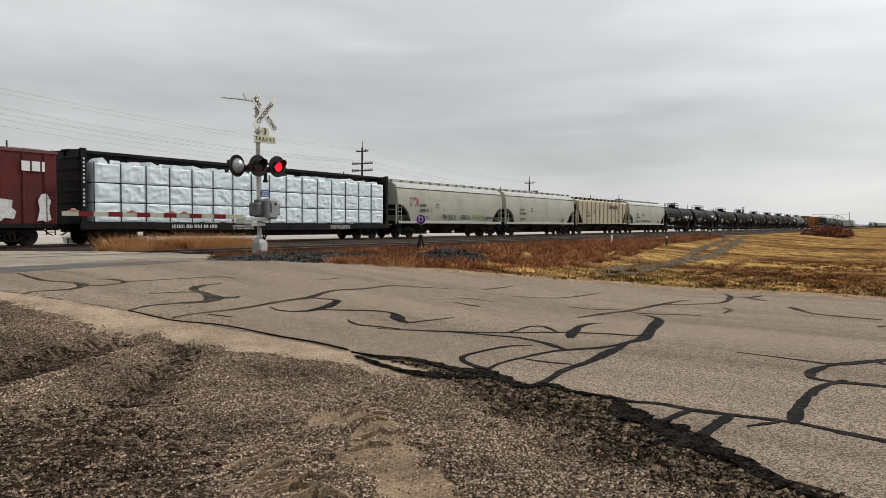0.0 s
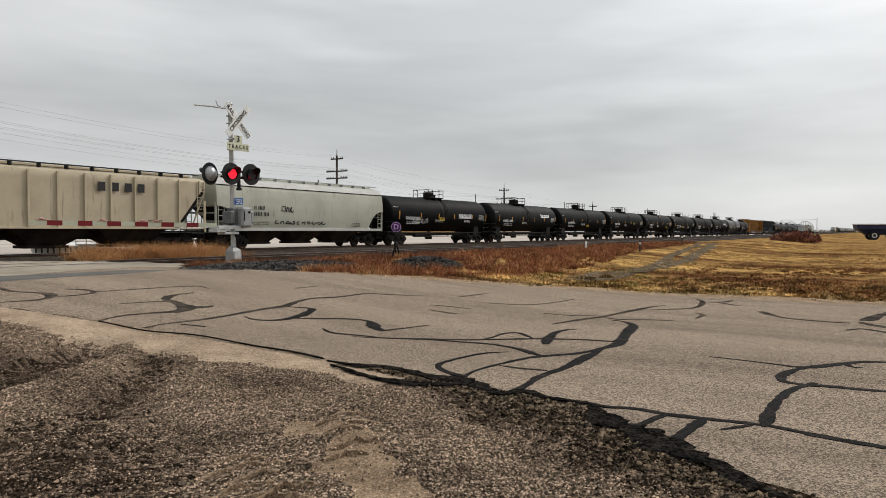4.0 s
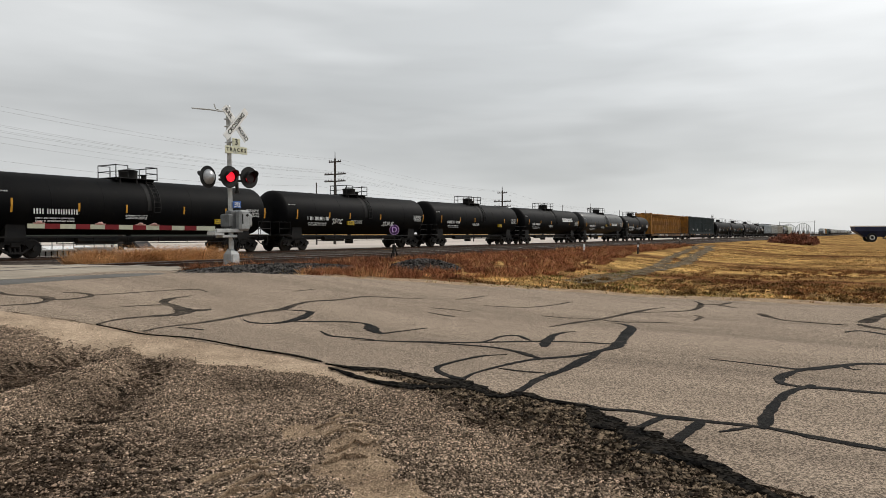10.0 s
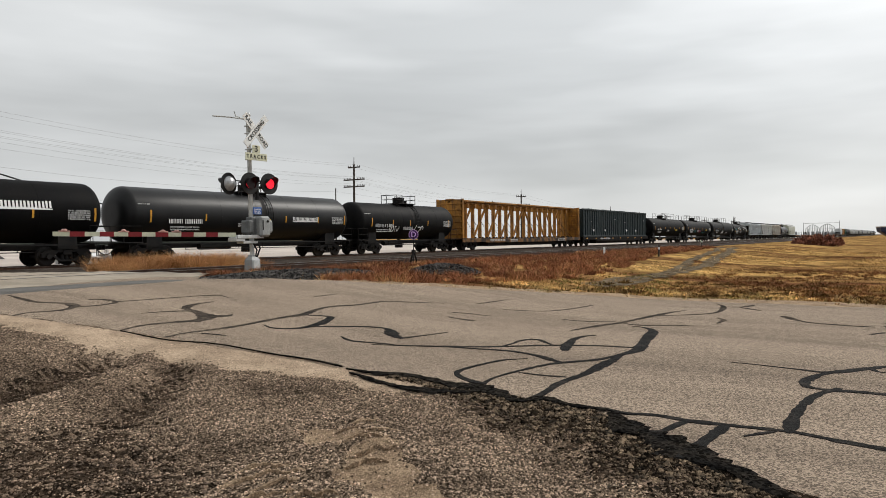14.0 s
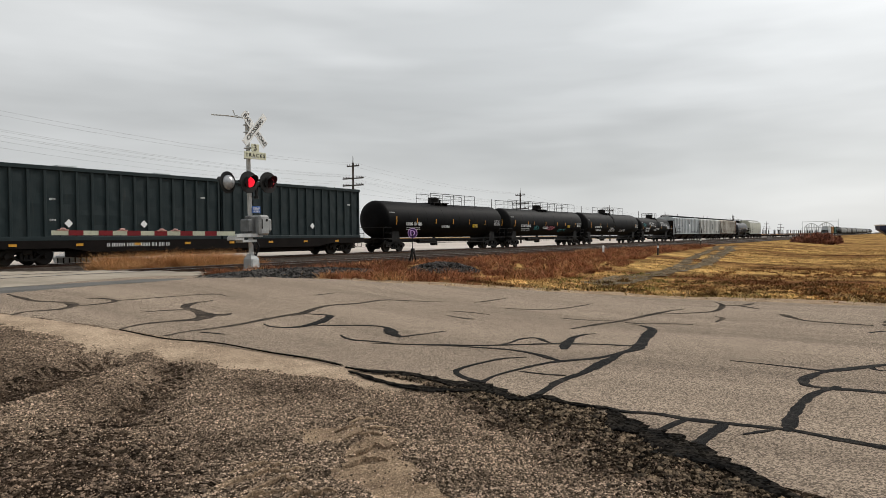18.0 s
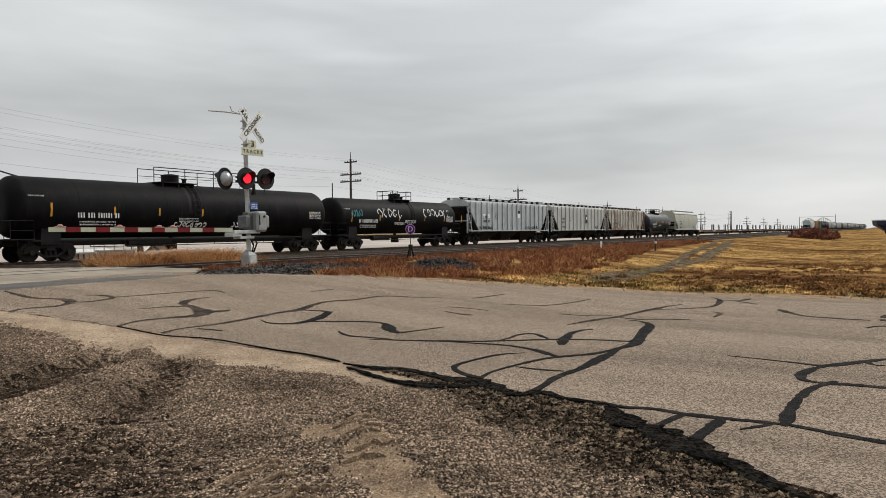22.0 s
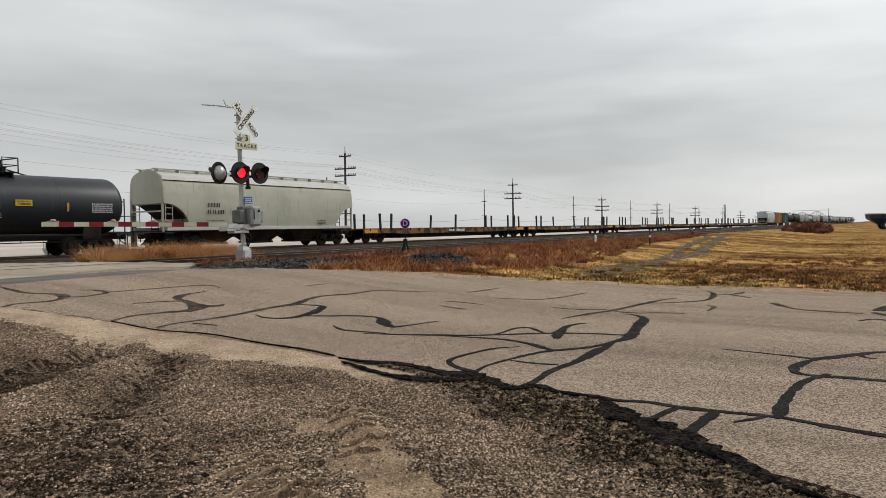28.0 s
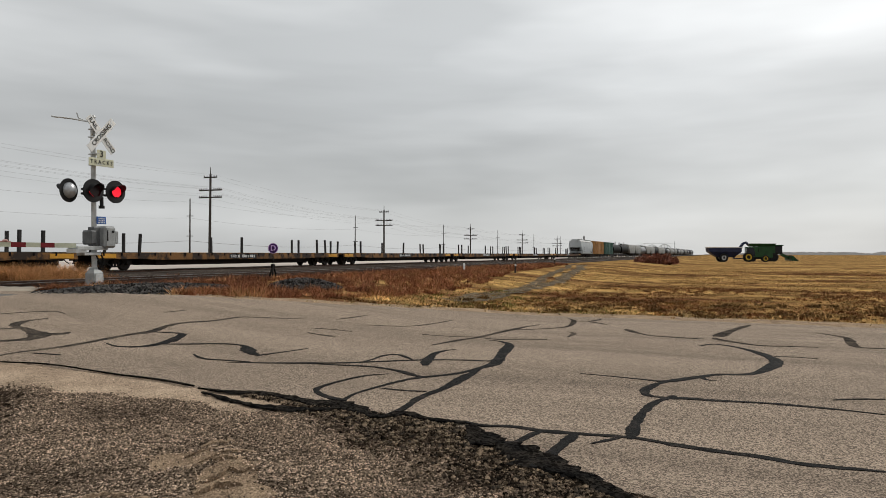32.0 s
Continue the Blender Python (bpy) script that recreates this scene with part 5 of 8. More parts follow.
    if band:
        for s in (-1, 1):
            g = Geo()
            for dx in (-0.2, 0.2):
                g.pipe([(xm + 0.7 + dx, s * (radius + 0.08) * math.sin(a), zc + (radius + 0.08) * math.cos(a)) for a in np.linspace(0.45, 1.75, 9)], 0.028)
            for a in np.linspace(0.5, 1.75, 8):
                yy, zz = s * (radius + 0.08) * math.sin(a), zc + (radius + 0.08) * math.cos(a)
                g.rod((xm + 0.5, yy, zz), (xm + 0.9, yy, zz), 0.018)
            part("side_ladder", g, BLACK_STEEL, car)
        g = Geo()
        rings = []
        for u in (xm + 0.15, xm + 0.42):
            rings.append([(u, (radius + 0.012) * math.sin(a), zc + (radius + 0.012) * math.cos(a)) for a in np.linspace(-1.7, 1.7, 25)])
        g.loft(rings, closed=False)
        part("wrapper_band", g, BLACK_STEEL, car, smooth=True)
    # underframe
    g = Geo()
    g.box(0.5, length - 0.5, -0.33, 0.33, 0.75, 1.05, 0.03)
    g.box(1.2, length - 1.2, -1.28, -1.2, 0.98, 1.05)
    g.box(1.2, length - 1.2, 1.2, 1.28, 0.98, 1.05)
    part("sill", g, BLACK_STEEL, car)
    for u in (2.35, length - 2.35):
        g = Geo()
        g.prism([(u - 0.5, 0.8), (u + 0.5, 0.8), (u + 0.42, zc - 0.75), (u - 0.42, zc - 0.75)], -1.1, 1.1)
        part("saddle", g, BLACK_STEEL, car)
    for u, d in ((0.35, 1), (length - 0.35, -1)):
        g = Geo()
        g.box(min(u, u + d * 1.1), max(u, u + d * 1.1), -1.45, 1.45, 1.05, 1.11, 0.01)
        part("end_platform", g, BLACK_STEEL, car)
        g = Geo()
        for s in (-1, 1):
            g.pipe([(u + d * 1.05, s * 1.42, 1.1), (u + d * 1.05, s * 1.42, 1.95), (u, s * 1.42, 1.95), (u, s * 1.42, 1.1)], 0.022)
            g.rod((u, s * 1.42, 1.5), (u + d * 1.05, s * 1.42, 1.5), 0.018)
            g.pipe([(u + d * 0.75, s * 1.44, 1.05), (u + d * 0.75, s * 1.44, 0.45), (u + d * 0.3, s * 1.44, 0.45), (u + d * 0.3, s * 1.44, 1.05)], 0.02)
        g.pipe([(u, -1.42, 1.95), (u, 1.42, 1.95)], 0.022)
        part("grab_rail", g, BLACK_STEEL, car)
    g = Geo()
    g.lathe([(0, 0.3), (0.1, 0.34), (0.35, 0.3), (0.5, 0.16), (0.75, 0.12)], "z", (xm, 0, 0.42), 14)
    part("bottom_outlet", g, BLACK_STEEL, car)
    g = Geo()
    for u in np.arange(4.2, length - 4, 1.9):
        g.rod((u, -1.24, 1.0), (u, -1.24, 0.66), 0.02)
    g.rod((4.2, -1.24, 0.68), (length - 4, -1.24, 0.68), 0.022)
    g.rod((length * 0.3, -0.6, 0.82), (length * 0.42, -0.6, 0.82), 0.2, 10)
    part("brake_rigging", g, BLACK_STEEL, car)
    # markings on the road side
    rm = None
    for fr in reflect:
        u = fr if fr > 1 else x0 + (x1 - x0) * fr
        h = 0.66 if u < 2.6 or u > length - 1.9 else 0.42
        a = radians(95)
        g = Geo()
        rr = radius + 0.012
        pts = [(u + dx, -rr * math.sin(t), zc + rr * math.cos(t)) for t in (a - h / 2 / rr, a, a + h / 2 / rr) for dx in (-0.05, 0.05)]
        g.add(pts, [(0, 1, 3, 2), (2, 3, 5, 4)])
        part("reflector", g, YELLOW_REFLECT, car, "amber reflective strip")
    y = -radius - 0.012
    if placard:
        g = Geo()
        u, pz = placard if isinstance(placard, tuple) else (x0 + (x1 - x0) * 0.56, zc - 0.1)
        g.box(u, u + 0.75, y - 0.01, y + 0.1, pz, pz + 0.28)
        p = part("placard", g, PLACARD, car, "yellow warning panel")
        g = Geo()
        bars(g, u + 0.06, y - 0.011, pz + 0.24, 0.63, 0.08, 2, 0.5, seed=seed)
        part("placard_marks", g, DARK_MARK, p)
    if spills:
        rng = random.Random(seed)
        g = Geo()
        for k in range(5):
            u, wd, end = xm + rng.uniform(-1.5, 1.2), rng.uniform(0.08, 0.22), rng.uniform(0.9, 1.4)
            rr = radius + 0.016
            rings = [[(u + sd * wd * (1 - 0.6 * t / end), -rr * math.sin(t), zc + rr * math.cos(t)) for sd in (-1, 1)] for t in np.linspace(0.25, end, 8)]
            g.loft(rings, closed=False)
        part("spill_stain", g, SPILL, car, "dried grey-brown spill below the hatch", smooth=True)
    if writing:
        g = Geo()
        u = x0 + (x1 - x0) * 0.14
        bars(g, u, y, zc - 0.25, 2.2, 0.25, seed=seed)
        bars(g, u + 0.1, y + 0.05, zc - 0.66, 1.9, 0.07, 2, 1.0, seed=seed + 1)
        bars(g, x1 - 2.0, y + 0.01, zc + 0.08, 1.1, 0.07, 5, 0.45, seed=seed + 2)
        bars(g, length * 0.42, y + 0.08, zc - 0.45, 1.3, 0.05, 3, 0.7, seed=seed + 5)
        bars(g, x0 + 0.66, y + 0.1, zc + 0.55, 0.7, 0.09, 2, 0.6, seed=seed + 3)
        tagged(part("stencilling", g, FADED_WHITE, car, "white stencilled markings"), kind="stuff")
    if logo:
        l0, l1, hi, lo = logo
        g = Geo()
        rr = radius + 0.014
        bend = lambda zz: math.acos(max(-1.0, min(1.0, (zz - zc) / rr)))
        n = 10
        w = (l1 - l0) / n
        for i in range(n):
            t0, t1 = bend(hi - (0.0 if i in (0, n - 1) else 0.03)), bend(lo + 0.1)
            for k in (0.04, 0.56):
                a0, a1 = l0 + (i + k) * w, l0 + (i + k + 0.3) * w
                g.add([(a0, -rr * math.sin(t0), zc + rr * math.cos(t0)), (a1, -rr * math.sin(t0), zc + rr * math.cos(t0)), (a1, -rr * math.sin(t1), zc + rr * math.cos(t1)), (a0, -rr * math.sin(t1), zc + rr * math.cos(t1))], [(0, 1, 2, 3)])
        rings = []
        for i in range(9):
            u, arch = l0 + (l1 - l0) * i / 8, 0.05 * math.sin(math.pi * i / 8)
            rings.append([(u, -rr * math.sin(bend(zz)), zz) for zz in (lo + 0.07 + arch, lo + 0.02 * i / 8)])
        g.loft(rings, closed=False)
        part("owner_mark", g, WHITE_PAINT, car, "row of white bars over an arched white stroke")
    skin = lambda zz: -math.sqrt(max(0.01, (radius + 0.015) ** 2 - (zz - zc) ** 2))
    for gx, gzz, gw, gh, n, mt, sd in graffiti or ():
        part("graffiti", scrawl(gx, gzz, gw, gh, skin, n, sd, 0.035), mt, car, "loose spray-painted scrawl")
    trucks(car, 2.35, length - 2.35)
    couplers(car, length)
    return car


# ---- covered hoppers ----
def hopper_body(length, prof, cut, e=0.35, roof=True):
    """prof: half section (y, z) from the sill to the roof's edge; cut(d): lowest z at d metres from an end."""
    pz, py = [p[1] for p in prof], [p[0] for p in prof]
    xs = [e, e + 0.12] + list(np.linspace(e + 0.3, e + 2.8, 12)) + list(np.linspace(length / 2 - 2.5, length / 2 + 2.5, 4))
    xs += [length - x for x in reversed(xs[:14])]
    rings = []
    for x in xs:
        d = min(x, length - x)
        lo = cut(d)
        half = []
        for t in np.linspace(0, 1, 16):
            z = lo + (pz[-1] - lo) * t
            half.append((float(np.interp(z, pz, py)) * (0.985 if d < e + 0.05 else 1), z))
        ring = [(x, -a, z) for a, z in half] + [(x, a, z) for a, z in reversed(half)]
        rings.append(ring)
    g = Geo()
    g.loft(rings)
    return g


def hopper(length, name="covered_hopper", label="", paint=HOPPER_GREY, ribs=0, bays=3, round_cut=True, roof_dark=True, seed=1, owner=None, graffiti=None, e=0.4, rib_mat=None):
    car = thing(name, label, "hopper car", group="freight train")
    sill = 1.32
    if ribs:
        prof = [(1.46, sill), (1.47, 1.4), (1.47, 4.02), (1.41, 4.08), (0.95, 4.22), (0.45, 4.28)]
    else:
        prof = [(1.47, sill), (1.55, 1.9), (1.58, 2.6), (1.55, 3.3), (1.45, 3.9), (1.3, 4.2), (0.85, 4.43), (0.45, 4.5)]
    if round_cut:
        def cut(d):
            u = min(max((d - e) / 1.75, 0), 1)
            return sill + 1.35 * (1 - u ** 2.2) ** 0.7 if u < 1 else sill
    else:
        def cut(d):
            u = min(max((d - e - 0.15) / 1.9, 0), 1)
            return sill + 2.3 * (1 - u)
    part("body", hopper_body(length, prof, cut, e), paint, car, smooth=True)
    if not ribs:
        g = Geo()
        for s in (-1, 1):
            g.loft([[(xx, s * (a + 0.012), z) for a, z in ((1.41, 3.98), (1.31, 4.2), (0.87, 4.43))] for xx in (e + 0.05, length - e - 0.05)], closed=False)
        part("roof_eave", g, HOPPER_PALE, car, "paler curved roof edge", smooth=True)
        # dark strip painted in for the shadow line below the eave
        g = Geo()
        for s in (-1, 1):
            g.box(e + 0.05, length - e - 0.05, s * 1.44 - 0.03, s * 1.44 + 0.03, 3.93, 3.97)
        part("eave_angle", g, HOPPER_UNDER, car, "thin dark strip standing for the shadow under the roof edge")
    # dark slope sheets and bays; the recess shade is put into the sheets' colour
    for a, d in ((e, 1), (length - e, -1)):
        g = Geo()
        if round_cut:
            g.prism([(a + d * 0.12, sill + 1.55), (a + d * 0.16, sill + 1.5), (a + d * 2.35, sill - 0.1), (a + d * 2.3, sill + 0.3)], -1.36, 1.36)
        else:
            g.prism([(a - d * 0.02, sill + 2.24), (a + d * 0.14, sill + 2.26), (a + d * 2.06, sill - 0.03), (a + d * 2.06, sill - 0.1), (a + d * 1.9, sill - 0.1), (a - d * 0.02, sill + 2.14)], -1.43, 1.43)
        part("slope_sheet", g, HOPPER_UNDER, car, "sloping end sheet with the recess shade in its dark colour")
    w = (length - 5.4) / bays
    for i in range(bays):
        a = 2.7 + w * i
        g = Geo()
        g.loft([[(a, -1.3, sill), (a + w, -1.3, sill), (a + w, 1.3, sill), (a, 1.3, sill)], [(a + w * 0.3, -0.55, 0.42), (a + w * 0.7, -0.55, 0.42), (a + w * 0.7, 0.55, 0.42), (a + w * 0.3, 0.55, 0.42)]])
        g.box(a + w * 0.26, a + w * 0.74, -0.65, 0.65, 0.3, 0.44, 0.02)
        part("outlet_bay", g, HOPPER_UNDER, car, "dark brown discharge bay")
    g = Geo()
    for s in (-1, 1):
        g.box(e + 0.2, length - e - 0.2, s * 1.5 - 0.05, s * 1.5 + 0.05, sill - (0.07 if ribs else 0.16), sill + 0.02, 0.01)
    part("side_sill", g, HOPPER_PALE if not ribs else paint, car)
    g = Geo()
    g.box(0.4, length - 0.4, -0.3, 0.3, 0.72, 1.05, 0.02)
    for a, d in ((0.3, 1), (length - 0.3, -1)):
        g.box(min(a, a + d * 2.5), max(a, a + d * 2.5), -1.42, 1.42, 1.08, 1.16, 0.01)
    part("center_sill", g, BLACK_STEEL, car)
    # roof walk and hatches
    g = Geo()
    up = -0.18 if ribs else 0.0
    g.box(0.5, length - 0.5, -0.32, 0.32, 4.5 + up, 4.61 + up, 0.01)
    part("hatch_cover", g, paint, car)
    for s in (-1, 1):
        g = Geo()
        g.box(0.35, length - 0.35, s * 0.72 - 0.16, s * 0.72 + 0.16, 4.6 + up, 4.64 + up)
        for u in np.arange(0.6, length - 0.4, 1.35):
            g.box(u - 0.03, u + 0.03, s * 0.72 - 0.16, s * 0.72 + 0.16, 4.4 + up, 4.6 + up)
        part("running_board", g, DARK_MARK if roof_dark and ribs else GALV, car)
    for a, d in ((e, 1), (length - e, -1)):
        for s in (-1, 1):
            ladder(car, a + d * 0.35, s * 1.5, 1.25, 3.1 if round_cut else 4.0, 0.45, paint if not ribs else (rib_mat or paint))
            ladder(car, a + d * 0.35, s * 1.48, 0.5, 1.2, 0.45, BLACK_STEEL)
            ladder(car, a + d * 1.5, s * 1.42, 0.75, 2.4, 0.42, HOPPER_UNDER)
        g = Geo()
        for s in (-1, 1):
            g.box(a - 0.05 if d > 0 else a - 0.06, a + 0.06 if d > 0 else a + 0.05, s * 1.42 - 0.05, s * 1.42 + 0.05, 1.1, 2.9)
        g.box(a - 0.05, a + 0.05, -1.42, 1.42, 2.2, 2.28)
        part("end_post", g, paint, car)
        if ribs:
            g = Geo()
            for s in (-1, 1):
                g.rod((a - d * 0.02, s * 1.4, 3.55), (a + d * 0.95, s * 1.4, 1.2), 0.05, 6)
            part("end_brace", g, paint, car)
    if ribs:
        a, b = e + 0.45, length - e - 0.45
        rib = {}
        for i in range(ribs):
            u = a + (b - a) * i / (ribs - 1)
            lo = cut(min(u, length - u))
            for s in (-1, 1):
                key = round(lo, 2)
                if key not in rib:
                    g = Geo()
                    g.box(-0.05, 0.05, -0.085, 0.0, lo + 0.02, 4.04, 0.012)
                    rib[key] = part("side_rib", g, rib_mat or paint, car, m=pose(u, s * 1.475, 0, 0, 0, 0 if s < 0 else 180))
                else:
                    repeat(rib[key], "side_rib", car, pose(u, s * 1.475, 0, 0, 0, 0 if s < 0 else 180))
    g = Geo()
    y = -1.6 if not ribs else -1.49
    bars(g, 3.3, y, 2.75, 0.9, 0.24, seed=seed)
    bars(g, 3.3, y, 2.35, 1.25, 0.24, seed=seed + 1)
    bars(g, 3.2, y, 1.75, 1.3, 0.07, 2, 0.8, seed=seed + 2)
    bars(g, length - 4.2, y, 1.75, 0.9, 0.07, 3, 0.6, seed=seed + 3)
    g.box(5.7, 6.05, y - 0.004, y, 2.45, 2.5)
    g.box(5.7, 6.05, y - 0.004, y, 2.75, 2.8)
    g.box(5.7, 5.74, y - 0.004, y, 2.45, 2.8)
    g.box(6.01, 6.05, y - 0.004, y, 2.45, 2.8)
    tagged(part("stencilling", g, DARK_MARK, car, "black stencilled markings"), kind="stuff")
    if owner == "blocks":
        g = Geo()
        for i in range(4):
            g.box(11.2 + i * 0.75, 11.6 + i * 0.75, -1.545, -1.53, 3.2, 3.65)
        part("owner_mark", g, DARK_MARK, car, "four large dark block shapes")
    if owner == "shield":
        g = Geo()
        g.box(length * 0.56, length * 0.56 + 0.55, -1.545, -1.53, 2.6, 3.35)
        part("owner_mark", g, WHITE_PAINT, car, "white badge shape")
        g = Geo()
        g.box(3.15, 3.7, -1.4885, -1.48, 2.56, 2.92)
        g.box(3.95, 4.5, -1.4885, -1.48, 2.56, 2.92)
        part("owner_mark", g, WHITE_PAINT, car, "white squares behind the stencilling")
        g = Geo()
        g.box(length * 0.56, length * 0.56 + 0.55, -1.55, -1.535, 3.05, 3.35)
        part("owner_mark", g, DARK_MARK, car)
    if owner == "blue":
        g = Geo()
        g.box(length * 0.58, length * 0.58 + 0.55, -1.545, -1.53, 2.15, 3.2)
        part("owner_mark", g, DARK_MARK, car, "dark and white badge shape")
        g = Geo()
        g.box(length * 0.58 + 0.18, length * 0.58 + 0.42, -1.555, -1.54, 2.6, 2.95)
        part("owner_mark", g, WHITE_PAINT, car)
    for gx, gzz, gw, gh, n, mt, sd in graffiti or ():
        part("graffiti", scrawl(gx, gzz, gw, gh, -1.6 if not ribs else -1.54, n, sd, 0.04), mt, car, "spray-painted scrawl along the side")
    trucks(car, 2.1, length - 2.1)
    couplers(car, length)
    return car


# ---- flat, box and centre-beam cars ----
def deck_car(name, label, category, length, deck, paint, sill_depth=0.5):
    car = thing(name, label, category, group="freight train")
    g = Geo()
    g.box(0.45, length - 0.45, -1.45, 1.45, deck - 0.09, deck, 0.01)
    part("deck", g, paint, car)
    for s in (-1, 1):
        g = Geo()
        y0, y1 = s * 1.45 - 0.05, s * 1.45 + 0.05
        g.prism([(0.45, deck - 0.35), (4.2, deck - 0.35), (5.4, deck - sill_depth), (length - 5.4, deck - sill_depth), (length - 4.2, deck - 0.35), (length - 0.45, deck - 0.35), (length - 0.45, deck + 0.02), (0.45, deck + 0.02)], y0, y1)
        part("side_sill", g, paint, car)
    g = Geo()
    g.box(0.4, length - 0.4, -0.35, 0.35, 0.62, deck - 0.09, 0.02)
    g.box(5.5, length - 5.5, -1.2, 1.2, max(0.3, deck - sill_depth - 0.35), deck - 0.2, 0.02)
    part("center_sill", g, FLAT_DARK, car)
    trucks(car, 2.5, length - 2.5)
    couplers(car, length)
    return car


def centerbeam(length, loaded):
    paint = BEAM_BLACK if loaded else BEAM_YELLOW
    car = deck_car("centerbeam_flatcar", "black centre-beam flatcar stacked with white-wrapped lumber" if loaded else "empty rusty yellow centre-beam flatcar with an open truss", "flatcar", length, 1.12, paint if loaded else FLAT_BROWN, 0.42)
    top = 4.75
    for a, d in ((0.5, 1), (length - 0.5, -1)):
        g = Geo()
        x0, x1 = min(a, a + d * 0.14), max(a, a + d * 0.14)
        g.box(x0, x1, -1.4, 1.4, 1.12, top - 0.05, 0.02)
        bulk = part("bulkhead", g, paint, car)
        for z in np.arange(1.5, top - 0.2, 0.55):
            g = Geo()
            g.box(x0 - 0.07, x1 + 0.07, -1.38, 1.38, z, z + 0.12, 0.02)
            part("stiffener", g, paint, bulk)
        for s in (-1, 1):
            g = Geo()
            g.box(min(a, a + d * 0.3), max(a, a + d * 0.3), s * 1.36 - 0.08, s * 1.36 + 0.08, 1.12, top, 0.02)
            part("corner_post", g, paint, bulk)
        g = Geo()
        g.prism([(a + d * 0.1, top - 0.1), (a + d * 2.3, top - 0.1), (a + d * 2.3, 1.12), (a + d * 0.1, 1.12)], -0.06, 0.06)
        part("end_web", g, paint, bulk)
    g = Geo()
    g.box(0.5, length - 0.5, -0.42, 0.42, top - 0.16, top, 0.02)
    g.box(0.5, length - 0.5, -0.14, 0.14, top - 0.36, top - 0.14, 0.02)
    part("top_chord", g, paint, car)
    n = 15 if loaded else 20
    post = None
    for i in range(1, n):
        u = 0.6 + (length - 1.2) * i / n
        m = pose(u, 0, 0)
        if post is None:
            g = Geo()
            g.box(-0.09, 0.09, -0.17, 0.17, 1.1, top - 0.3, 0.015)
            g.prism([(-0.09, top - 0.75), (0.09, top - 0.75), (0.16, top - 0.3), (-0.16, top - 0.3)], -0.35, 0.35)
            post = part("post", g, paint, car, m=m)
        else:
            repeat(post, "post", car, m)
    for i in range(1, n - 2, 2):
        u0, u1 = 0.6 + (length - 1.2) * i / n, 0.6 + (length - 1.2) * (i + 2) / n
        g = Geo()
        a, b = ((u0 + 0.15, 1.2), (u1 - 0.1, top - 0.45)) if i < n / 2 else ((u1 - 0.15, 1.2), (u0 + 0.1, top - 0.45))
        d = Vector((b[0] - a[0], 0, b[1] - a[1])).normalized()
        nn = Vector((-d.z, 0, d.x)) * 0.075
        g.prism([(a[0] - nn.x, a[1] - nn.z), (a[0] + nn.x, a[1] + nn.z), (b[0] + nn.x, b[1] + nn.z), (b[0] - nn.x, b[1] - nn.z)], -0.08, 0.08)
        part("diagonal_brace", g, paint, car)
    if not loaded:
        for i in range(2, n - 1):
            u = 0.6 + (length - 1.2) * i / n
            g = Geo()
            for du in (-0.45, 0.4):
                g.rod((u, -0.18, 2.7), (u + du, -1.36, 1.2), 0.012, 5)
                g.box(u + du - 0.08, u + du + 0.08, -1.45, -1.3, 1.1, 1.24)
            part("tie_down_cable", g, BLACK_STEEL, car, "slack steel cable down to a winch")
    g = Geo()
    bars(g, 5.5, -1.51, 1.02, 3.0, 0.2, seed=4)
    bars(g, 9.6, -1.51, 1.0, 1.6, 0.1, 2, 0.5, seed=6)
    bars(g, length - 7, -1.51, 1.0, 2.0, 0.1, 2, 0.5, seed=5)
    tagged(part("stencilling", g, FADED_WHITE, car), kind="stuff")
    if loaded:
        g = Geo()
        for k, z in enumerate(np.arange(1.9, 4.35, 0.19)):
            if k != 5:
                g.box(0.6, 0.69, -1.452, -1.442, z, z + 0.1)
        tagged(part("stencilling", g, FADED_WHITE, car, "upright row of white marks"), kind="stuff")
        rng = random.Random(8)
        x = 1.15
        cols = 16
        w = (length - 2.3) / cols
        for i in range(cols):
            for j in range(3):
                z0 = 1.14 + j * 0.985
                a, b = x + i * w + 0.015, x + (i + 1) * w - 0.015
                g = Geo()
                # a wrapped bundle with a slightly crumpled face
                ys = -1.42 + rng.uniform(-0.02, 0.02)
                nx, nz = 18, 12
                front = []
                for kz in range(nz + 1):
                    for kx in range(nx + 1):
                        px, pz = a + (b - a) * kx / nx, z0 + 0.02 + 0.935 * kz / nz
                        edge = min(kx, nx - kx, 2) / 2 * min(kz, nz - kz, 1)
                        tilt = 1.6 * noise.noise(Vector((i * 7.3, j * 3.1, 2)))
                        fold = (1 - abs(noise.noise(Vector((px * 1.2 + tilt * pz * 2, (pz - tilt * px) * 3.2, i * 3 + j))))) ** 4 + 0.6 * (1 - abs(noise.noise(Vector((px * 3.0 - pz * 2, pz * 2.2 + px, i * 5 + j))))) ** 5
                        front.append((px, ys - 0.075 * edge * (0.6 * fold + 0.2 * noise.noise(Vector((px * 1.1, pz * 1.3, i * 3 + j)))), pz))
                o = [(ix + iz * (nx + 1), ix + 1 + iz * (nx + 1), ix + 1 + (iz + 1) * (nx + 1), ix + (iz + 1) * (nx + 1)) for iz in range(nz) for ix in range(nx)]
                g.add(front, o)
                rim = list(range(nx + 1)) + [nx + k * (nx + 1) for k in range(1, nz + 1)] + [nz * (nx + 1) + k for k in range(nx - 1, -1, -1)] + [k * (nx + 1) for k in range(nz - 1, 0, -1)]
                base = len(g.v)
                g.v.extend((g.v[k][0], -0.2, g.v[k][2]) for k in rim)
                m_ = len(rim)
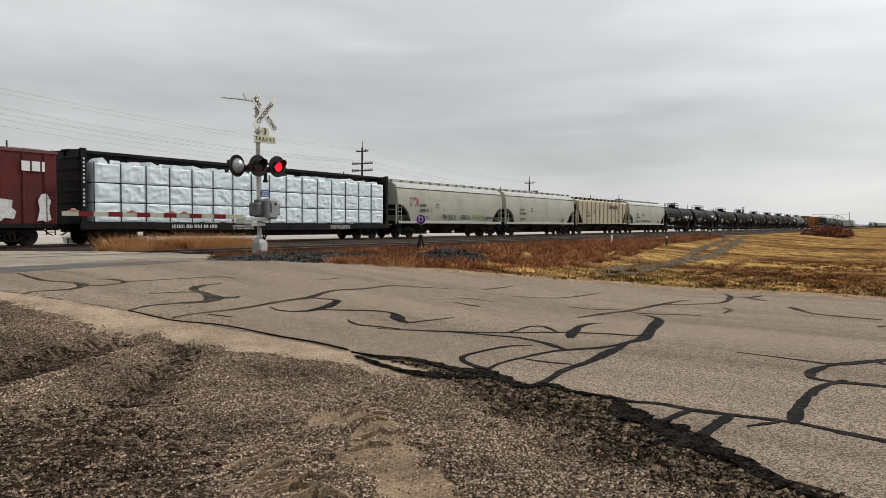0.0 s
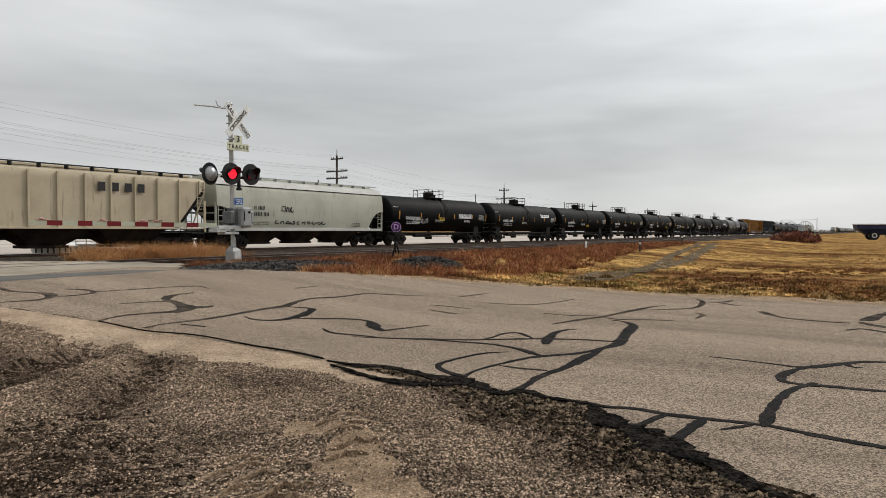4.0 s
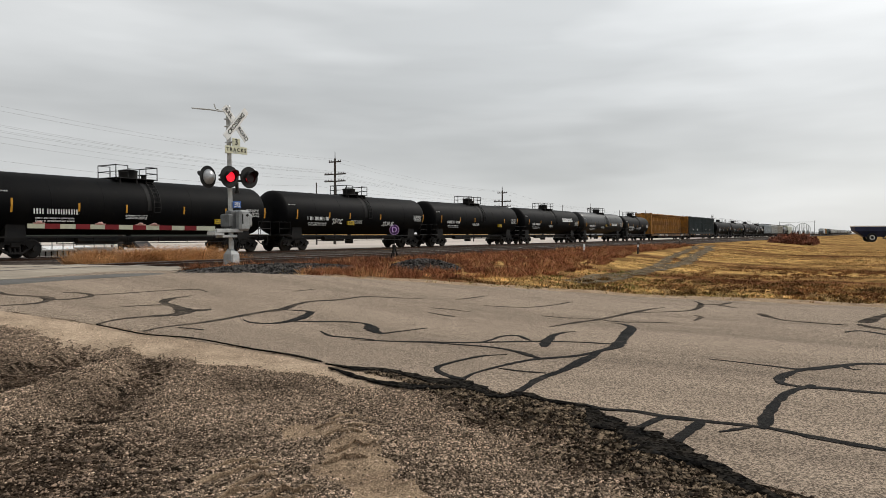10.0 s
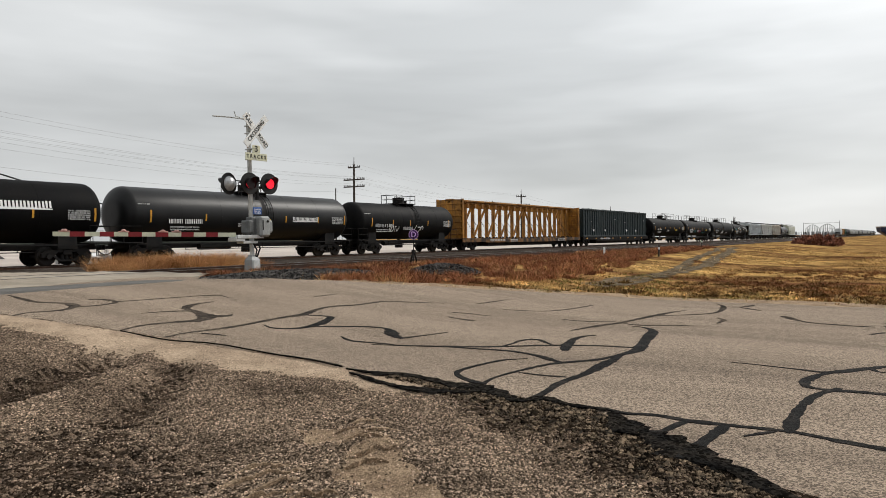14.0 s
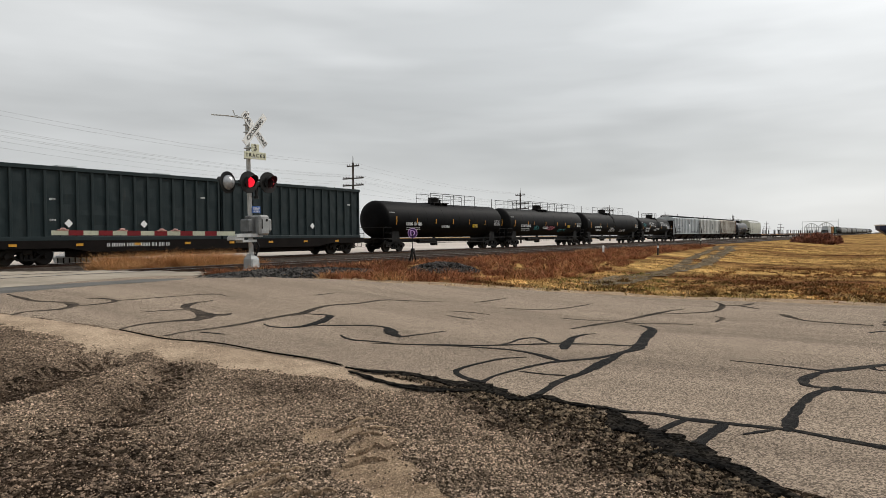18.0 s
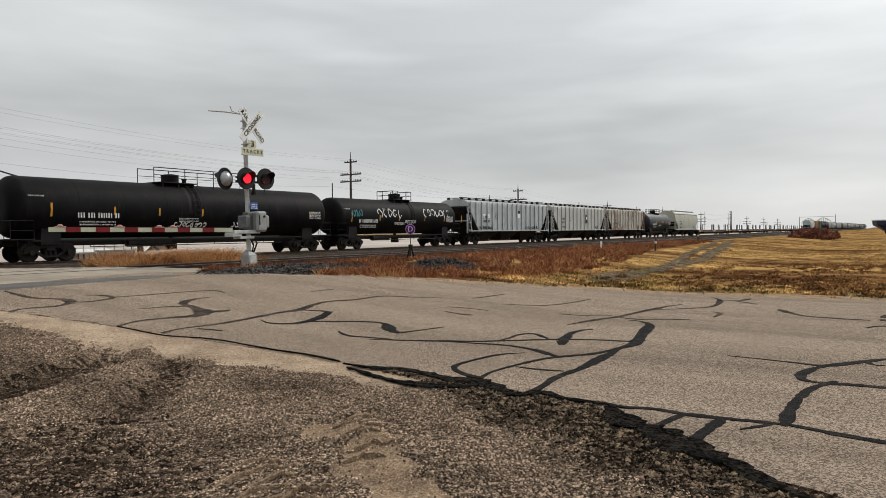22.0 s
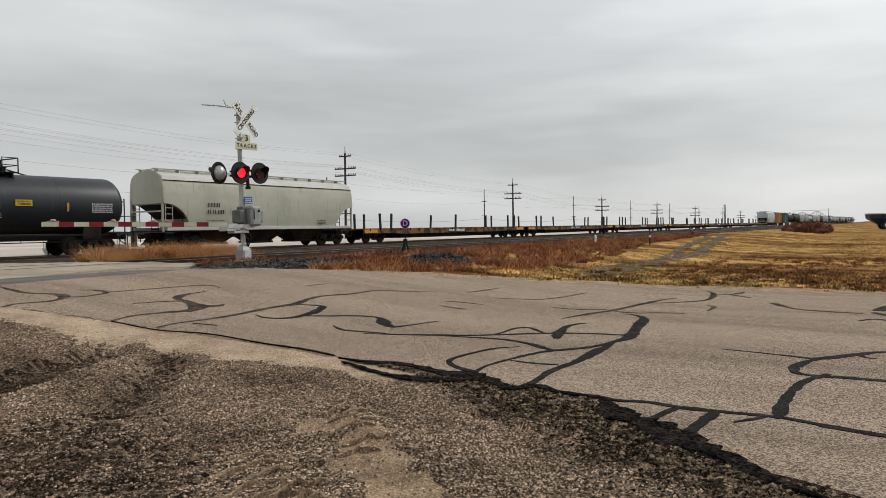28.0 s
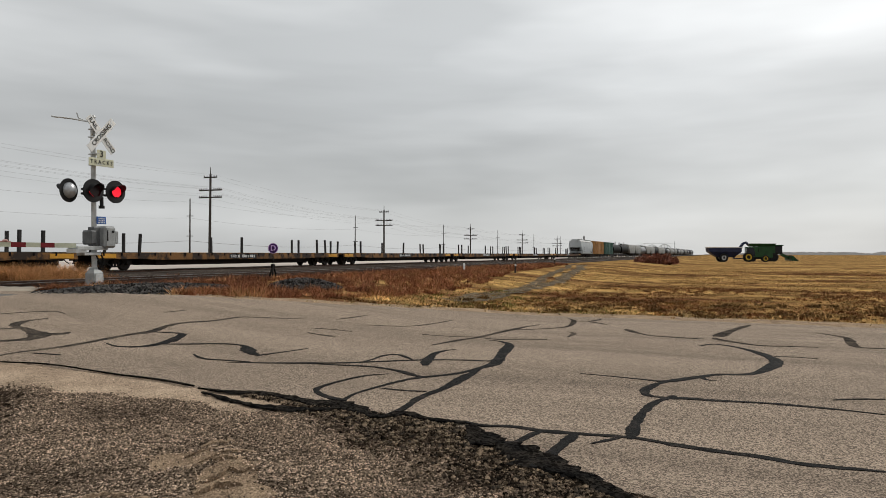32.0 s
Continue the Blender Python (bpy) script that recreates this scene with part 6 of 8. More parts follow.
                g.f.extend((rim[k], base + k, base + (k + 1) % m_, rim[(k + 1) % m_]) for k in range(m_))
                g.f.append(tuple(range(base, base + m_)))
                g.mi.extend([0] * (m_ + 1))
                part("lumber_package", g, WRAP, car, "white plastic-wrapped lumber package", smooth=True)
                g = Geo()
                g.box(a, b, 0.2, 1.42, z0 + 0.02, z0 + 0.955, 0.02)
                part("lumber_package", g, WRAP, car, "white plastic-wrapped lumber package")
            g = Geo()
            u = x + i * w + w * 0.5
            g.box(u - w * 0.5 - 0.02, u - w * 0.5 + 0.02, -1.47, -1.44, 1.0, 4.1)
            part("tie_down_strap", g, STRAP, car)
            g = Geo()
            lo, hi = rng.uniform(0.0, 0.3), rng.uniform(0.7, 1.25)
            g.prism([(a + lo, 4.08), (a + hi, 4.08), (a + hi - 0.05, 4.08 + rng.uniform(0.06, 0.2)), (a + (lo + hi) / 2, 4.08 + rng.uniform(0.08, 0.28)), (a + lo + 0.04, 4.08 + rng.uniform(0.08, 0.25))], -1.38, -0.45)
            part("wrap_flap", g, WRAP, car, "loose white flap of plastic wrap")
        for j in range(1, 3):
            g = Geo()
            g.box(1.2, length - 1.2, -1.40, -0.3, 1.14 + j * 0.985 - 0.03, 1.14 + j * 0.985 + 0.03)
            part("dunnage", g, STRAP, car)
    return car


def boxcar(length, paint, label, lod=False, doors=1):
    car = thing("boxcar", label, "boxcar", group="freight train")
    g = Geo()
    g.box(0.4, length - 0.4, -1.5, 1.5, 1.02, 4.35, 0.03)
    part("body", g, paint, car)
    g = Geo()
    g.loft([[(0.35, -1.54, 4.3), (0.35, -1.5, 4.42), (0.35, 0, 4.62), (0.35, 1.5, 4.42), (0.35, 1.54, 4.3)], [(length - 0.35, -1.54, 4.3), (length - 0.35, -1.5, 4.42), (length - 0.35, 0, 4.62), (length - 0.35, 1.5, 4.42), (length - 0.35, 1.54, 4.3)]])
    part("roof", g, paint, car)
    rib = None
    for u in np.arange(0.9, length - 0.5, 0.95):
        if abs(u - length / 2) < 1.6:
            continue
        for s in (-1, 1):
            m = pose(u, s * 1.5, 0, 0, 0, 0 if s < 0 else 180)
            if rib is None:
                g = Geo()
                g.box(-0.05, 0.05, -0.05, 0.01, 1.1, 4.25, 0.015)
                rib = part("side_rib", g, paint, car, m=m)
            else:
                repeat(rib, "side_rib", car, m)
    for s in (-1, 1):
        g = Geo()
        g.box(length / 2 - 1.5, length / 2 + 1.5, s * 1.55 - 0.04, s * 1.55 + 0.04, 1.1, 4.2, 0.01)
        for z in np.arange(1.4, 4.1, 0.5):
            g.box(length / 2 - 1.45, length / 2 + 1.45, s * 1.59 - 0.03, s * 1.59 + 0.03, z, z + 0.08)
        part("sliding_door", g, paint, car)
    for a, d in ((0.4, 1), (length - 0.4, -1)):
        g = Geo()
        for z in np.arange(1.4, 4.2, 0.4):
            g.box(a - 0.05, a + 0.05, -1.4, 1.4, z, z + 0.14, 0.03)
        part("end_panel", g, paint, car)
        ladder(car, a + d * 0.3, -1.56, 1.05, 2.9, 0.4, paint)
        ladder(car, a + d * 0.3, -1.5, 0.5, 1.0, 0.4, BLACK_STEEL)
    g = Geo()
    g.box(0.4, length - 0.4, -0.35, 0.35, 0.7, 1.02, 0.02)
    g.box(0.6, length - 0.6, -1.5, -1.42, 0.85, 1.04)
    part("center_sill", g, BLACK_STEEL, car)
    trucks(car, 2.3, length - 2.3)
    couplers(car, length)
    return car


def red_boxcar(length):
    car = boxcar(length, BOX_RED, "oxide-red boxcar with white lettering shapes and paper posters")
    g = Geo()
    for i, w in enumerate((0.42, 0.42, 0.14)):
        g.box(length - 2.0 + i * 0.45, length - 2.0 + i * 0.45 + w * 0.88, -1.575, -1.565, 3.45, 3.9)
    part("owner_mark", g, WHITE_PAINT, car, "white block letter shapes")
    g = Geo()
    a = length - 3.5
    g.prism([(a, 1.12), (a + 0.5, 1.08), (a + 0.75, 1.3), (a + 1.15, 1.26), (a + 1.25, 1.6), (a + 1.05, 1.75), (a + 1.1, 2.1), (a + 0.6, 2.15), (a + 0.1, 2.05)], -1.574, -1.562)
    part("poster", g, FADED_WHITE, car, "faded white poster shape")
    g = Geo()
    g.prism([(length - 1.35, 1.15), (length - 1.1, 1.2), (length - 0.95, 1.12), (length - 0.7, 1.2), (length - 0.8, 1.7), (length - 0.72, 2.1), (length - 0.9, 2.45), (length - 1.15, 2.4), (length - 1.3, 2.1), (length - 1.22, 1.7)], -1.574, -1.562)
    part("poster", g, FADED_WHITE, car, "faded white poster shape")
    return car


def container_car(length):
    car = deck_car("container_flatcar", "dark flatcar carrying two slate-green ribbed containers", "flatcar", length, 1.15, FLAT_DARK, 0.55)
    half = (length - 1.7) / 2
    for i in range(2):
        a = 0.8 + i * (half + 0.12)
        b = a + half
        g = Geo()
        g.box(a, b, -1.27, 1.27, 1.16, 4.67, 0.03)
        nx, nz = 110, 14
        for s in (-1, 1):
            pts = [(a + (b - a) * kx / nx, s * (1.295 + 0.03 * noise.noise(Vector((kx * 0.26, kz * 0.5, 3 * s + i)))), 1.2 + 3.44 * kz / nz) for kz in range(nz + 1) for kx in range(nx + 1)]
            g.add(pts, [(k + r * (nx + 1), k + 1 + r * (nx + 1), k + 1 + (r + 1) * (nx + 1), k + (r + 1) * (nx + 1)) for r in range(nz) for k in range(nx)])
        box_ = part("container", g, CONTAINER, car, "slate-green ribbed steel container")
        rib = None
        n = 17
        for j in range(n):
            u = a + 0.12 + (half - 0.24) * j / (n - 1)
            for s in (-1, 1):
                m = pose(u, s * 1.3, 0, 0, 0, 0 if s < 0 else 180)
                if rib is None:
                    g = Geo()
                    g.box(-0.07, 0.07, -0.07, 0.01, 1.32, 4.54, 0.02)
                    rib = part("rib", g, CONTAINER, box_, m=m)
                else:
                    repeat(rib, "rib", box_, m)
        g = Geo()
        for s in (-1, 1):
            g.box(a, b, s * 1.34 - 0.06, s * 1.34 + 0.06, 4.52, 4.72, 0.02)
            g.box(a, b, s * 1.34 - 0.06, s * 1.34 + 0.06, 1.16, 1.36, 0.02)
        part("rail_frame", g, CONTAINER, box_)
        g = Geo()
        for u in (a + half * 0.3, a + half * 0.72):
            g.box(u - 0.5, u + 0.5, -0.9, 0.9, 4.66, 4.84, 0.03)
        part("roof_hatch", g, HOPPER_WHITE, box_, "pale hatch lids on the roof")
        g = Geo()
        for u, z in ((a + half * 0.22, 3.2), (a + half * 0.22, 2.2), (b - half * 0.1, 3.6)):
            bars(g, u - 0.15, -1.378, z, 0.3, 0.1, 1, 0.4, seed=i + 3)
        tagged(part("stencilling", g, FADED_WHITE, box_), kind="stuff")
        for u in (a + half * 0.28, a + half * 0.6):
            g = Geo()
            g.prism([(u, 1.79), (u + 0.21, 2.0), (u, 2.21), (u - 0.21, 2.0)], -1.384, -1.376)
            part("placard", g, WHITE_PAINT, box_, "white diamond placard")
    g = Geo()
    bars(g, 6.2, -1.51, 1.02, 3.6, 0.18, seed=9)
    tagged(part("stencilling", g, FADED_WHITE, car), kind="stuff")
    for a in np.arange(1.5, length - 1, 3.1):
        g = Geo()
        g.box(a, a + 0.35, -1.52, -1.5, 0.9, 1.02)
        part("reflector", g, YELLOW_REFLECT, car, "amber reflective strip")
    return car


def stake_flat(length, seed):
    car = deck_car("stake_flatcar", "worn yellow-brown flatcar with upright dark stakes", "flatcar", length, 1.08, FLAT_BROWN, 0.42)
    rng = random.Random(seed)
    g = Geo()
    g.box(-0.085, 0.085, -0.07, 0.07, 0.0, 1.24, 0.015)
    stake = None
    for u in (2.75, 3.95, 13.8, length - 3.8, length - 2.6):
        for s in (-1, 1):
            m = pose(u + rng.uniform(-0.12, 0.12), s * 1.36, 1.04, rng.uniform(-2, 2), rng.uniform(-6, 4), 0)
            stake = repeat(stake, "stake", car, m) if stake else part("stake", g, STAKE, car, m=m)
    for u in (0.6, length - 2.2):
        g = Geo()
        g.box(u, u + 1.5, -1.512, -1.5, 0.78, 1.04)
        part("paint_patch", g, YELLOW_REFLECT, car, "cleaner yellow paint patch")
    g = Geo()
    g.box(-0.05, 0.05, -0.03, 0.0, 0.92, 1.12)
    pocket = None
    for u in np.arange(1.2, length - 1, 1.32):
        m = pose(u, -1.5, 0)
        pocket = repeat(pocket, "stake_pocket", car, m) if pocket else part("stake_pocket", g, FLAT_DARK, car, m=m)
    g = Geo()
    g.box(4.6, length - 4.6, -1.0, 1.0, 0.42, 0.9, 0.03)
    part("fish_belly_sill", g, FLAT_DARK, car, "deep dark sill under the deck")
    g = Geo()
    g.box(12.3, 15.4, -1.508, -1.5, 0.72, 1.02)
    panel = part("number_panel", g, DARK_MARK, car, "black panel with white marks")
    g = Geo()
    bars(g, 12.45, -1.51, 0.97, 1.0, 0.2, seed=seed)
    bars(g, 13.75, -1.51, 0.97, 1.5, 0.2, seed=seed + 1)
    tagged(part("stencilling", g, WHITE_PAINT, panel), kind="stuff")
    return car


def far_car(kind, length, paint, label):
    """Cars at the far end of the train, seen from a few hundred metres."""
    car = thing({"tank": "tank_car", "hopper": "covered_hopper", "box": "boxcar"}[kind], label, {"tank": "tank car", "hopper": "hopper car", "box": "boxcar"}[kind], group="freight train")
    g = Geo()
    if kind == "tank":
        g.lathe([(0.6, 0.2), (0.75, 0.9), (1.2, 1.48), (length - 1.2, 1.48), (length - 0.75, 0.9), (length - 0.6, 0.2)], "x", (0, 0, 2.6), 20)
        part("tank_shell", g, paint, car, smooth=True)
        g = Geo()
        g.box(length / 2 - 1.2, length / 2 + 1.2, -0.8, 0.8, 4.1, 4.16)
        g.rod((length / 2, 0, 4.1), (length / 2, 0, 4.6), 0.45, 12)
        for s in (-1, 1):
            for u in (-1.2, -0.5, 0.5, 1.2):
                g.rod((length / 2 + u, s * 0.75, 4.1), (length / 2 + u, s * 0.75, 4.95), 0.03)
            g.rod((length / 2 - 1.2, s * 0.75, 4.95), (length / 2 + 1.2, s * 0.75, 4.95), 0.03)
        part("platform", g, BLACK_STEEL, car)
    elif kind == "hopper":
        prof = [(1.47, 1.32), (1.56, 2.2), (1.55, 3.3), (1.3, 4.2), (0.85, 4.43), (0.45, 4.5)]
        part("body", hopper_body(length, prof, lambda d: 1.32 + 1.5 * (1 - min(max((d - 0.4) / 1.8, 0), 1))), paint, car, smooth=True)
        for i in range(3):
            w = (length - 5.4) / 3
            a = 2.7 + w * i
            g = Geo()
            g.loft([[(a, -1.3, 1.32), (a + w, -1.3, 1.32), (a + w, 1.3, 1.32), (a, 1.3, 1.32)], [(a + w * 0.3, -0.5, 0.35), (a + w * 0.7, -0.5, 0.35), (a + w * 0.7, 0.5, 0.35), (a + w * 0.3, 0.5, 0.35)]])
            part("outlet_bay", g, HOPPER_UNDER, car)
    else:
        g.box(0.4, length - 0.4, -1.5, 1.5, 1.02, 4.5, 0.05)
        part("body", g, paint, car)
        g = Geo()
        for u in np.arange(0.9, length - 0.5, 1.2):
            g.box(u - 0.06, u + 0.06, -1.56, -1.49, 1.1, 4.4)
        part("side_ribs", g, paint, car)
        g = Geo()
        g.box(length / 2 - 1.5, length / 2 + 1.5, -1.58, -1.5, 1.1, 4.3)
        part("sliding_door", g, paint, car)
    g = Geo()
    g.box(0, length, -0.3, 0.3, 0.75, 1.05)
    part("center_sill", g, BLACK_STEEL, car)
    for u in (2.3, length - 2.3):
        part("truck", FAR_TRUCK, BLACK_STEEL, car, m=pose(u, 0, 0))
    return car


# ---- the train, car by car ----
TRAIN = []


def couple(car, x0):
    TRAIN.append((car, x0))
    return car


couple(red_boxcar(18.0), -0.1)
couple(centerbeam(25.0, True), 18.2)
EFN = "light grey smooth-sided covered hopper with dark bays"
couple(hopper(17.4, label="light grey smooth-sided covered hopper with graffiti along its sill", seed=11, graffiti=[(2.0, 2.9, 1.2, 0.9, 4, PINK, 1), (6.6, 1.72, 2.2, 0.55, 6, DARK_MARK, 2), (9.4, 1.72, 1.6, 0.5, 5, DARK_MARK, 3), (11.4, 1.75, 1.9, 0.5, 6, LIME, 4), (13.8, 1.7, 1.6, 0.3, 6, DARK_MARK, 5)]), 43.3)
couple(hopper(17.3, label=EFN, seed=12), 60.75)
couple(hopper(18.3, label="beige rib-sided covered hopper with large dark letter shapes", paint=HOPPER_BEIGE, ribs=13, round_cut=False, owner="blocks", seed=13), 78.1)
couple(hopper(17.2, label=EFN, seed=14, graffiti=[(6.0, 2.6, 0.8, 0.5, 3, DARK_MARK, 7), (5, 1.7, 5, 0.25, 10, DARK_MARK, 8)]), 96.4)
RICH = "black tank car with a white owner mark and yellow panel"
PLAIN = "black tank car with white stencilling and amber strips"
couple(tank_car(17.8, label=RICH, logo=(11.5, 13.9, 2.76, 2.34), placard=(8.2, 2.09), fit=0.48, seed=21, reflect=(8.05, 10.7, 14.05, 16.8, 2.0, 5.2), graffiti=[(4.0, 2.0, 2.4, 0.5, 6, FADED_WHITE, 3), (12.6, 2.08, 1.2, 0.24, 5, FADED_WHITE, 8)]), 113.6)
couple(tank_car(17.7, label="black tank car with a white owner mark", logo=(12.3, 14.7, 3.09, 2.7), placard=False, fit=0.46, seed=22, reflect=(2.0, 4.95, 7.6, 10.65, 13.35, 16.6), paint=TANK_WORN), 131.4)
couple(tank_car(18.25, label="black tank car with dried spills below its hatch", fit=0.5, seed=23, placard=(9.45, 1.72), spills=True, reflect=(2.0, 4.75, 7.75, 10.7, 13.75, 16.9)), 149.15)
couple(tank_car(18.1, label=PLAIN, fit=0.5, seed=24, placard=(12.0, 2.25), reflect=(1.5, 4.65, 7.8, 10.8, 13.8, 16.9)), 167.4)
couple(tank_car(18.5, label=PLAIN, fit=0.48, seed=29, placard=(13.6, 1.75), reflect=(2.0, 5.2, 7.8, 11.4, 14.4, 17.6)), 185.55)
couple(tank_car(18.55, label="black tank car with two white scrawls", fit=0.5, seed=25, placard=(7.3, 1.82), reflect=(2.0, 5.3, 7.6, 11.4, 17.5), graffiti=[(5.6, 2.05, 1.25, 0.5, 4, FADED_WHITE, 6), (11.7, 1.95, 1.6, 0.4, 6, FADED_WHITE, 5)]), 204.15)
couple(tank_car(18.55, label=PLAIN, fit=0.5, seed=30, placard=(13.1, 1.85), reflect=(2.0, 5.3, 8.15, 14.5, 17.6)), 222.7)
couple(tank_car(18.45, label=RICH, logo=(11.9, 15.2, 3.1, 2.66), fit=0.5, seed=26, placard=False, reflect=(2.1, 5.3, 8.4, 14.3, 17.3)), 241.25)
couple(tank_car(18.6, label="glossy black tank car with a white owner mark", paint=TANK_GLOSS, logo=(12.3, 14.65, 2.66, 2.32), placard=(9.6, 2.2), fit=0.52, seed=27, reflect=(1.9, 5.45, 11.7, 14.7, 17.4)), 259.75)
couple(tank_car(14.3, label="older worn black tank car with scrawled graffiti", paint=TANK_WORN, fit=0.5, seed=28, placard=False, zc=2.55, radius=1.42, reflect=(2.0, 4.6, 6.9, 9.4, 12.6), graffiti=[(4.2, 1.95, 1.3, 0.5, 4, FADED_WHITE, 12), (7.6, 1.95, 1.2, 0.6, 3, FADED_WHITE, 13)]), 278.4)
couple(centerbeam(28.3, False), 292.8)
couple(container_car(26.9), 321.2)
couple(tank_car(20.3, label="long black tank car with a short guard rail", rails=(7.8, 15.3), fit=0.46, seed=31, radius=1.48, placard=(13.75, 2.02), band=False, reflect=(2.0, 4.8, 7.6, 10.35, 13.15, 16.0, 19.4)), 349.7)
couple(tank_car(20.8, label="long worn black tank car with a full-length guard rail and graffiti", paint=TANK_WORN, rails="long", fit=0.48, seed=32, radius=1.45, band=False, placard=(15.4, 2.12), reflect=(2.0, 5.0, 6.4, 9.4, 12.5, 14.8, 17.7), graffiti=[(9.6, 2.0, 2.4, 0.5, 5, PINK, 15), (6.6, 2.05, 1.2, 0.5, 4, TEAL, 16), (13.0, 1.8, 2.2, 0.35, 6, TEAL, 17)]), 370.0)
couple(tank_car(22.0, label="long worn black tank car with scrawled graffiti", paint=TANK_WORN, rails=(8.2, 16.2), fit=0.44, seed=33, radius=1.5, placard=False, reflect=(2.2, 5.4, 8.0, 10.8, 19.6), graffiti=[(9.0, 1.8, 2.2, 0.35, 8, FADED_WHITE, 18), (13.0, 1.8, 2.4, 0.35, 8, FADED_WHITE, 19)]), 390.8)
couple(tank_car(17.2, label="black tank car covered in white scrawled graffiti", paint=TANK_WORN, fit=0.52, seed=34, radius=1.36, zc=2.5, placard=False, graffiti=[(5.0, 2.75, 3.2, 0.95, 5, WHITE_PAINT, 20), (11.2, 2.85, 4.2, 0.75, 7, WHITE_PAINT, 21), (1.9, 2.7, 1.3, 0.6, 5, TEAL, 22), (8.6, 2.1, 1.6, 0.3, 6, FADED_WHITE, 23)]), 412.9)
couple(hopper(18.5, label="blue-white rib-sided covered hopper with a badge", paint=HOPPER_WHITE, ribs=17, round_cut=False, owner="shield", seed=41, bays=3, graffiti=[(2.4, 1.6, 2.6, 0.3, 8, DARK_MARK, 24), (12, 1.6, 3.0, 0.35, 9, DARK_MARK, 25)]), 430.7)
couple(hopper(18.2, label="pale cream rib-sided covered hopper with a dark badge", paint=HOPPER_PALE, ribs=15, round_cut=False, owner="blue", seed=42), 449.25)
couple(hopper(17.3, label="tan covered hopper heavily streaked with rust", paint=HOPPER_RUST, ribs=14, round_cut=False, seed=43), 467.3)
couple(tank_car(13.9, label="short slate-grey tank car with a yellow panel", paint=TANK_BLUE, fit=0.5, seed=44, radius=1.42, zc=2.5, reflect=(0.3, 0.5, 0.75), band=False), 486.3)
couple(hopper(16.7, label=EFN, seed=45), 501.3)
for i in range(7):
    couple(stake_flat(28.1, 51 + i), 518.5 + 28.2 * i)
x = 518.5 + 28.2 * 7
far = [hopper(16.0, label="white covered hopper with dark ends far along the train", paint=HOPPER_WHITE, seed=61), far_car("hopper", 18.0, FAR_HOPPER, "dull covered hopper far along the train"),
       far_car("box", 17.5, BEAM_YELLOW, "rusty yellow boxcar far along the train"), far_car("box", 16.5, BOX_GREEN, "green boxcar far along the train"),
       far_car("tank", 18.0, TANK_GREY, "grey tank car far along the train"), far_car("tank", 18.0, TANK_BLACK, "black tank car far along the train")]
for i, step in ((0, 16.1), (2, 17.6), (3, 16.6)):
    couple(far[i], x)
    x += step
used = {0, 2, 3}
for i in (5, 5, 1, 1, 4, 1, 1, 5, 1, 1, 5, 4, 1, 4, 1, 5, 4, 1, 4, 5, 1, 5, 4, 5, 5, 4, 5):
    if i in used:
        c = copy_thing(far[i], pose(0, 0, 0))
    else:
        c = far[i]
        used.add(i)
    couple(c, x)
    x += 18.0




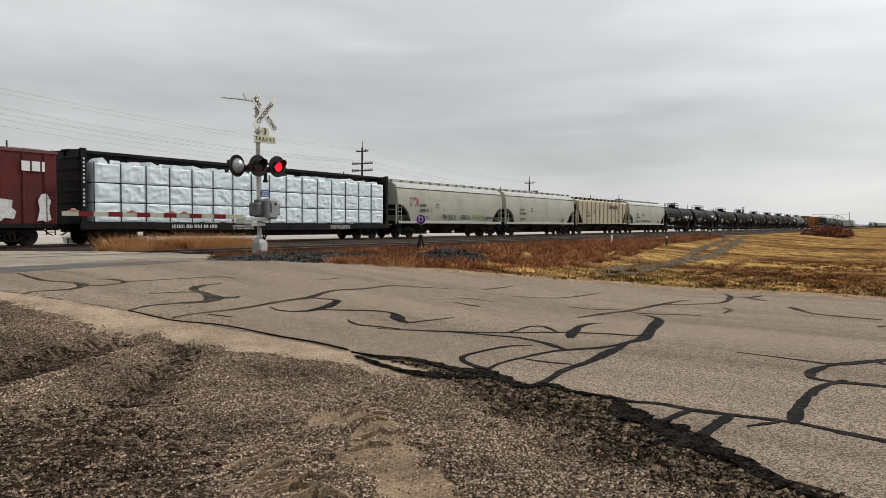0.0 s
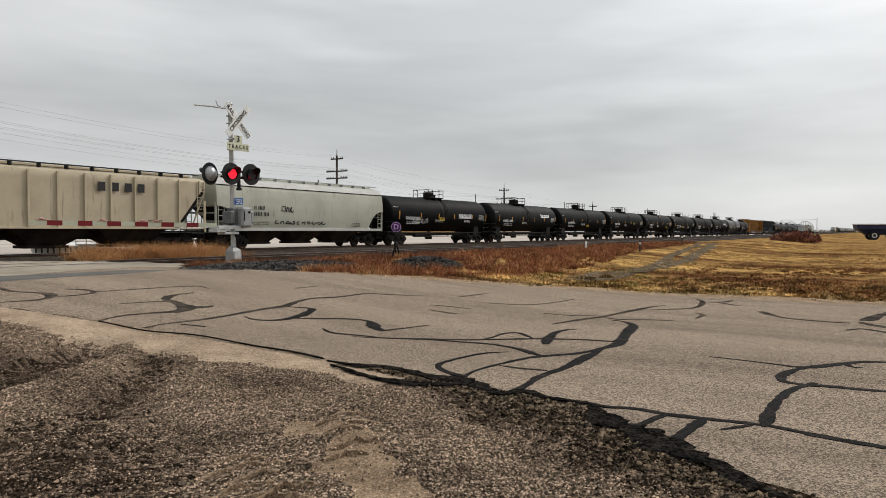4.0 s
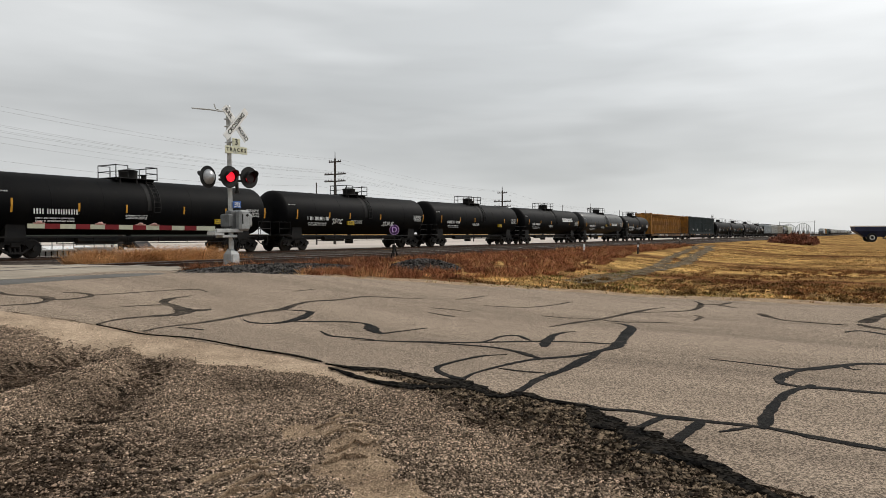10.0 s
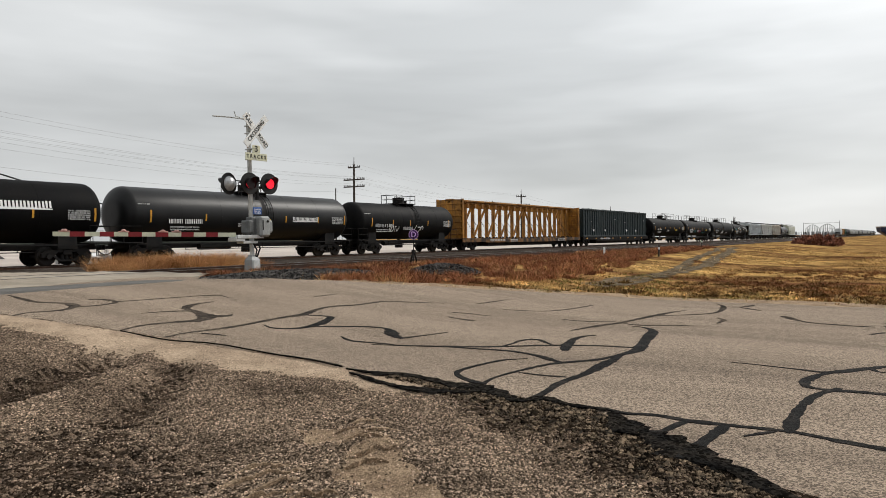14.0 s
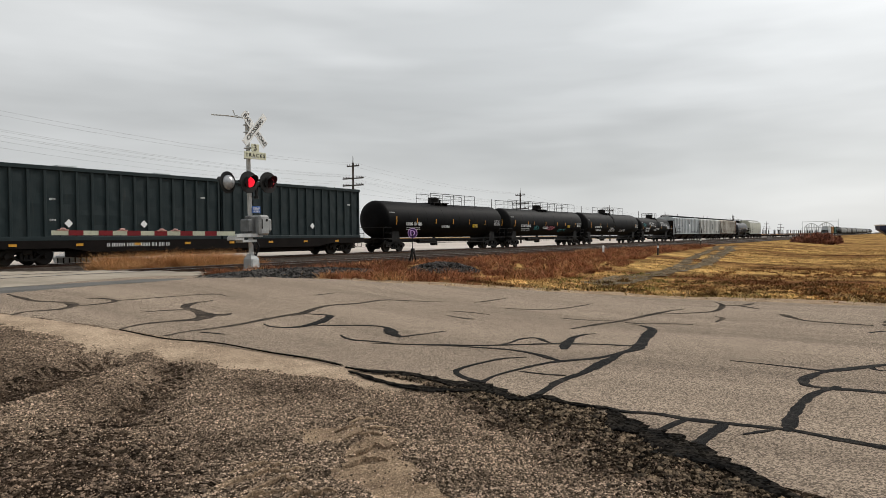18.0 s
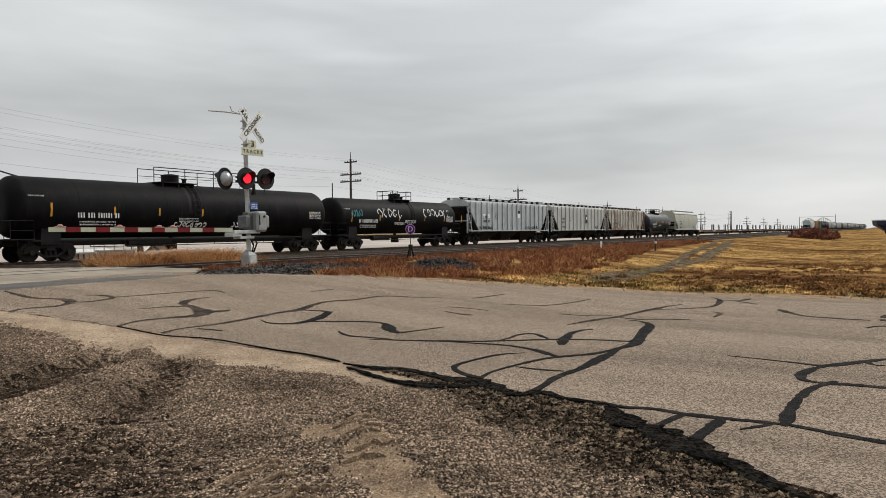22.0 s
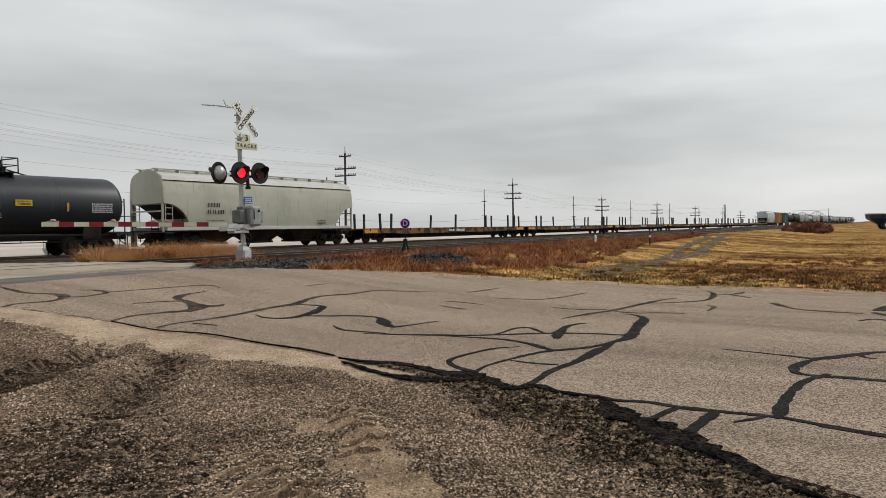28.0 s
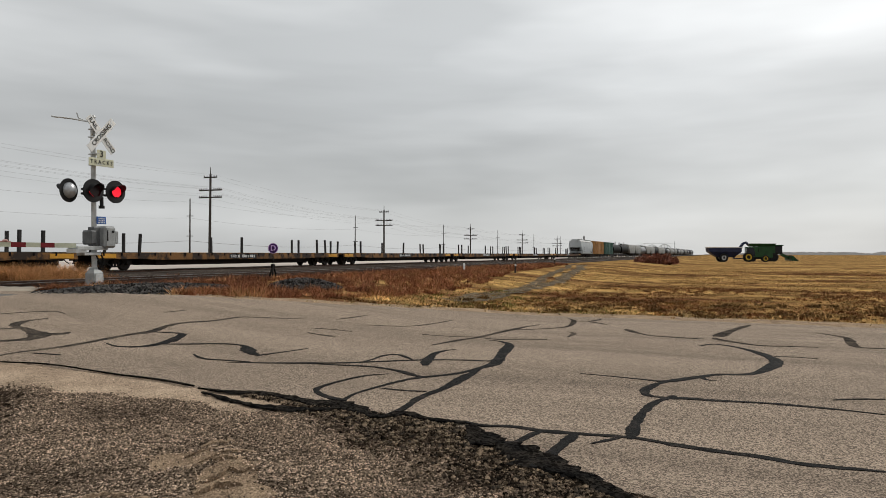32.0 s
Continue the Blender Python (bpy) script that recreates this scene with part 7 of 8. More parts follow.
# ---- the crossing signal ----
def crossing_signal():
    base = pose(14.65, 16.57, 0.6)
    lean = Matrix.Rotation(radians(0.9), 4, Vector((0.853, 0.522, 0)).normalized()).inverted()
    s = thing("crossing_signal", "galvanised crossing signal mast with crossbuck, red lamps and lowered gate arm", "crossing signal", base @ lean)
    g = Geo()
    g.lathe([(0.35, 0.07), (4.75, 0.065), (4.78, 0.08), (4.84, 0.05)], "z", n=16)
    part("mast", g, GALV, s, smooth=True)
    g = Geo()
    g.box(-0.3, 0.3, -0.3, 0.3, -0.25, 0.04, 0.03)
    part("foundation", g, CONCRETE, s)
    g = Geo()
    g.loft([[(r * sx, r * sy, z) for sx, sy in ((-1, -1), (1, -1), (1, 1), (-1, 1))] for z, r in ((0.09, 0.17), (0.4, 0.16), (0.5, 0.1), (0.56, 0.085))])
    jb = part("junction_base", g, GREY_BOX, s)
    g = Geo()
    g.box(-0.23, 0.23, -0.23, 0.23, 0.04, 0.09, 0.01)
    part("base_plate", g, GALV, jb)
    g = Geo()
    g.box(-0.12, 0.12, -0.182, -0.168, 0.14, 0.38, 0.005)
    part("access_cover", g, GALV, jb)
    for sx in (-0.19, 0.19):
        for sy in (-0.19, 0.19):
            g = Geo()
            g.rod((sx, sy, 0.08), (sx, sy, 0.16), 0.022, 6)
            part("anchor_bolt", g, BLACK_STEEL, jb)
    # crossbuck, facing the road
    for ang, word, y in ((47, "CROSSING", -0.27), (-47, "RAILROAD", -0.25)):
        m = pose(0.05, y, 4.28) @ Matrix.Rotation(radians(-ang), 4, "Y")
        g = Geo()
        g.box(-0.62, 0.62, -0.008, 0.008, -0.115, 0.115, 0.004)
        b = part("crossbuck_blade", g, SIGN_WHITE, s, "white blade with black letters", m=m)
        if word == "CROSSING":
            lettering(word, 0.18, SIGN_BLACK, b, pose(0, -0.012, 0, 90, 0, 0), wide=1.02)
        else:
            for half, u in (("RAIL", -0.385), ("ROAD", 0.385)):
                lettering(half, 0.175, SIGN_BLACK, b, pose(u, -0.012, 0, 90, 0, 0), wide=1.0)
    g = Geo()
    g.box(-0.42, 0.42, -0.008, 0.008, -0.11, 0.11, 0.004)
    b = part("tracks_plate", g, SIGN_YELLOW, s, "cream plate with black letters", m=pose(0.06, -0.24, 3.5))
    lettering("T R A C K S", 0.15, SIGN_BLACK, b, pose(0, -0.012, 0, 90, 0, 0), wide=0.98)
    g = Geo()
    g.box(-0.15, 0.15, -0.008, 0.008, -0.115, 0.115, 0.004)
    b = part("number_plate", g, SIGN_YELLOW, s, "cream plate with a black figure", m=pose(0.06, -0.242, 3.73))
    lettering("3", 0.26, SIGN_BLACK, b, pose(0, -0.012, 0, 90, 0, 0))
    g = Geo()
    for z in (3.42, 3.72, 4.2, 4.42):
        g = Geo()
        g.box(-0.09, 0.09, -0.25, 0.09, z, z + 0.035, 0.005)
        part("sign_bracket", g, GALV, s)
    # lamps
    g = Geo()
    g.rod((-0.5, -0.12, 2.72), (0.72, -0.12, 2.82), 0.03, 8)
    g.rod((-0.5, -0.12, 2.6), (0.72, -0.12, 2.6), 0.035, 8)
    g.box(-0.1, 0.1, -0.15, 0.1, 2.5, 2.9, 0.02)
    g.rod((0.18, -0.1, 2.25), (0.18, -0.1, 2.55), 0.05, 8)
    g.rod((0.18, -0.1, 2.22), (0.18, -0.1, 2.3), 0.08, 8)
    part("lamp_crossarm", g, LAMP_BLACK, s)

    def lamp(x, y, z, turn, lit):
        m = pose(x, y, z, 0, 0, turn)
        g = Geo()
        g.lathe([(-0.02, 0.32), (-0.012, 0.325), (0.012, 0.325), (0.012, 0.0)], "y", n=32)
        disc = part("lamp_background", g, LAMP_BLACK, s, "round matte black background disc", smooth=True, m=m)
        g = Geo()
        rings = []
        for u, r in ((0.0, 0.175), (-0.15, 0.183), (-0.31, 0.192)):
            rings.append([(r * math.cos(a), u * (0.25 + 0.75 * max(0.0, math.sin(a)) ** 0.5 if math.sin(a) > 0 else 0.25), r * math.sin(a)) for a in np.linspace(-0.9, math.pi + 0.9, 28)])
        g.loft(rings, closed=False)
        part("visor", g, LAMP_BLACK, disc, smooth=True)
        g = Geo()
        if lit:
            g.lathe([(0.01, 0.2), (0.1, 0.19), (0.22, 0.1), (0.24, 0.02)], "y", n=20)
            part("lamp_housing", g, LAMP_BLACK, disc, smooth=True)
        else:
            g.lathe([(0.012, 0.22), (0.06, 0.21), (0.13, 0.15), (0.17, 0.03)], "y", n=24)
            part("lamp_housing", g, LAMP_BACK, disc, "silver domed lamp back", smooth=True)
        # an added lens drum, one face lit, one dark; turning stands in for switching
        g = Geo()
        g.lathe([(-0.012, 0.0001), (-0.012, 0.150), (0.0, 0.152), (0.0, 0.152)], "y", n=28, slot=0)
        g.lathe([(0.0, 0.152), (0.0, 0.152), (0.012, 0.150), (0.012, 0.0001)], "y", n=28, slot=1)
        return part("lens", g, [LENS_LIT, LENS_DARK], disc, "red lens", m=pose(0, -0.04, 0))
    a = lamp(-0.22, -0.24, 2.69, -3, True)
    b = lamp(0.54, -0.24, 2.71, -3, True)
    lamp(-0.72, 0.1, 2.68, 189, False)
    # small plates, cabinets and the arm
    g = Geo()
    g.box(-0.16, 0.16, -0.11, -0.095, 1.78, 1.99, 0.003)
    p = part("notice_plate", g, SIGN_BLUE, s, "blue notice plate", m=pose(0.16, 0, 0))
    g = Geo()
    bars(g, -0.12, -0.113, 1.95, 0.24, 0.035, 3, 0.6, seed=2)
    part("plate_marks", g, WHITE_PAINT, p)
    g = Geo()
    g.box(0.09, 0.5, -0.32, 0.1, 1.1, 1.72, 0.06)
    g.box(0.48, 0.64, -0.26, 0.05, 1.22, 1.6, 0.04)
    part("gate_mechanism", g, GREY_BOX, s)
    g = Geo()
    g.box(0.16, 0.18, -0.345, -0.32, 1.3, 1.6)
    g.rod((0.36, -0.34, 1.56), (0.36, -0.31, 1.56), 0.04, 10)
    part("cabinet_latch", g, BLACK_STEEL, s)
    g = Geo()
    g.box(-0.28, -0.06, -0.2, 0.16, 1.2, 1.6, 0.04)
    g.box(-0.12, 0.2, -0.12, 0.12, 1.15, 1.7, 0.03)
    part("relay_box", g, DARK_GREY, s, "dark grey relay housing")
    g = Geo()
    g.box(-0.7, 0.3, -0.2, -0.14, 1.05, 1.16, 0.01)
    g.box(-0.7, 0.3, 0.14, 0.2, 1.05, 1.16, 0.01)
    g.box(-0.75, -0.4, -0.18, 0.18, 0.97, 1.08, 0.01)
    g.box(-0.45, 0.1, -0.16, 0.16, 0.9, 0.98, 0.01)
    part("arm_bracket", g, GALV, s)
    g = Geo()
    g.pipe([(0.1, -0.1, 1.0), (0.18, -0.16, 0.75), (0.1, -0.1, 0.5), (0.02, 0, 0.4)], 0.028)
    g.pipe([(-0.05, -0.1, 0.95), (0.05, -0.16, 0.7), (0.06, -0.05, 0.42)], 0.025)
    part("cable", g, BLACK_STEEL, s)
    arm_m = pose(-0.6, 0, 1.17) @ lean.inverted() @ Matrix.Rotation(radians(180 - 15.5), 4, "Z") @ Matrix.Rotation(radians(-0.5), 4, "Y")
    L, st = 4.84, 0.35
    g = Geo()
    g.loft([[(u, -0.02, -h), (u, 0.02, -h), (u, 0.02, h), (u, -0.02, h)] for u, h in ((0.0, 0.062), (L, 0.058))])
    arm = part("gate_arm", g, ARM_WHITE, s, "red and white striped gate arm", m=arm_m)
    for i in range(6):
        u = 0.56 + i * 0.71
        g = Geo()
        h = 0.064
        g.box(u, u + st, -0.024, 0.024, -h, h)
        part("stripe", g, RED_STRIPE, arm, "red stripe")
    for u in (1.75, 2.12, 3.15, 4.58):
        g = Geo()
        g.box(u - 0.13, u + 0.13, -0.035, 0.035, 0.055, 0.085, 0.01)
        g.lathe([(0.085, 0.07), (0.115, 0.065), (0.13, 0.03)], "z", (u, 0, 0), 12)
        part("arm_lamp", g, ARM_LAMP, arm, "small red lamp on the arm", smooth=True)
    g = Geo()
    g.pipe([(0.0, 0, 4.62), (-0.25, 0.05, 4.66), (-0.4, 0.08, 4.7), (-0.46, 0.08, 4.84)], 0.02)
    g.pipe([(-0.1, 0.02, 4.64), (-0.6, 0.1, 4.65), (-1.15, 0.2, 4.63)], 0.022)
    part("top_bracket", g, GALV, s)
    return s, a, b


SIGNAL, LAMP_A, LAMP_B = crossing_signal()


# ---- derail stand, marker posts ----
def derail_stand():
    t = thing("derail_stand", "black derail stand with a round purple target", "track sign", pose(22.6, 16.3, 0.52))
    g = Geo()
    for a, b in (((-0.16, -0.1), (-0.03, 0)), ((0.16, -0.1), (0.03, 0)), ((0, 0.2), (0, 0.02))):
        g.rod((*a, 0), (*b, 0.58), 0.035, 6)
    g.box(-0.2, 0.2, -0.15, 0.25, -0.03, 0.05, 0.01)
    g.box(-0.07, 0.07, -0.06, 0.06, 0.5, 0.64, 0.01)
    part("stand", g, BLACK_STEEL, t)
    g = Geo()
    g.rod((0, 0, 0.6), (0, 0, 1.25), 0.016, 8)
    part("shaft", g, BLACK_STEEL, t)
    m = pose(0, 0, 1.24, 0, 0, -36)
    g = Geo()
    g.lathe([(-0.006, 0.2), (0.006, 0.2)], "y", n=32)
    d = part("target", g, SIGN_PURPLE, t, "round purple target", m=m)
    g = Geo()
    for i in range(32):
        a0, a1 = i * math.pi / 16, (i + 1) * math.pi / 16
        g.add([(r * math.cos(a), -0.009, r * math.sin(a)) for a in (a0, a1) for r in (0.18, 0.2)], [(0, 1, 3, 2)])
    part("rim", g, LILAC, d)
    lettering("D", 0.3, LILAC, d, pose(0, -0.01, 0, 90, 0, 0))
    return t


derail_stand()


def marker(x, y, h, mat, label):
    t = thing("marker_post", label, "post", pose(x, y, gzf(x, y) - 0.1, 2, 1, 0))
    g = Geo()
    g.lathe([(0, 0.055), (h, 0.055), (h + 0.04, 0.03)], "z", n=12)
    part("post", g, mat, t, smooth=True)
    g = Geo()
    g.lathe([(h - 0.25, 0.057), (h - 0.12, 0.057)], "z", n=12)
    part("cap_band", g, FADED_WHITE, t, smooth=True)


marker(37.3, 14.0, 0.5, SIGN_WHITE, "slim white marker post among the weeds")
marker(40.0, 11.8, 0.7, POLE_WOOD, "short dark wooden post by the dirt track")
marker(60.0, 14.2, 0.8, POLE_WOOD, "short dark wooden post by the track")
marker(170.0, -31.0, 1.3, SIGN_WHITE, "pale post out in the field")


# ---- pole lines and wires ----
def wire(name, a, b, sag, r, mat, parent=None, n=14):
    a, b = Vector(a), Vector(b)
    pts = []
    for i in range(n + 1):
        t = i / n
        p = a.lerp(b, t)
        p.z -= sag * 4 * t * (1 - t)
        pts.append(p)
    g = Geo()
    g.pipe(pts, r, 5)
    if parent:
        return part(name, g, mat, parent)
    return tagged(part(name, g, mat), "thin dark overhead wire", "wire", group="overhead wires")


def power_pole(x, y, top, arms=3, double=False):
    z0 = gzf(x, y) - 0.2
    h = top - z0
    t = thing("utility_pole", "dark wooden utility pole with crossarms and insulators", "utility pole", pose(x, y, z0, 0, random.Random(int(x)).uniform(-0.6, 0.6), 0), "pole line")
    for dx in ((-1.1, 1.1) if double else (0,)):
        g = Geo()
        g.lathe([(0, 0.19), (h - 0.9, 0.13), (h - 0.85, 0.06), (h, 0.03)], "z", (dx, 0, 0), 10)
        part("pole", g, POLE_WOOD, t, smooth=True)
    rows = [(h - 1.3, 1.0, 2), (h - 2.9, 1.75, 5), (h - 3.8, 1.75, 5)][:arms]
    if double:
        rows = [(h - 0.8, 2.0, 3), (h - 2.0, 2.0, 3), (h - 3.2, 2.0, 3), (h - 4.6, 1.6, 2)]
    for zz, w, k in rows:
        g = Geo()
        if double:
            g.box(-w, w, -0.06, 0.06, zz - 0.09, zz + 0.09, 0.01)
        else:
            g.box(-0.06, 0.06, -w, w, zz - 0.08, zz + 0.08, 0.01)
        a = part("crossarm", g, POLE_WOOD, t)
        for i in range(k):
            for s in (-1, 1):
                u = s * w * (0.95 - 0.8 * i / k)
                g = Geo()
                g.lathe([(0.08, 0.03), (0.18, 0.05), (0.24, 0.04)], "z", (u if double else 0, 0 if double else u, zz), 6)
                part("insulator", g, POLE_WOOD, a)
    return t


POLES = [(-27.2, 14.5), (21.5, 13.3), (70.1, 12.2), (117.5, 10.5), (164.5, 8.9), (211.0, 8.6), (258.0, 8.2), (309.0, 9.6), (344.5, 7.8), (391, 7.8), (438, 7.8)]
for x, top in POLES:
    power_pole(x, 60.0, top, double=abs(x - 309) < 1)
for (xa, ta), (xb, tb) in zip(POLES[:-3], POLES[1:-2]):
    for drop, ys in ((1.05, (-0.95, 0.95)), (2.65, (-1.65, -0.9, 0.9, 1.65)), (3.55, (-1.65, 1.65))):
        for yy in ys:
            wire("overhead_wire", (xa, 60 + yy, ta - drop), (xb, 60 + yy, tb - drop), 0.75, 0.008, WIRE)
SLIM = (34.0, 83.3, 133.3, 183.4, 233.0, 281.0, 329.7, 380)
for i, x in enumerate(SLIM):
    z0 = gzf(x, 75) - 0.2
    t = thing("slim_pole", "slim dark wooden service pole with a short arm", "utility pole", pose(x, 75.0, z0), "service pole line")
    g = Geo()
    h = 9.6 - z0
    g.lathe([(0, 0.14), (h, 0.08)], "z", n=8)
    part("pole", g, POLE_WOOD, t, smooth=True)
    for k, zz in enumerate((h - 5.6, h - 2.6)):
        g = Geo()
        g.box(-0.05, 0.05, -0.6, 0.6, zz - 0.05, zz + 0.05, 0.01)
        part("crossarm", g, POLE_WOOD, t)
    if i:
        for zz, r in ((8.8 - 5.5, 0.03), (9.3 - 0.2, 0.012), (9.3 - 2.6, 0.012)):
            wire("overhead_wire", (SLIM[i - 1], 75, zz), (x, 75, zz), 0.7, r, WIRE)
wire("overhead_wire", (-20, 75, 3.6), (34, 75, 3.3), 0.5, 0.03, WIRE)

# dark stub pole and the cable that comes down beside it
t = thing("stub_pole", "stout dark wooden stub pole beyond the tracks", "pole", pose(33.25, 50.0, gzf(33, 50) - 0.1))
g = Geo()
g.lathe([(0, 0.24), (4.0, 0.2), (4.05, 0.15)], "z", n=12)
part("pole", g, POLE_WOOD, t, smooth=True)
t = thing("cable_post", "slim post carrying a thick black cable", "post", pose(32.5, 50.0, gzf(32.5, 50) - 0.1))
g = Geo()
g.lathe([(0, 0.05), (3.85, 0.05)], "z", n=8)
part("post", g, POLE_WOOD, t)
tagged(wire("service_cable", (32.5, 50.0, 3.85), (4.0, 45.0, 11.0), 0.55, 0.05, THICK_WIRE, n=18), "thick black service cable coming down to a post", "cable")


# ---- far things ----
def grain_cart():
    t = thing("grain_cart", "blue grain cart with an unloading auger parked in the field", "farm trailer", pose(160.0, 1.6, -0.02, 0, 0, -75))
    g = Geo()
    top, low = [(-3.4, -1.6), (3.2, -1.6), (3.2, 1.6), (-3.4, 1.6)], [(-1.6, -0.8), (1.9, -0.8), (1.9, 0.8), (-1.6, 0.8)]
    g.loft([[(a, b, 0.95) for a, b in low], [(a * 0.97, b * 0.98, 2.1) for a, b in top], [(a, b, 2.95) for a, b in top]])
    part("hopper", g, CART_BLUE, t)
    g = Geo()
    g.box(-3.5, 3.3, -1.66, 1.66, 2.9, 3.1, 0.03)
    part("rim", g, FADED_WHITE, t, "pale rolled tarpaulin edge")
    for y in (-1.35, 1.35):
        g = Geo()
        g.lathe([(-0.28, 0.45), (-0.28, 0.8), (-0.2, 0.88), (0.2, 0.88), (0.28, 0.8), (0.28, 0.45)], "y", (0, 0, 0), 24)
        w = part("wheel", g, RUBBER, t, smooth=True, m=pose(-0.4, y, 0.85))
        g = Geo()
        g.lathe([(-0.24, 0.05), (-0.3, 0.44), (0.3, 0.44), (0.24, 0.05)], "y", n=18)
        part("rim", g, WHITE_PAINT, w)
    g = Geo()
    g.rod((2.2, 1.4, 0.9), (4.2, 1.3, 3.9), 0.28, 12)
    g.rod((4.2, 1.3, 3.9), (4.9, 1.3, 4.1), 0.24, 12)
    g.rod((4.9, 1.3, 4.1), (5.1, 1.3, 3.6), 0.22, 12)
    part("auger", g, CART_BLUE, t)
    g = Geo()
    g.box(1.8, 4.6, -0.15, 0.15, 0.6, 0.8, 0.02)
    part("drawbar", g, CART_BLUE, t)
    return t


def combine():
    t = thing("combine_harvester", "green combine harvester with a low header", "farm machine", pose(174.0, -7.0, -0.02, 0, 0, -80))
    g = Geo()
    g.loft([[(-4.2, y, z) for y, z in ((-1.4, 1.3), (1.4, 1.3), (1.4, 3.2), (-1.4, 3.2))], [(1.6, y, z) for y, z in ((-1.5, 1.0), (1.5, 1.0), (1.5, 3.4), (-1.5, 3.4))]])
    part("body", g, COMBINE_GREEN, t)
    g = Geo()
    g.loft([[(x, y, 3.3) for x, y in ((-3.4, -1.2), (1.4, -1.2), (1.4, 1.2), (-3.4, 1.2))], [(x, y, 4.0) for x, y in ((-4.0, -1.6), (1.8, -1.6), (1.8, 1.6), (-4.0, 1.6))]])
    part("grain_tank", g, COMBINE_GREEN, t)
    g = Geo()
    g.box(1.6, 3.2, -1.0, 1.0, 1.7, 3.5, 0.12)
    c = part("cab", g, DARK_GLASS, t, "dark glazed cab")
    g = Geo()
    g.box(1.5, 3.4, -1.15, 1.15, 3.5, 3.72, 0.05)
    part("cab_roof", g, COMBINE_GREEN, c)
    for x, y, r in ((1.3, -1.5, 0.95), (1.3, 1.5, 0.95), (-3.0, -1.3, 0.65), (-3.0, 1.3, 0.65)):
        g = Geo()
        g.lathe([(-0.3, r * 0.55), (-0.3, r * 0.92), (-0.2, r), (0.2, r), (0.3, r * 0.92), (0.3, r * 0.55)], "y", n=24)
        w = part("wheel", g, RUBBER, t, smooth=True, m=pose(x, y, r))
        g = Geo()
        g.lathe([(-0.25, 0.05), (-0.32, r * 0.56), (0.32, r * 0.56), (0.25, 0.05)], "y", n=18)
        part("rim", g, BLACK_STEEL, w)
    g = Geo()
    g.prism([(3.0, 1.4), (4.8, 0.5), (4.8, 1.0), (3.0, 2.0)], -0.7, 0.7)
    part("feeder", g, COMBINE_GREEN, t)
    g = Geo()
    g.prism([(4.6, 0.25), (5.8, 0.15), (5.7, 0.45), (5.0, 1.25), (4.6, 1.4)], -3.0, 3.0)
    part("header", g, COMBINE_GREEN, t)
    for y in np.linspace(-2.8, 2.8, 8):
        g = Geo()
        g.loft([[(5.2, y - 0.25, 0.3), (5.2, y + 0.25, 0.3), (5.2, y, 1.0)], [(6.1, y - 0.03, 0.12), (6.1, y + 0.03, 0.12), (6.1, y, 0.2)]])
        part("snout", g, BLACK_STEEL, t)
    return t


def tractor():
    t = thing("tractor", "dark green tractor with yellow wheel rims hitched to the grain cart", "tractor", pose(161.5, -4.6, -0.02, 0, 0, -86))
    g = Geo()
    g.loft([[(-0.4, y, z) for y, z in ((-0.45, 1.0), (0.45, 1.0), (0.5, 2.1), (-0.5, 2.1))], [(3.2, y, z) for y, z in ((-0.4, 0.9), (0.4, 0.9), (0.4, 1.75), (-0.4, 1.75))]])
    part("hood", g, COMBINE_GREEN, t)
    g = Geo()
    g.box(-2.3, 2.8, -0.3, 0.3, 0.6, 1.05, 0.03)
    part("chassis", g, BLACK_STEEL, t)
    g = Geo()
    g.loft([[(x, y, 1.3) for x, y in ((-2.0, -0.75), (-0.2, -0.75), (-0.2, 0.75), (-2.0, 0.75))], [(x, y, 2.9) for x, y in ((-1.9, -0.7), (-0.4, -0.7), (-0.4, 0.7), (-1.9, 0.7))]])
    c = part("cab", g, DARK_GLASS, t, "dark glazed cab")
    g = Geo()
    g.box(-2.1, -0.2, -0.85, 0.85, 2.9, 3.1, 0.06)
    part("cab_roof", g, COMBINE_GREEN, c)
    g = Geo()
    g.rod((0.5, -0.3, 2.0), (0.5, -0.3, 2.9), 0.06, 8)
    part("exhaust", g, BLACK_STEEL, t)
    for x, y, r in ((-1.5, -1.0, 1.0), (-1.5, 1.0, 1.0), (1.75, -0.95, 0.72), (1.75, 0.95, 0.72)):
        g = Geo()
        g.lathe([(-0.25, r * 0.55), (-0.25, r * 0.92), (-0.17, r), (0.17, r), (0.25, r * 0.92), (0.25, r * 0.55)], "y", n=24)
        w = part("wheel", g, RUBBER, t, smooth=True, m=pose(x, y, r))
        g = Geo()
        g.lathe([(-0.2, 0.05), (-0.28, r * 0.6), (0.28, r * 0.6), (0.2, 0.05)], "y", n=18)
        part("rim", g, RIM_YELLOW, w, "yellow wheel rim")
    return t


grain_cart()
tractor()
combine()


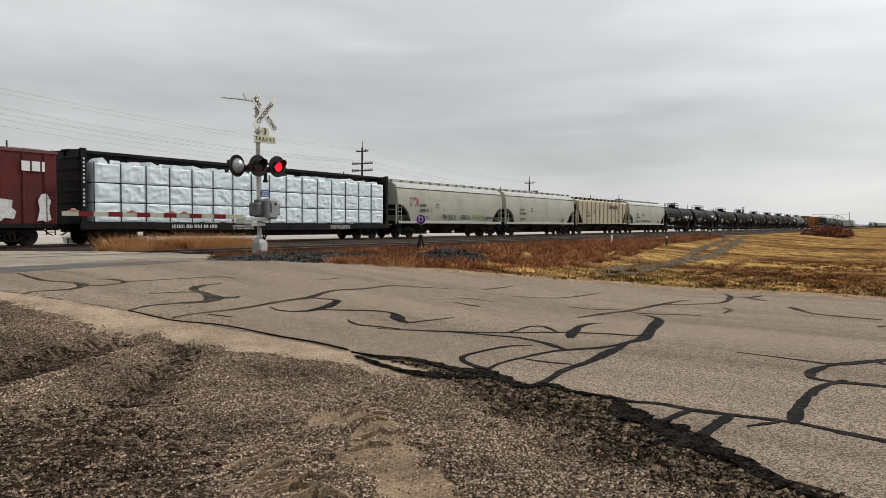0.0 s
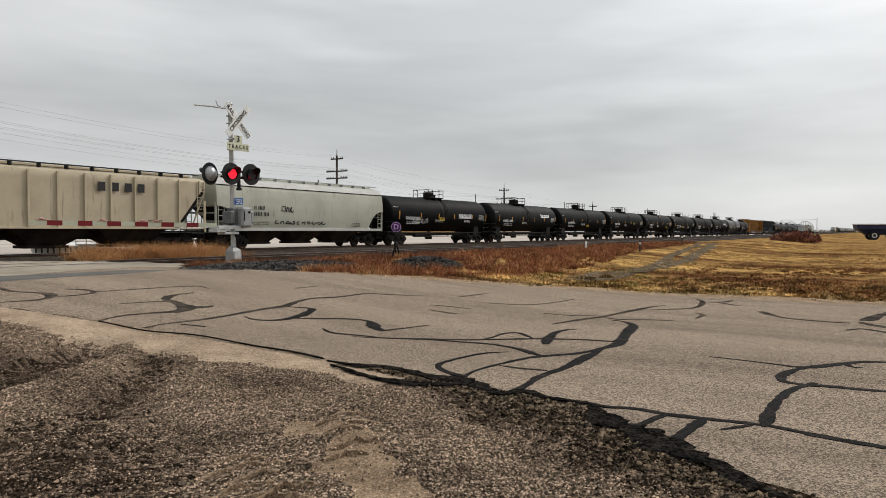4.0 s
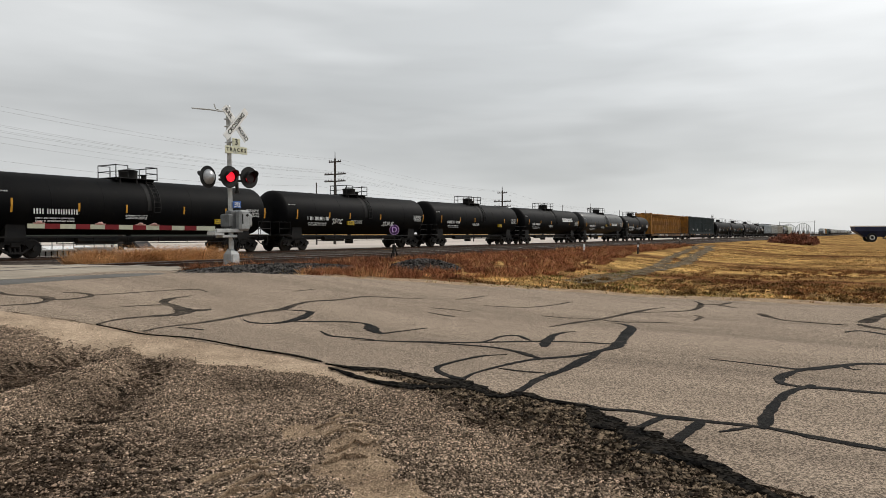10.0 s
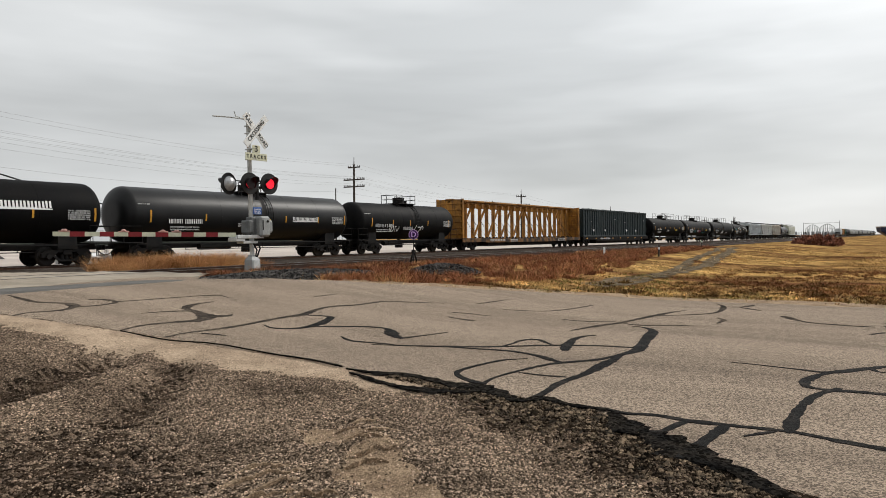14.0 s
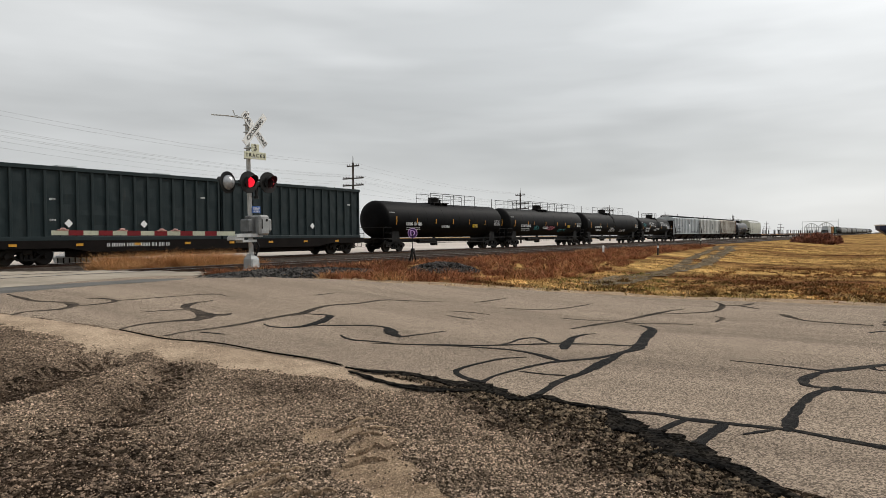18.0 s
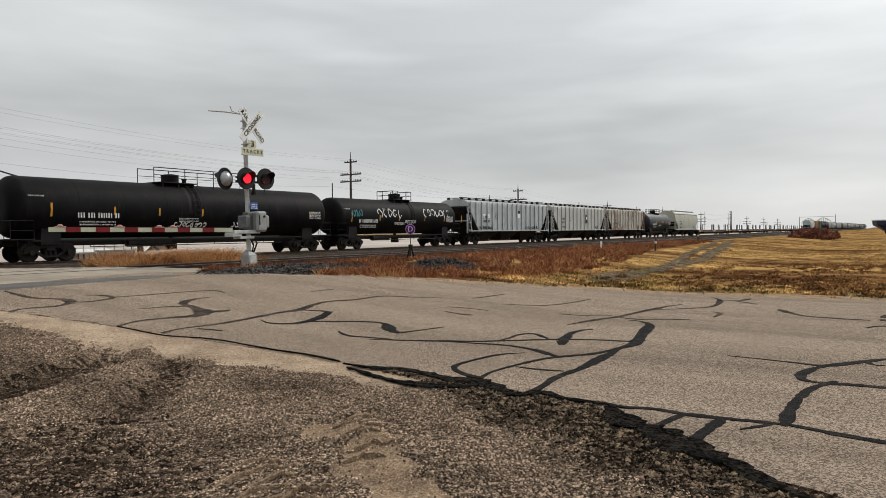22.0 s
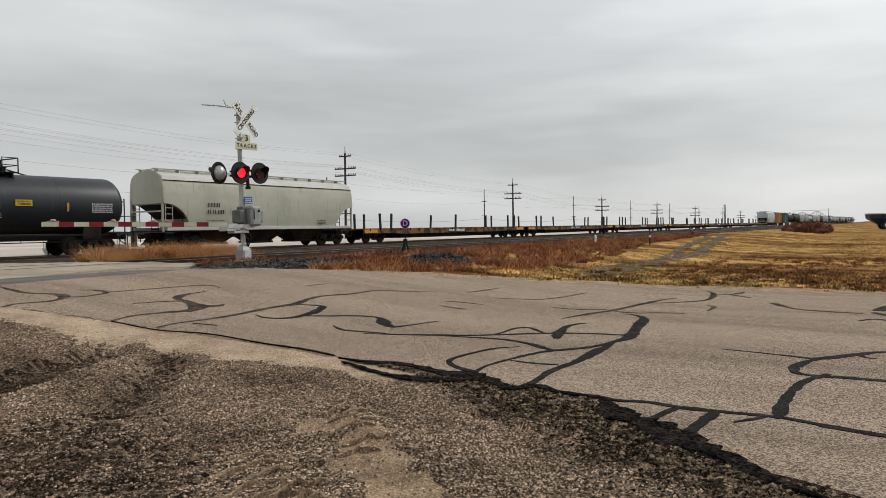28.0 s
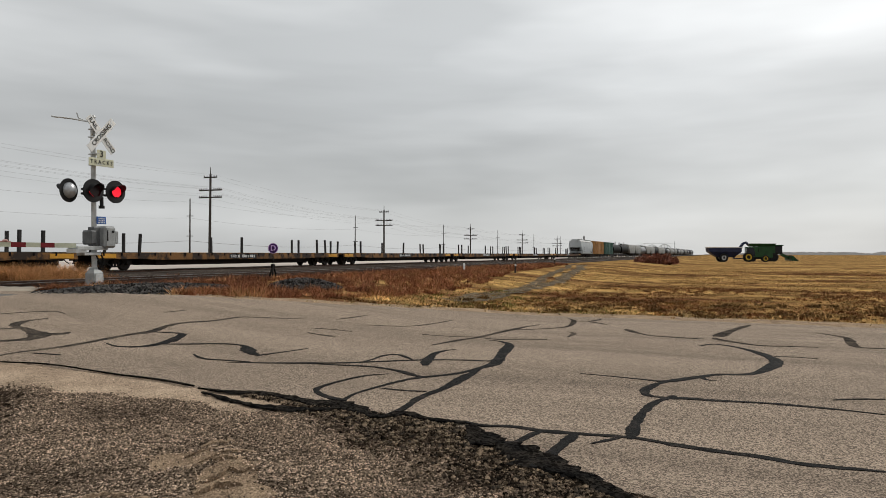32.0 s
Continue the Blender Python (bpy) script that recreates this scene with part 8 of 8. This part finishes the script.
def bush(cx, cy, rx, ry, h, n, seed):
    t = thing("bush", "low red-brown leafless bush at the field's edge", "bush", pose(cx, cy, gzf(cx, cy)))
    rng = np.random.default_rng(seed)
    g = Geo()
    for i in range(60):
        a = rng.uniform(0, 2 * math.pi)
        r = math.sqrt(rng.uniform(0, 1))
        g.rod((rx * r * math.cos(a) * 0.8, ry * r * math.sin(a) * 0.8, -0.1), (rx * r * math.cos(a) * 1.05, ry * r * math.sin(a) * 1.05, h * rng.uniform(0.5, 0.9)), 0.03, 4, 0.01)
    tagged(part("twig_mass", g, BUSH, t), kind="stuff")
    p, f = [], []
    for i in range(n):
        a, r = rng.uniform(0, 2 * math.pi), math.sqrt(rng.uniform(0, 1))
        x, y = rx * r * math.cos(a), ry * r * math.sin(a)
        top = h * (1 - 0.55 * r ** 2) * (0.75 + 0.35 * math.sin(3 * x) * math.cos(2.1 * y))
        z = top * rng.uniform(0.05, 1)
        d = rng.normal(0, 0.10, (3, 3)) * (1, 1, 1.6)
        o = len(p)
        p += [(x + q_[0], y + q_[1], z + q_[2]) for q_ in d]
        f.append((o, o + 1, o + 2))
    g = Geo()
    g.add(p, f)
    tagged(part("foliage", g, BUSH, t), kind="stuff")


bush(100.0, 9.6, 2.0, 2.9, 1.35, 5200, 31)


def shed(x, y, w, d, h, wall, roof, label, pitch=0.35):
    z = gzf(x, y)
    t = thing("shed", label, "shed", pose(x, y, z, 0, 0, 12))
    g = Geo()
    g.box(-w / 2, w / 2, -d / 2, d / 2, -0.2, h)
    part("wall", g, wall, t)
    g = Geo()
    g.loft([[(-w / 2 - 0.3, yy, zz) for yy, zz in ((-d / 2 - 0.3, h), (0, h + d * pitch), (d / 2 + 0.3, h))], [(w / 2 + 0.3, yy, zz) for yy, zz in ((-d / 2 - 0.3, h), (0, h + d * pitch), (d / 2 + 0.3, h))]])
    part("roof", g, roof, t)
    g = Geo()
    g.box(-0.6, 0.6, -d / 2 - 0.06, -d / 2, 0, 2.0)
    part("door", g, roof, t)


shed(118, 205, 16, 8, 2.4, SHED_WHITE, FADED_WHITE, "long low white shed far behind the tracks", 0.12)
shed(142, 208, 12, 7, 2.2, SHED_WHITE, FADED_WHITE, "low white shed far behind the tracks", 0.15)
shed(133, 190, 5, 6, 2.0, SHED_ROOF, SHED_ROOF, "small dark gabled shed far behind the tracks", 0.4)
shed(90, 215, 14, 8, 2.2, SHED_WHITE, SHED_ROOF, "low pale house with a dark roof far behind the tracks", 0.25)


# loading ledge with its fence beyond the crossing
def loading_ledge():
    t = thing("loading_ledge", "pale panelled steel ledge with a thin pipe fence beyond the crossing", "ledge")
    g = Geo()
    g.box(20.2, 22.7, 38.15, 38.6, 0.68, 0.78, 0.015)
    part("ledge_top", g, FADED_WHITE, t, "pale flat top plate")
    g = Geo()
    g.box(20.3, 22.6, 38.25, 38.5, 0.2, 0.68)
    face = part("side_panel", g, GALV, t)
    rib = None
    for u in np.arange(20.35, 22.6, 0.32):
        if rib is None:
            g = Geo()
            g.box(-0.025, 0.025, -0.05, 0.0, 0.2, 0.68)
            rib = part("stiffener", g, BLACK_STEEL, face, m=pose(u, 38.25, 0))
        else:
            repeat(rib, "stiffener", face, pose(u, 38.25, 0))
    g = Geo()
    g.box(22.9, 25.2, 38.4, 38.9, 0.15, 0.86, 0.03)
    part("cabinet", g, GREY_BOX, t, "low grey steel cabinet")
    post = None
    for u in np.arange(20.3, 25.3, 0.61):
        if post is None:
            g = Geo()
            g.box(-0.02, 0.02, -0.02, 0.02, 0.5, 1.38)
            post = part("post", g, GALV, t, m=pose(u, 38.55, 0))
        else:
            repeat(post, "post", t, pose(u, 38.55, 0))
    for z in (1.0, 1.19, 1.37):
        g = Geo()
        g.rod((20.3, 38.55, z), (25.2, 38.55, z), 0.016, 6)
        part("rail", g, GALV, t)


loading_ledge()


def substation():
    """Two peaked steel gantries in a row, a long bus beam over them and a taller mast at one end."""
    t = thing("substation", "far pale steel gantries of an electrical substation", "substation", pose(560, 41, gzf(560, 41)))
    for y0, wide, top in ((2.0, 9.0, 8.6), (11.4, 8.6, 8.2)):
        g = Geo()
        arch = [(0, y0 + wide * k / 8, top - 2.6 * abs(k / 4 - 1) ** 1.7) for k in range(9)]
        for a, b in zip(arch[:-1], arch[1:]):
            g.rod(a, b, 0.22, 5)
        g.rod((0, y0, 5.2), (0, y0 + wide, 5.2), 0.18, 5)
        part("gantry_beam", g, GALV, t)
        for k, (x, y, z) in enumerate(arch):
            g = Geo()
            g.rod((0, y, 0), (0, y, z), 0.24 if k % 2 == 0 else 0.14, 5)
            part("column", g, GALV, t)
        for k in range(3):
            g = Geo()
            g.box(2.0, 4.5, y0 + 0.8 + 2.9 * k, y0 + 2.4 + 2.9 * k, 0, 3.6, 0.1)
            g.rod((3.2, y0 + 1.6 + 2.9 * k, 3.6), (3.2, y0 + 1.6 + 2.9 * k, 5.0), 0.2, 6)
            part("transformer", g, HOPPER_WHITE, t)
    g = Geo()
    g.rod((0, -0.6, 9.4), (0, 21.6, 9.2), 0.14, 5)
    part("bus_beam", g, GALV, t)
    for y, h in ((-0.8, 10.8), (21.6, 9.6)):
        g = Geo()
        g.rod((0, y, 0), (0, y, h), 0.24, 6, 0.14)
        part("mast", g, DARK_GREY, t)


substation()


def hill_line(name, az0, az1, dist, h, seed, mat, label):
    g = Geo()
    v = []
    rng = random.Random(seed)
    n = 90
    for i in range(n + 1):
        a = radians(az0 + (az1 - az0) * i / n)
        k = math.sin(math.pi * i / n) ** 0.5
        top = h * k * (0.6 + 0.5 * noise.noise(Vector((i * 0.15, seed, 0))) + 0.25 * noise.noise(Vector((i * 0.7, seed, 2))))
        v += [(dist * math.cos(a), dist * math.sin(a), -8), (dist * math.cos(a), dist * math.sin(a), max(0.2, top))]
    g.add(v, [(2 * i, 2 * i + 2, 2 * i + 3, 2 * i + 1) for i in range(n)])
    tagged(part(name, g, mat), label, "distance", kind="structure")


# hills and far trees share the colour that is paled for haze
hill_line("backdrop_hills", -16, 2, 2600, 15, 3, HAZE_HILL, "horizon hills with haze in their pale colour")
hill_line("backdrop_trees", -40, -3, 2300, 6, 5, HAZE_HILL, "horizon tree line with haze in its pale colour")
hill_line("backdrop_trees", 40, 100, 900, 3, 7, TREE_DARK, "dark distant tree line behind the town")


# ---- what moves ----
def motions():
    times = (0, 0.1, 0.3, 1, 4, 8, 12, 16, 20, 24, 28, 31, 31.7, 31.9, 32)
    for car, x0 in TRAIN:
        walk(car, [(t, pose(x0 - SPEED * t, TRACK_Y, RAIL)) for t in times])
    # the two lamps flash in turn: each added lens drum half-turns at every change
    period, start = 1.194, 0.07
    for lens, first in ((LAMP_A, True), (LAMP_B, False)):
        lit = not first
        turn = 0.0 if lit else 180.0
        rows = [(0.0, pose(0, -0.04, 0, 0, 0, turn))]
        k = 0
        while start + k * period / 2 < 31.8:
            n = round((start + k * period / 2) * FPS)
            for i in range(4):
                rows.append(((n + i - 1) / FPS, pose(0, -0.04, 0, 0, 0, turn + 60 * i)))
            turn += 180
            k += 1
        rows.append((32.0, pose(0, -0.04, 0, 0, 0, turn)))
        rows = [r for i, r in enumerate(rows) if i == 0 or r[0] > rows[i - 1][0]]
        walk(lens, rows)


motions()
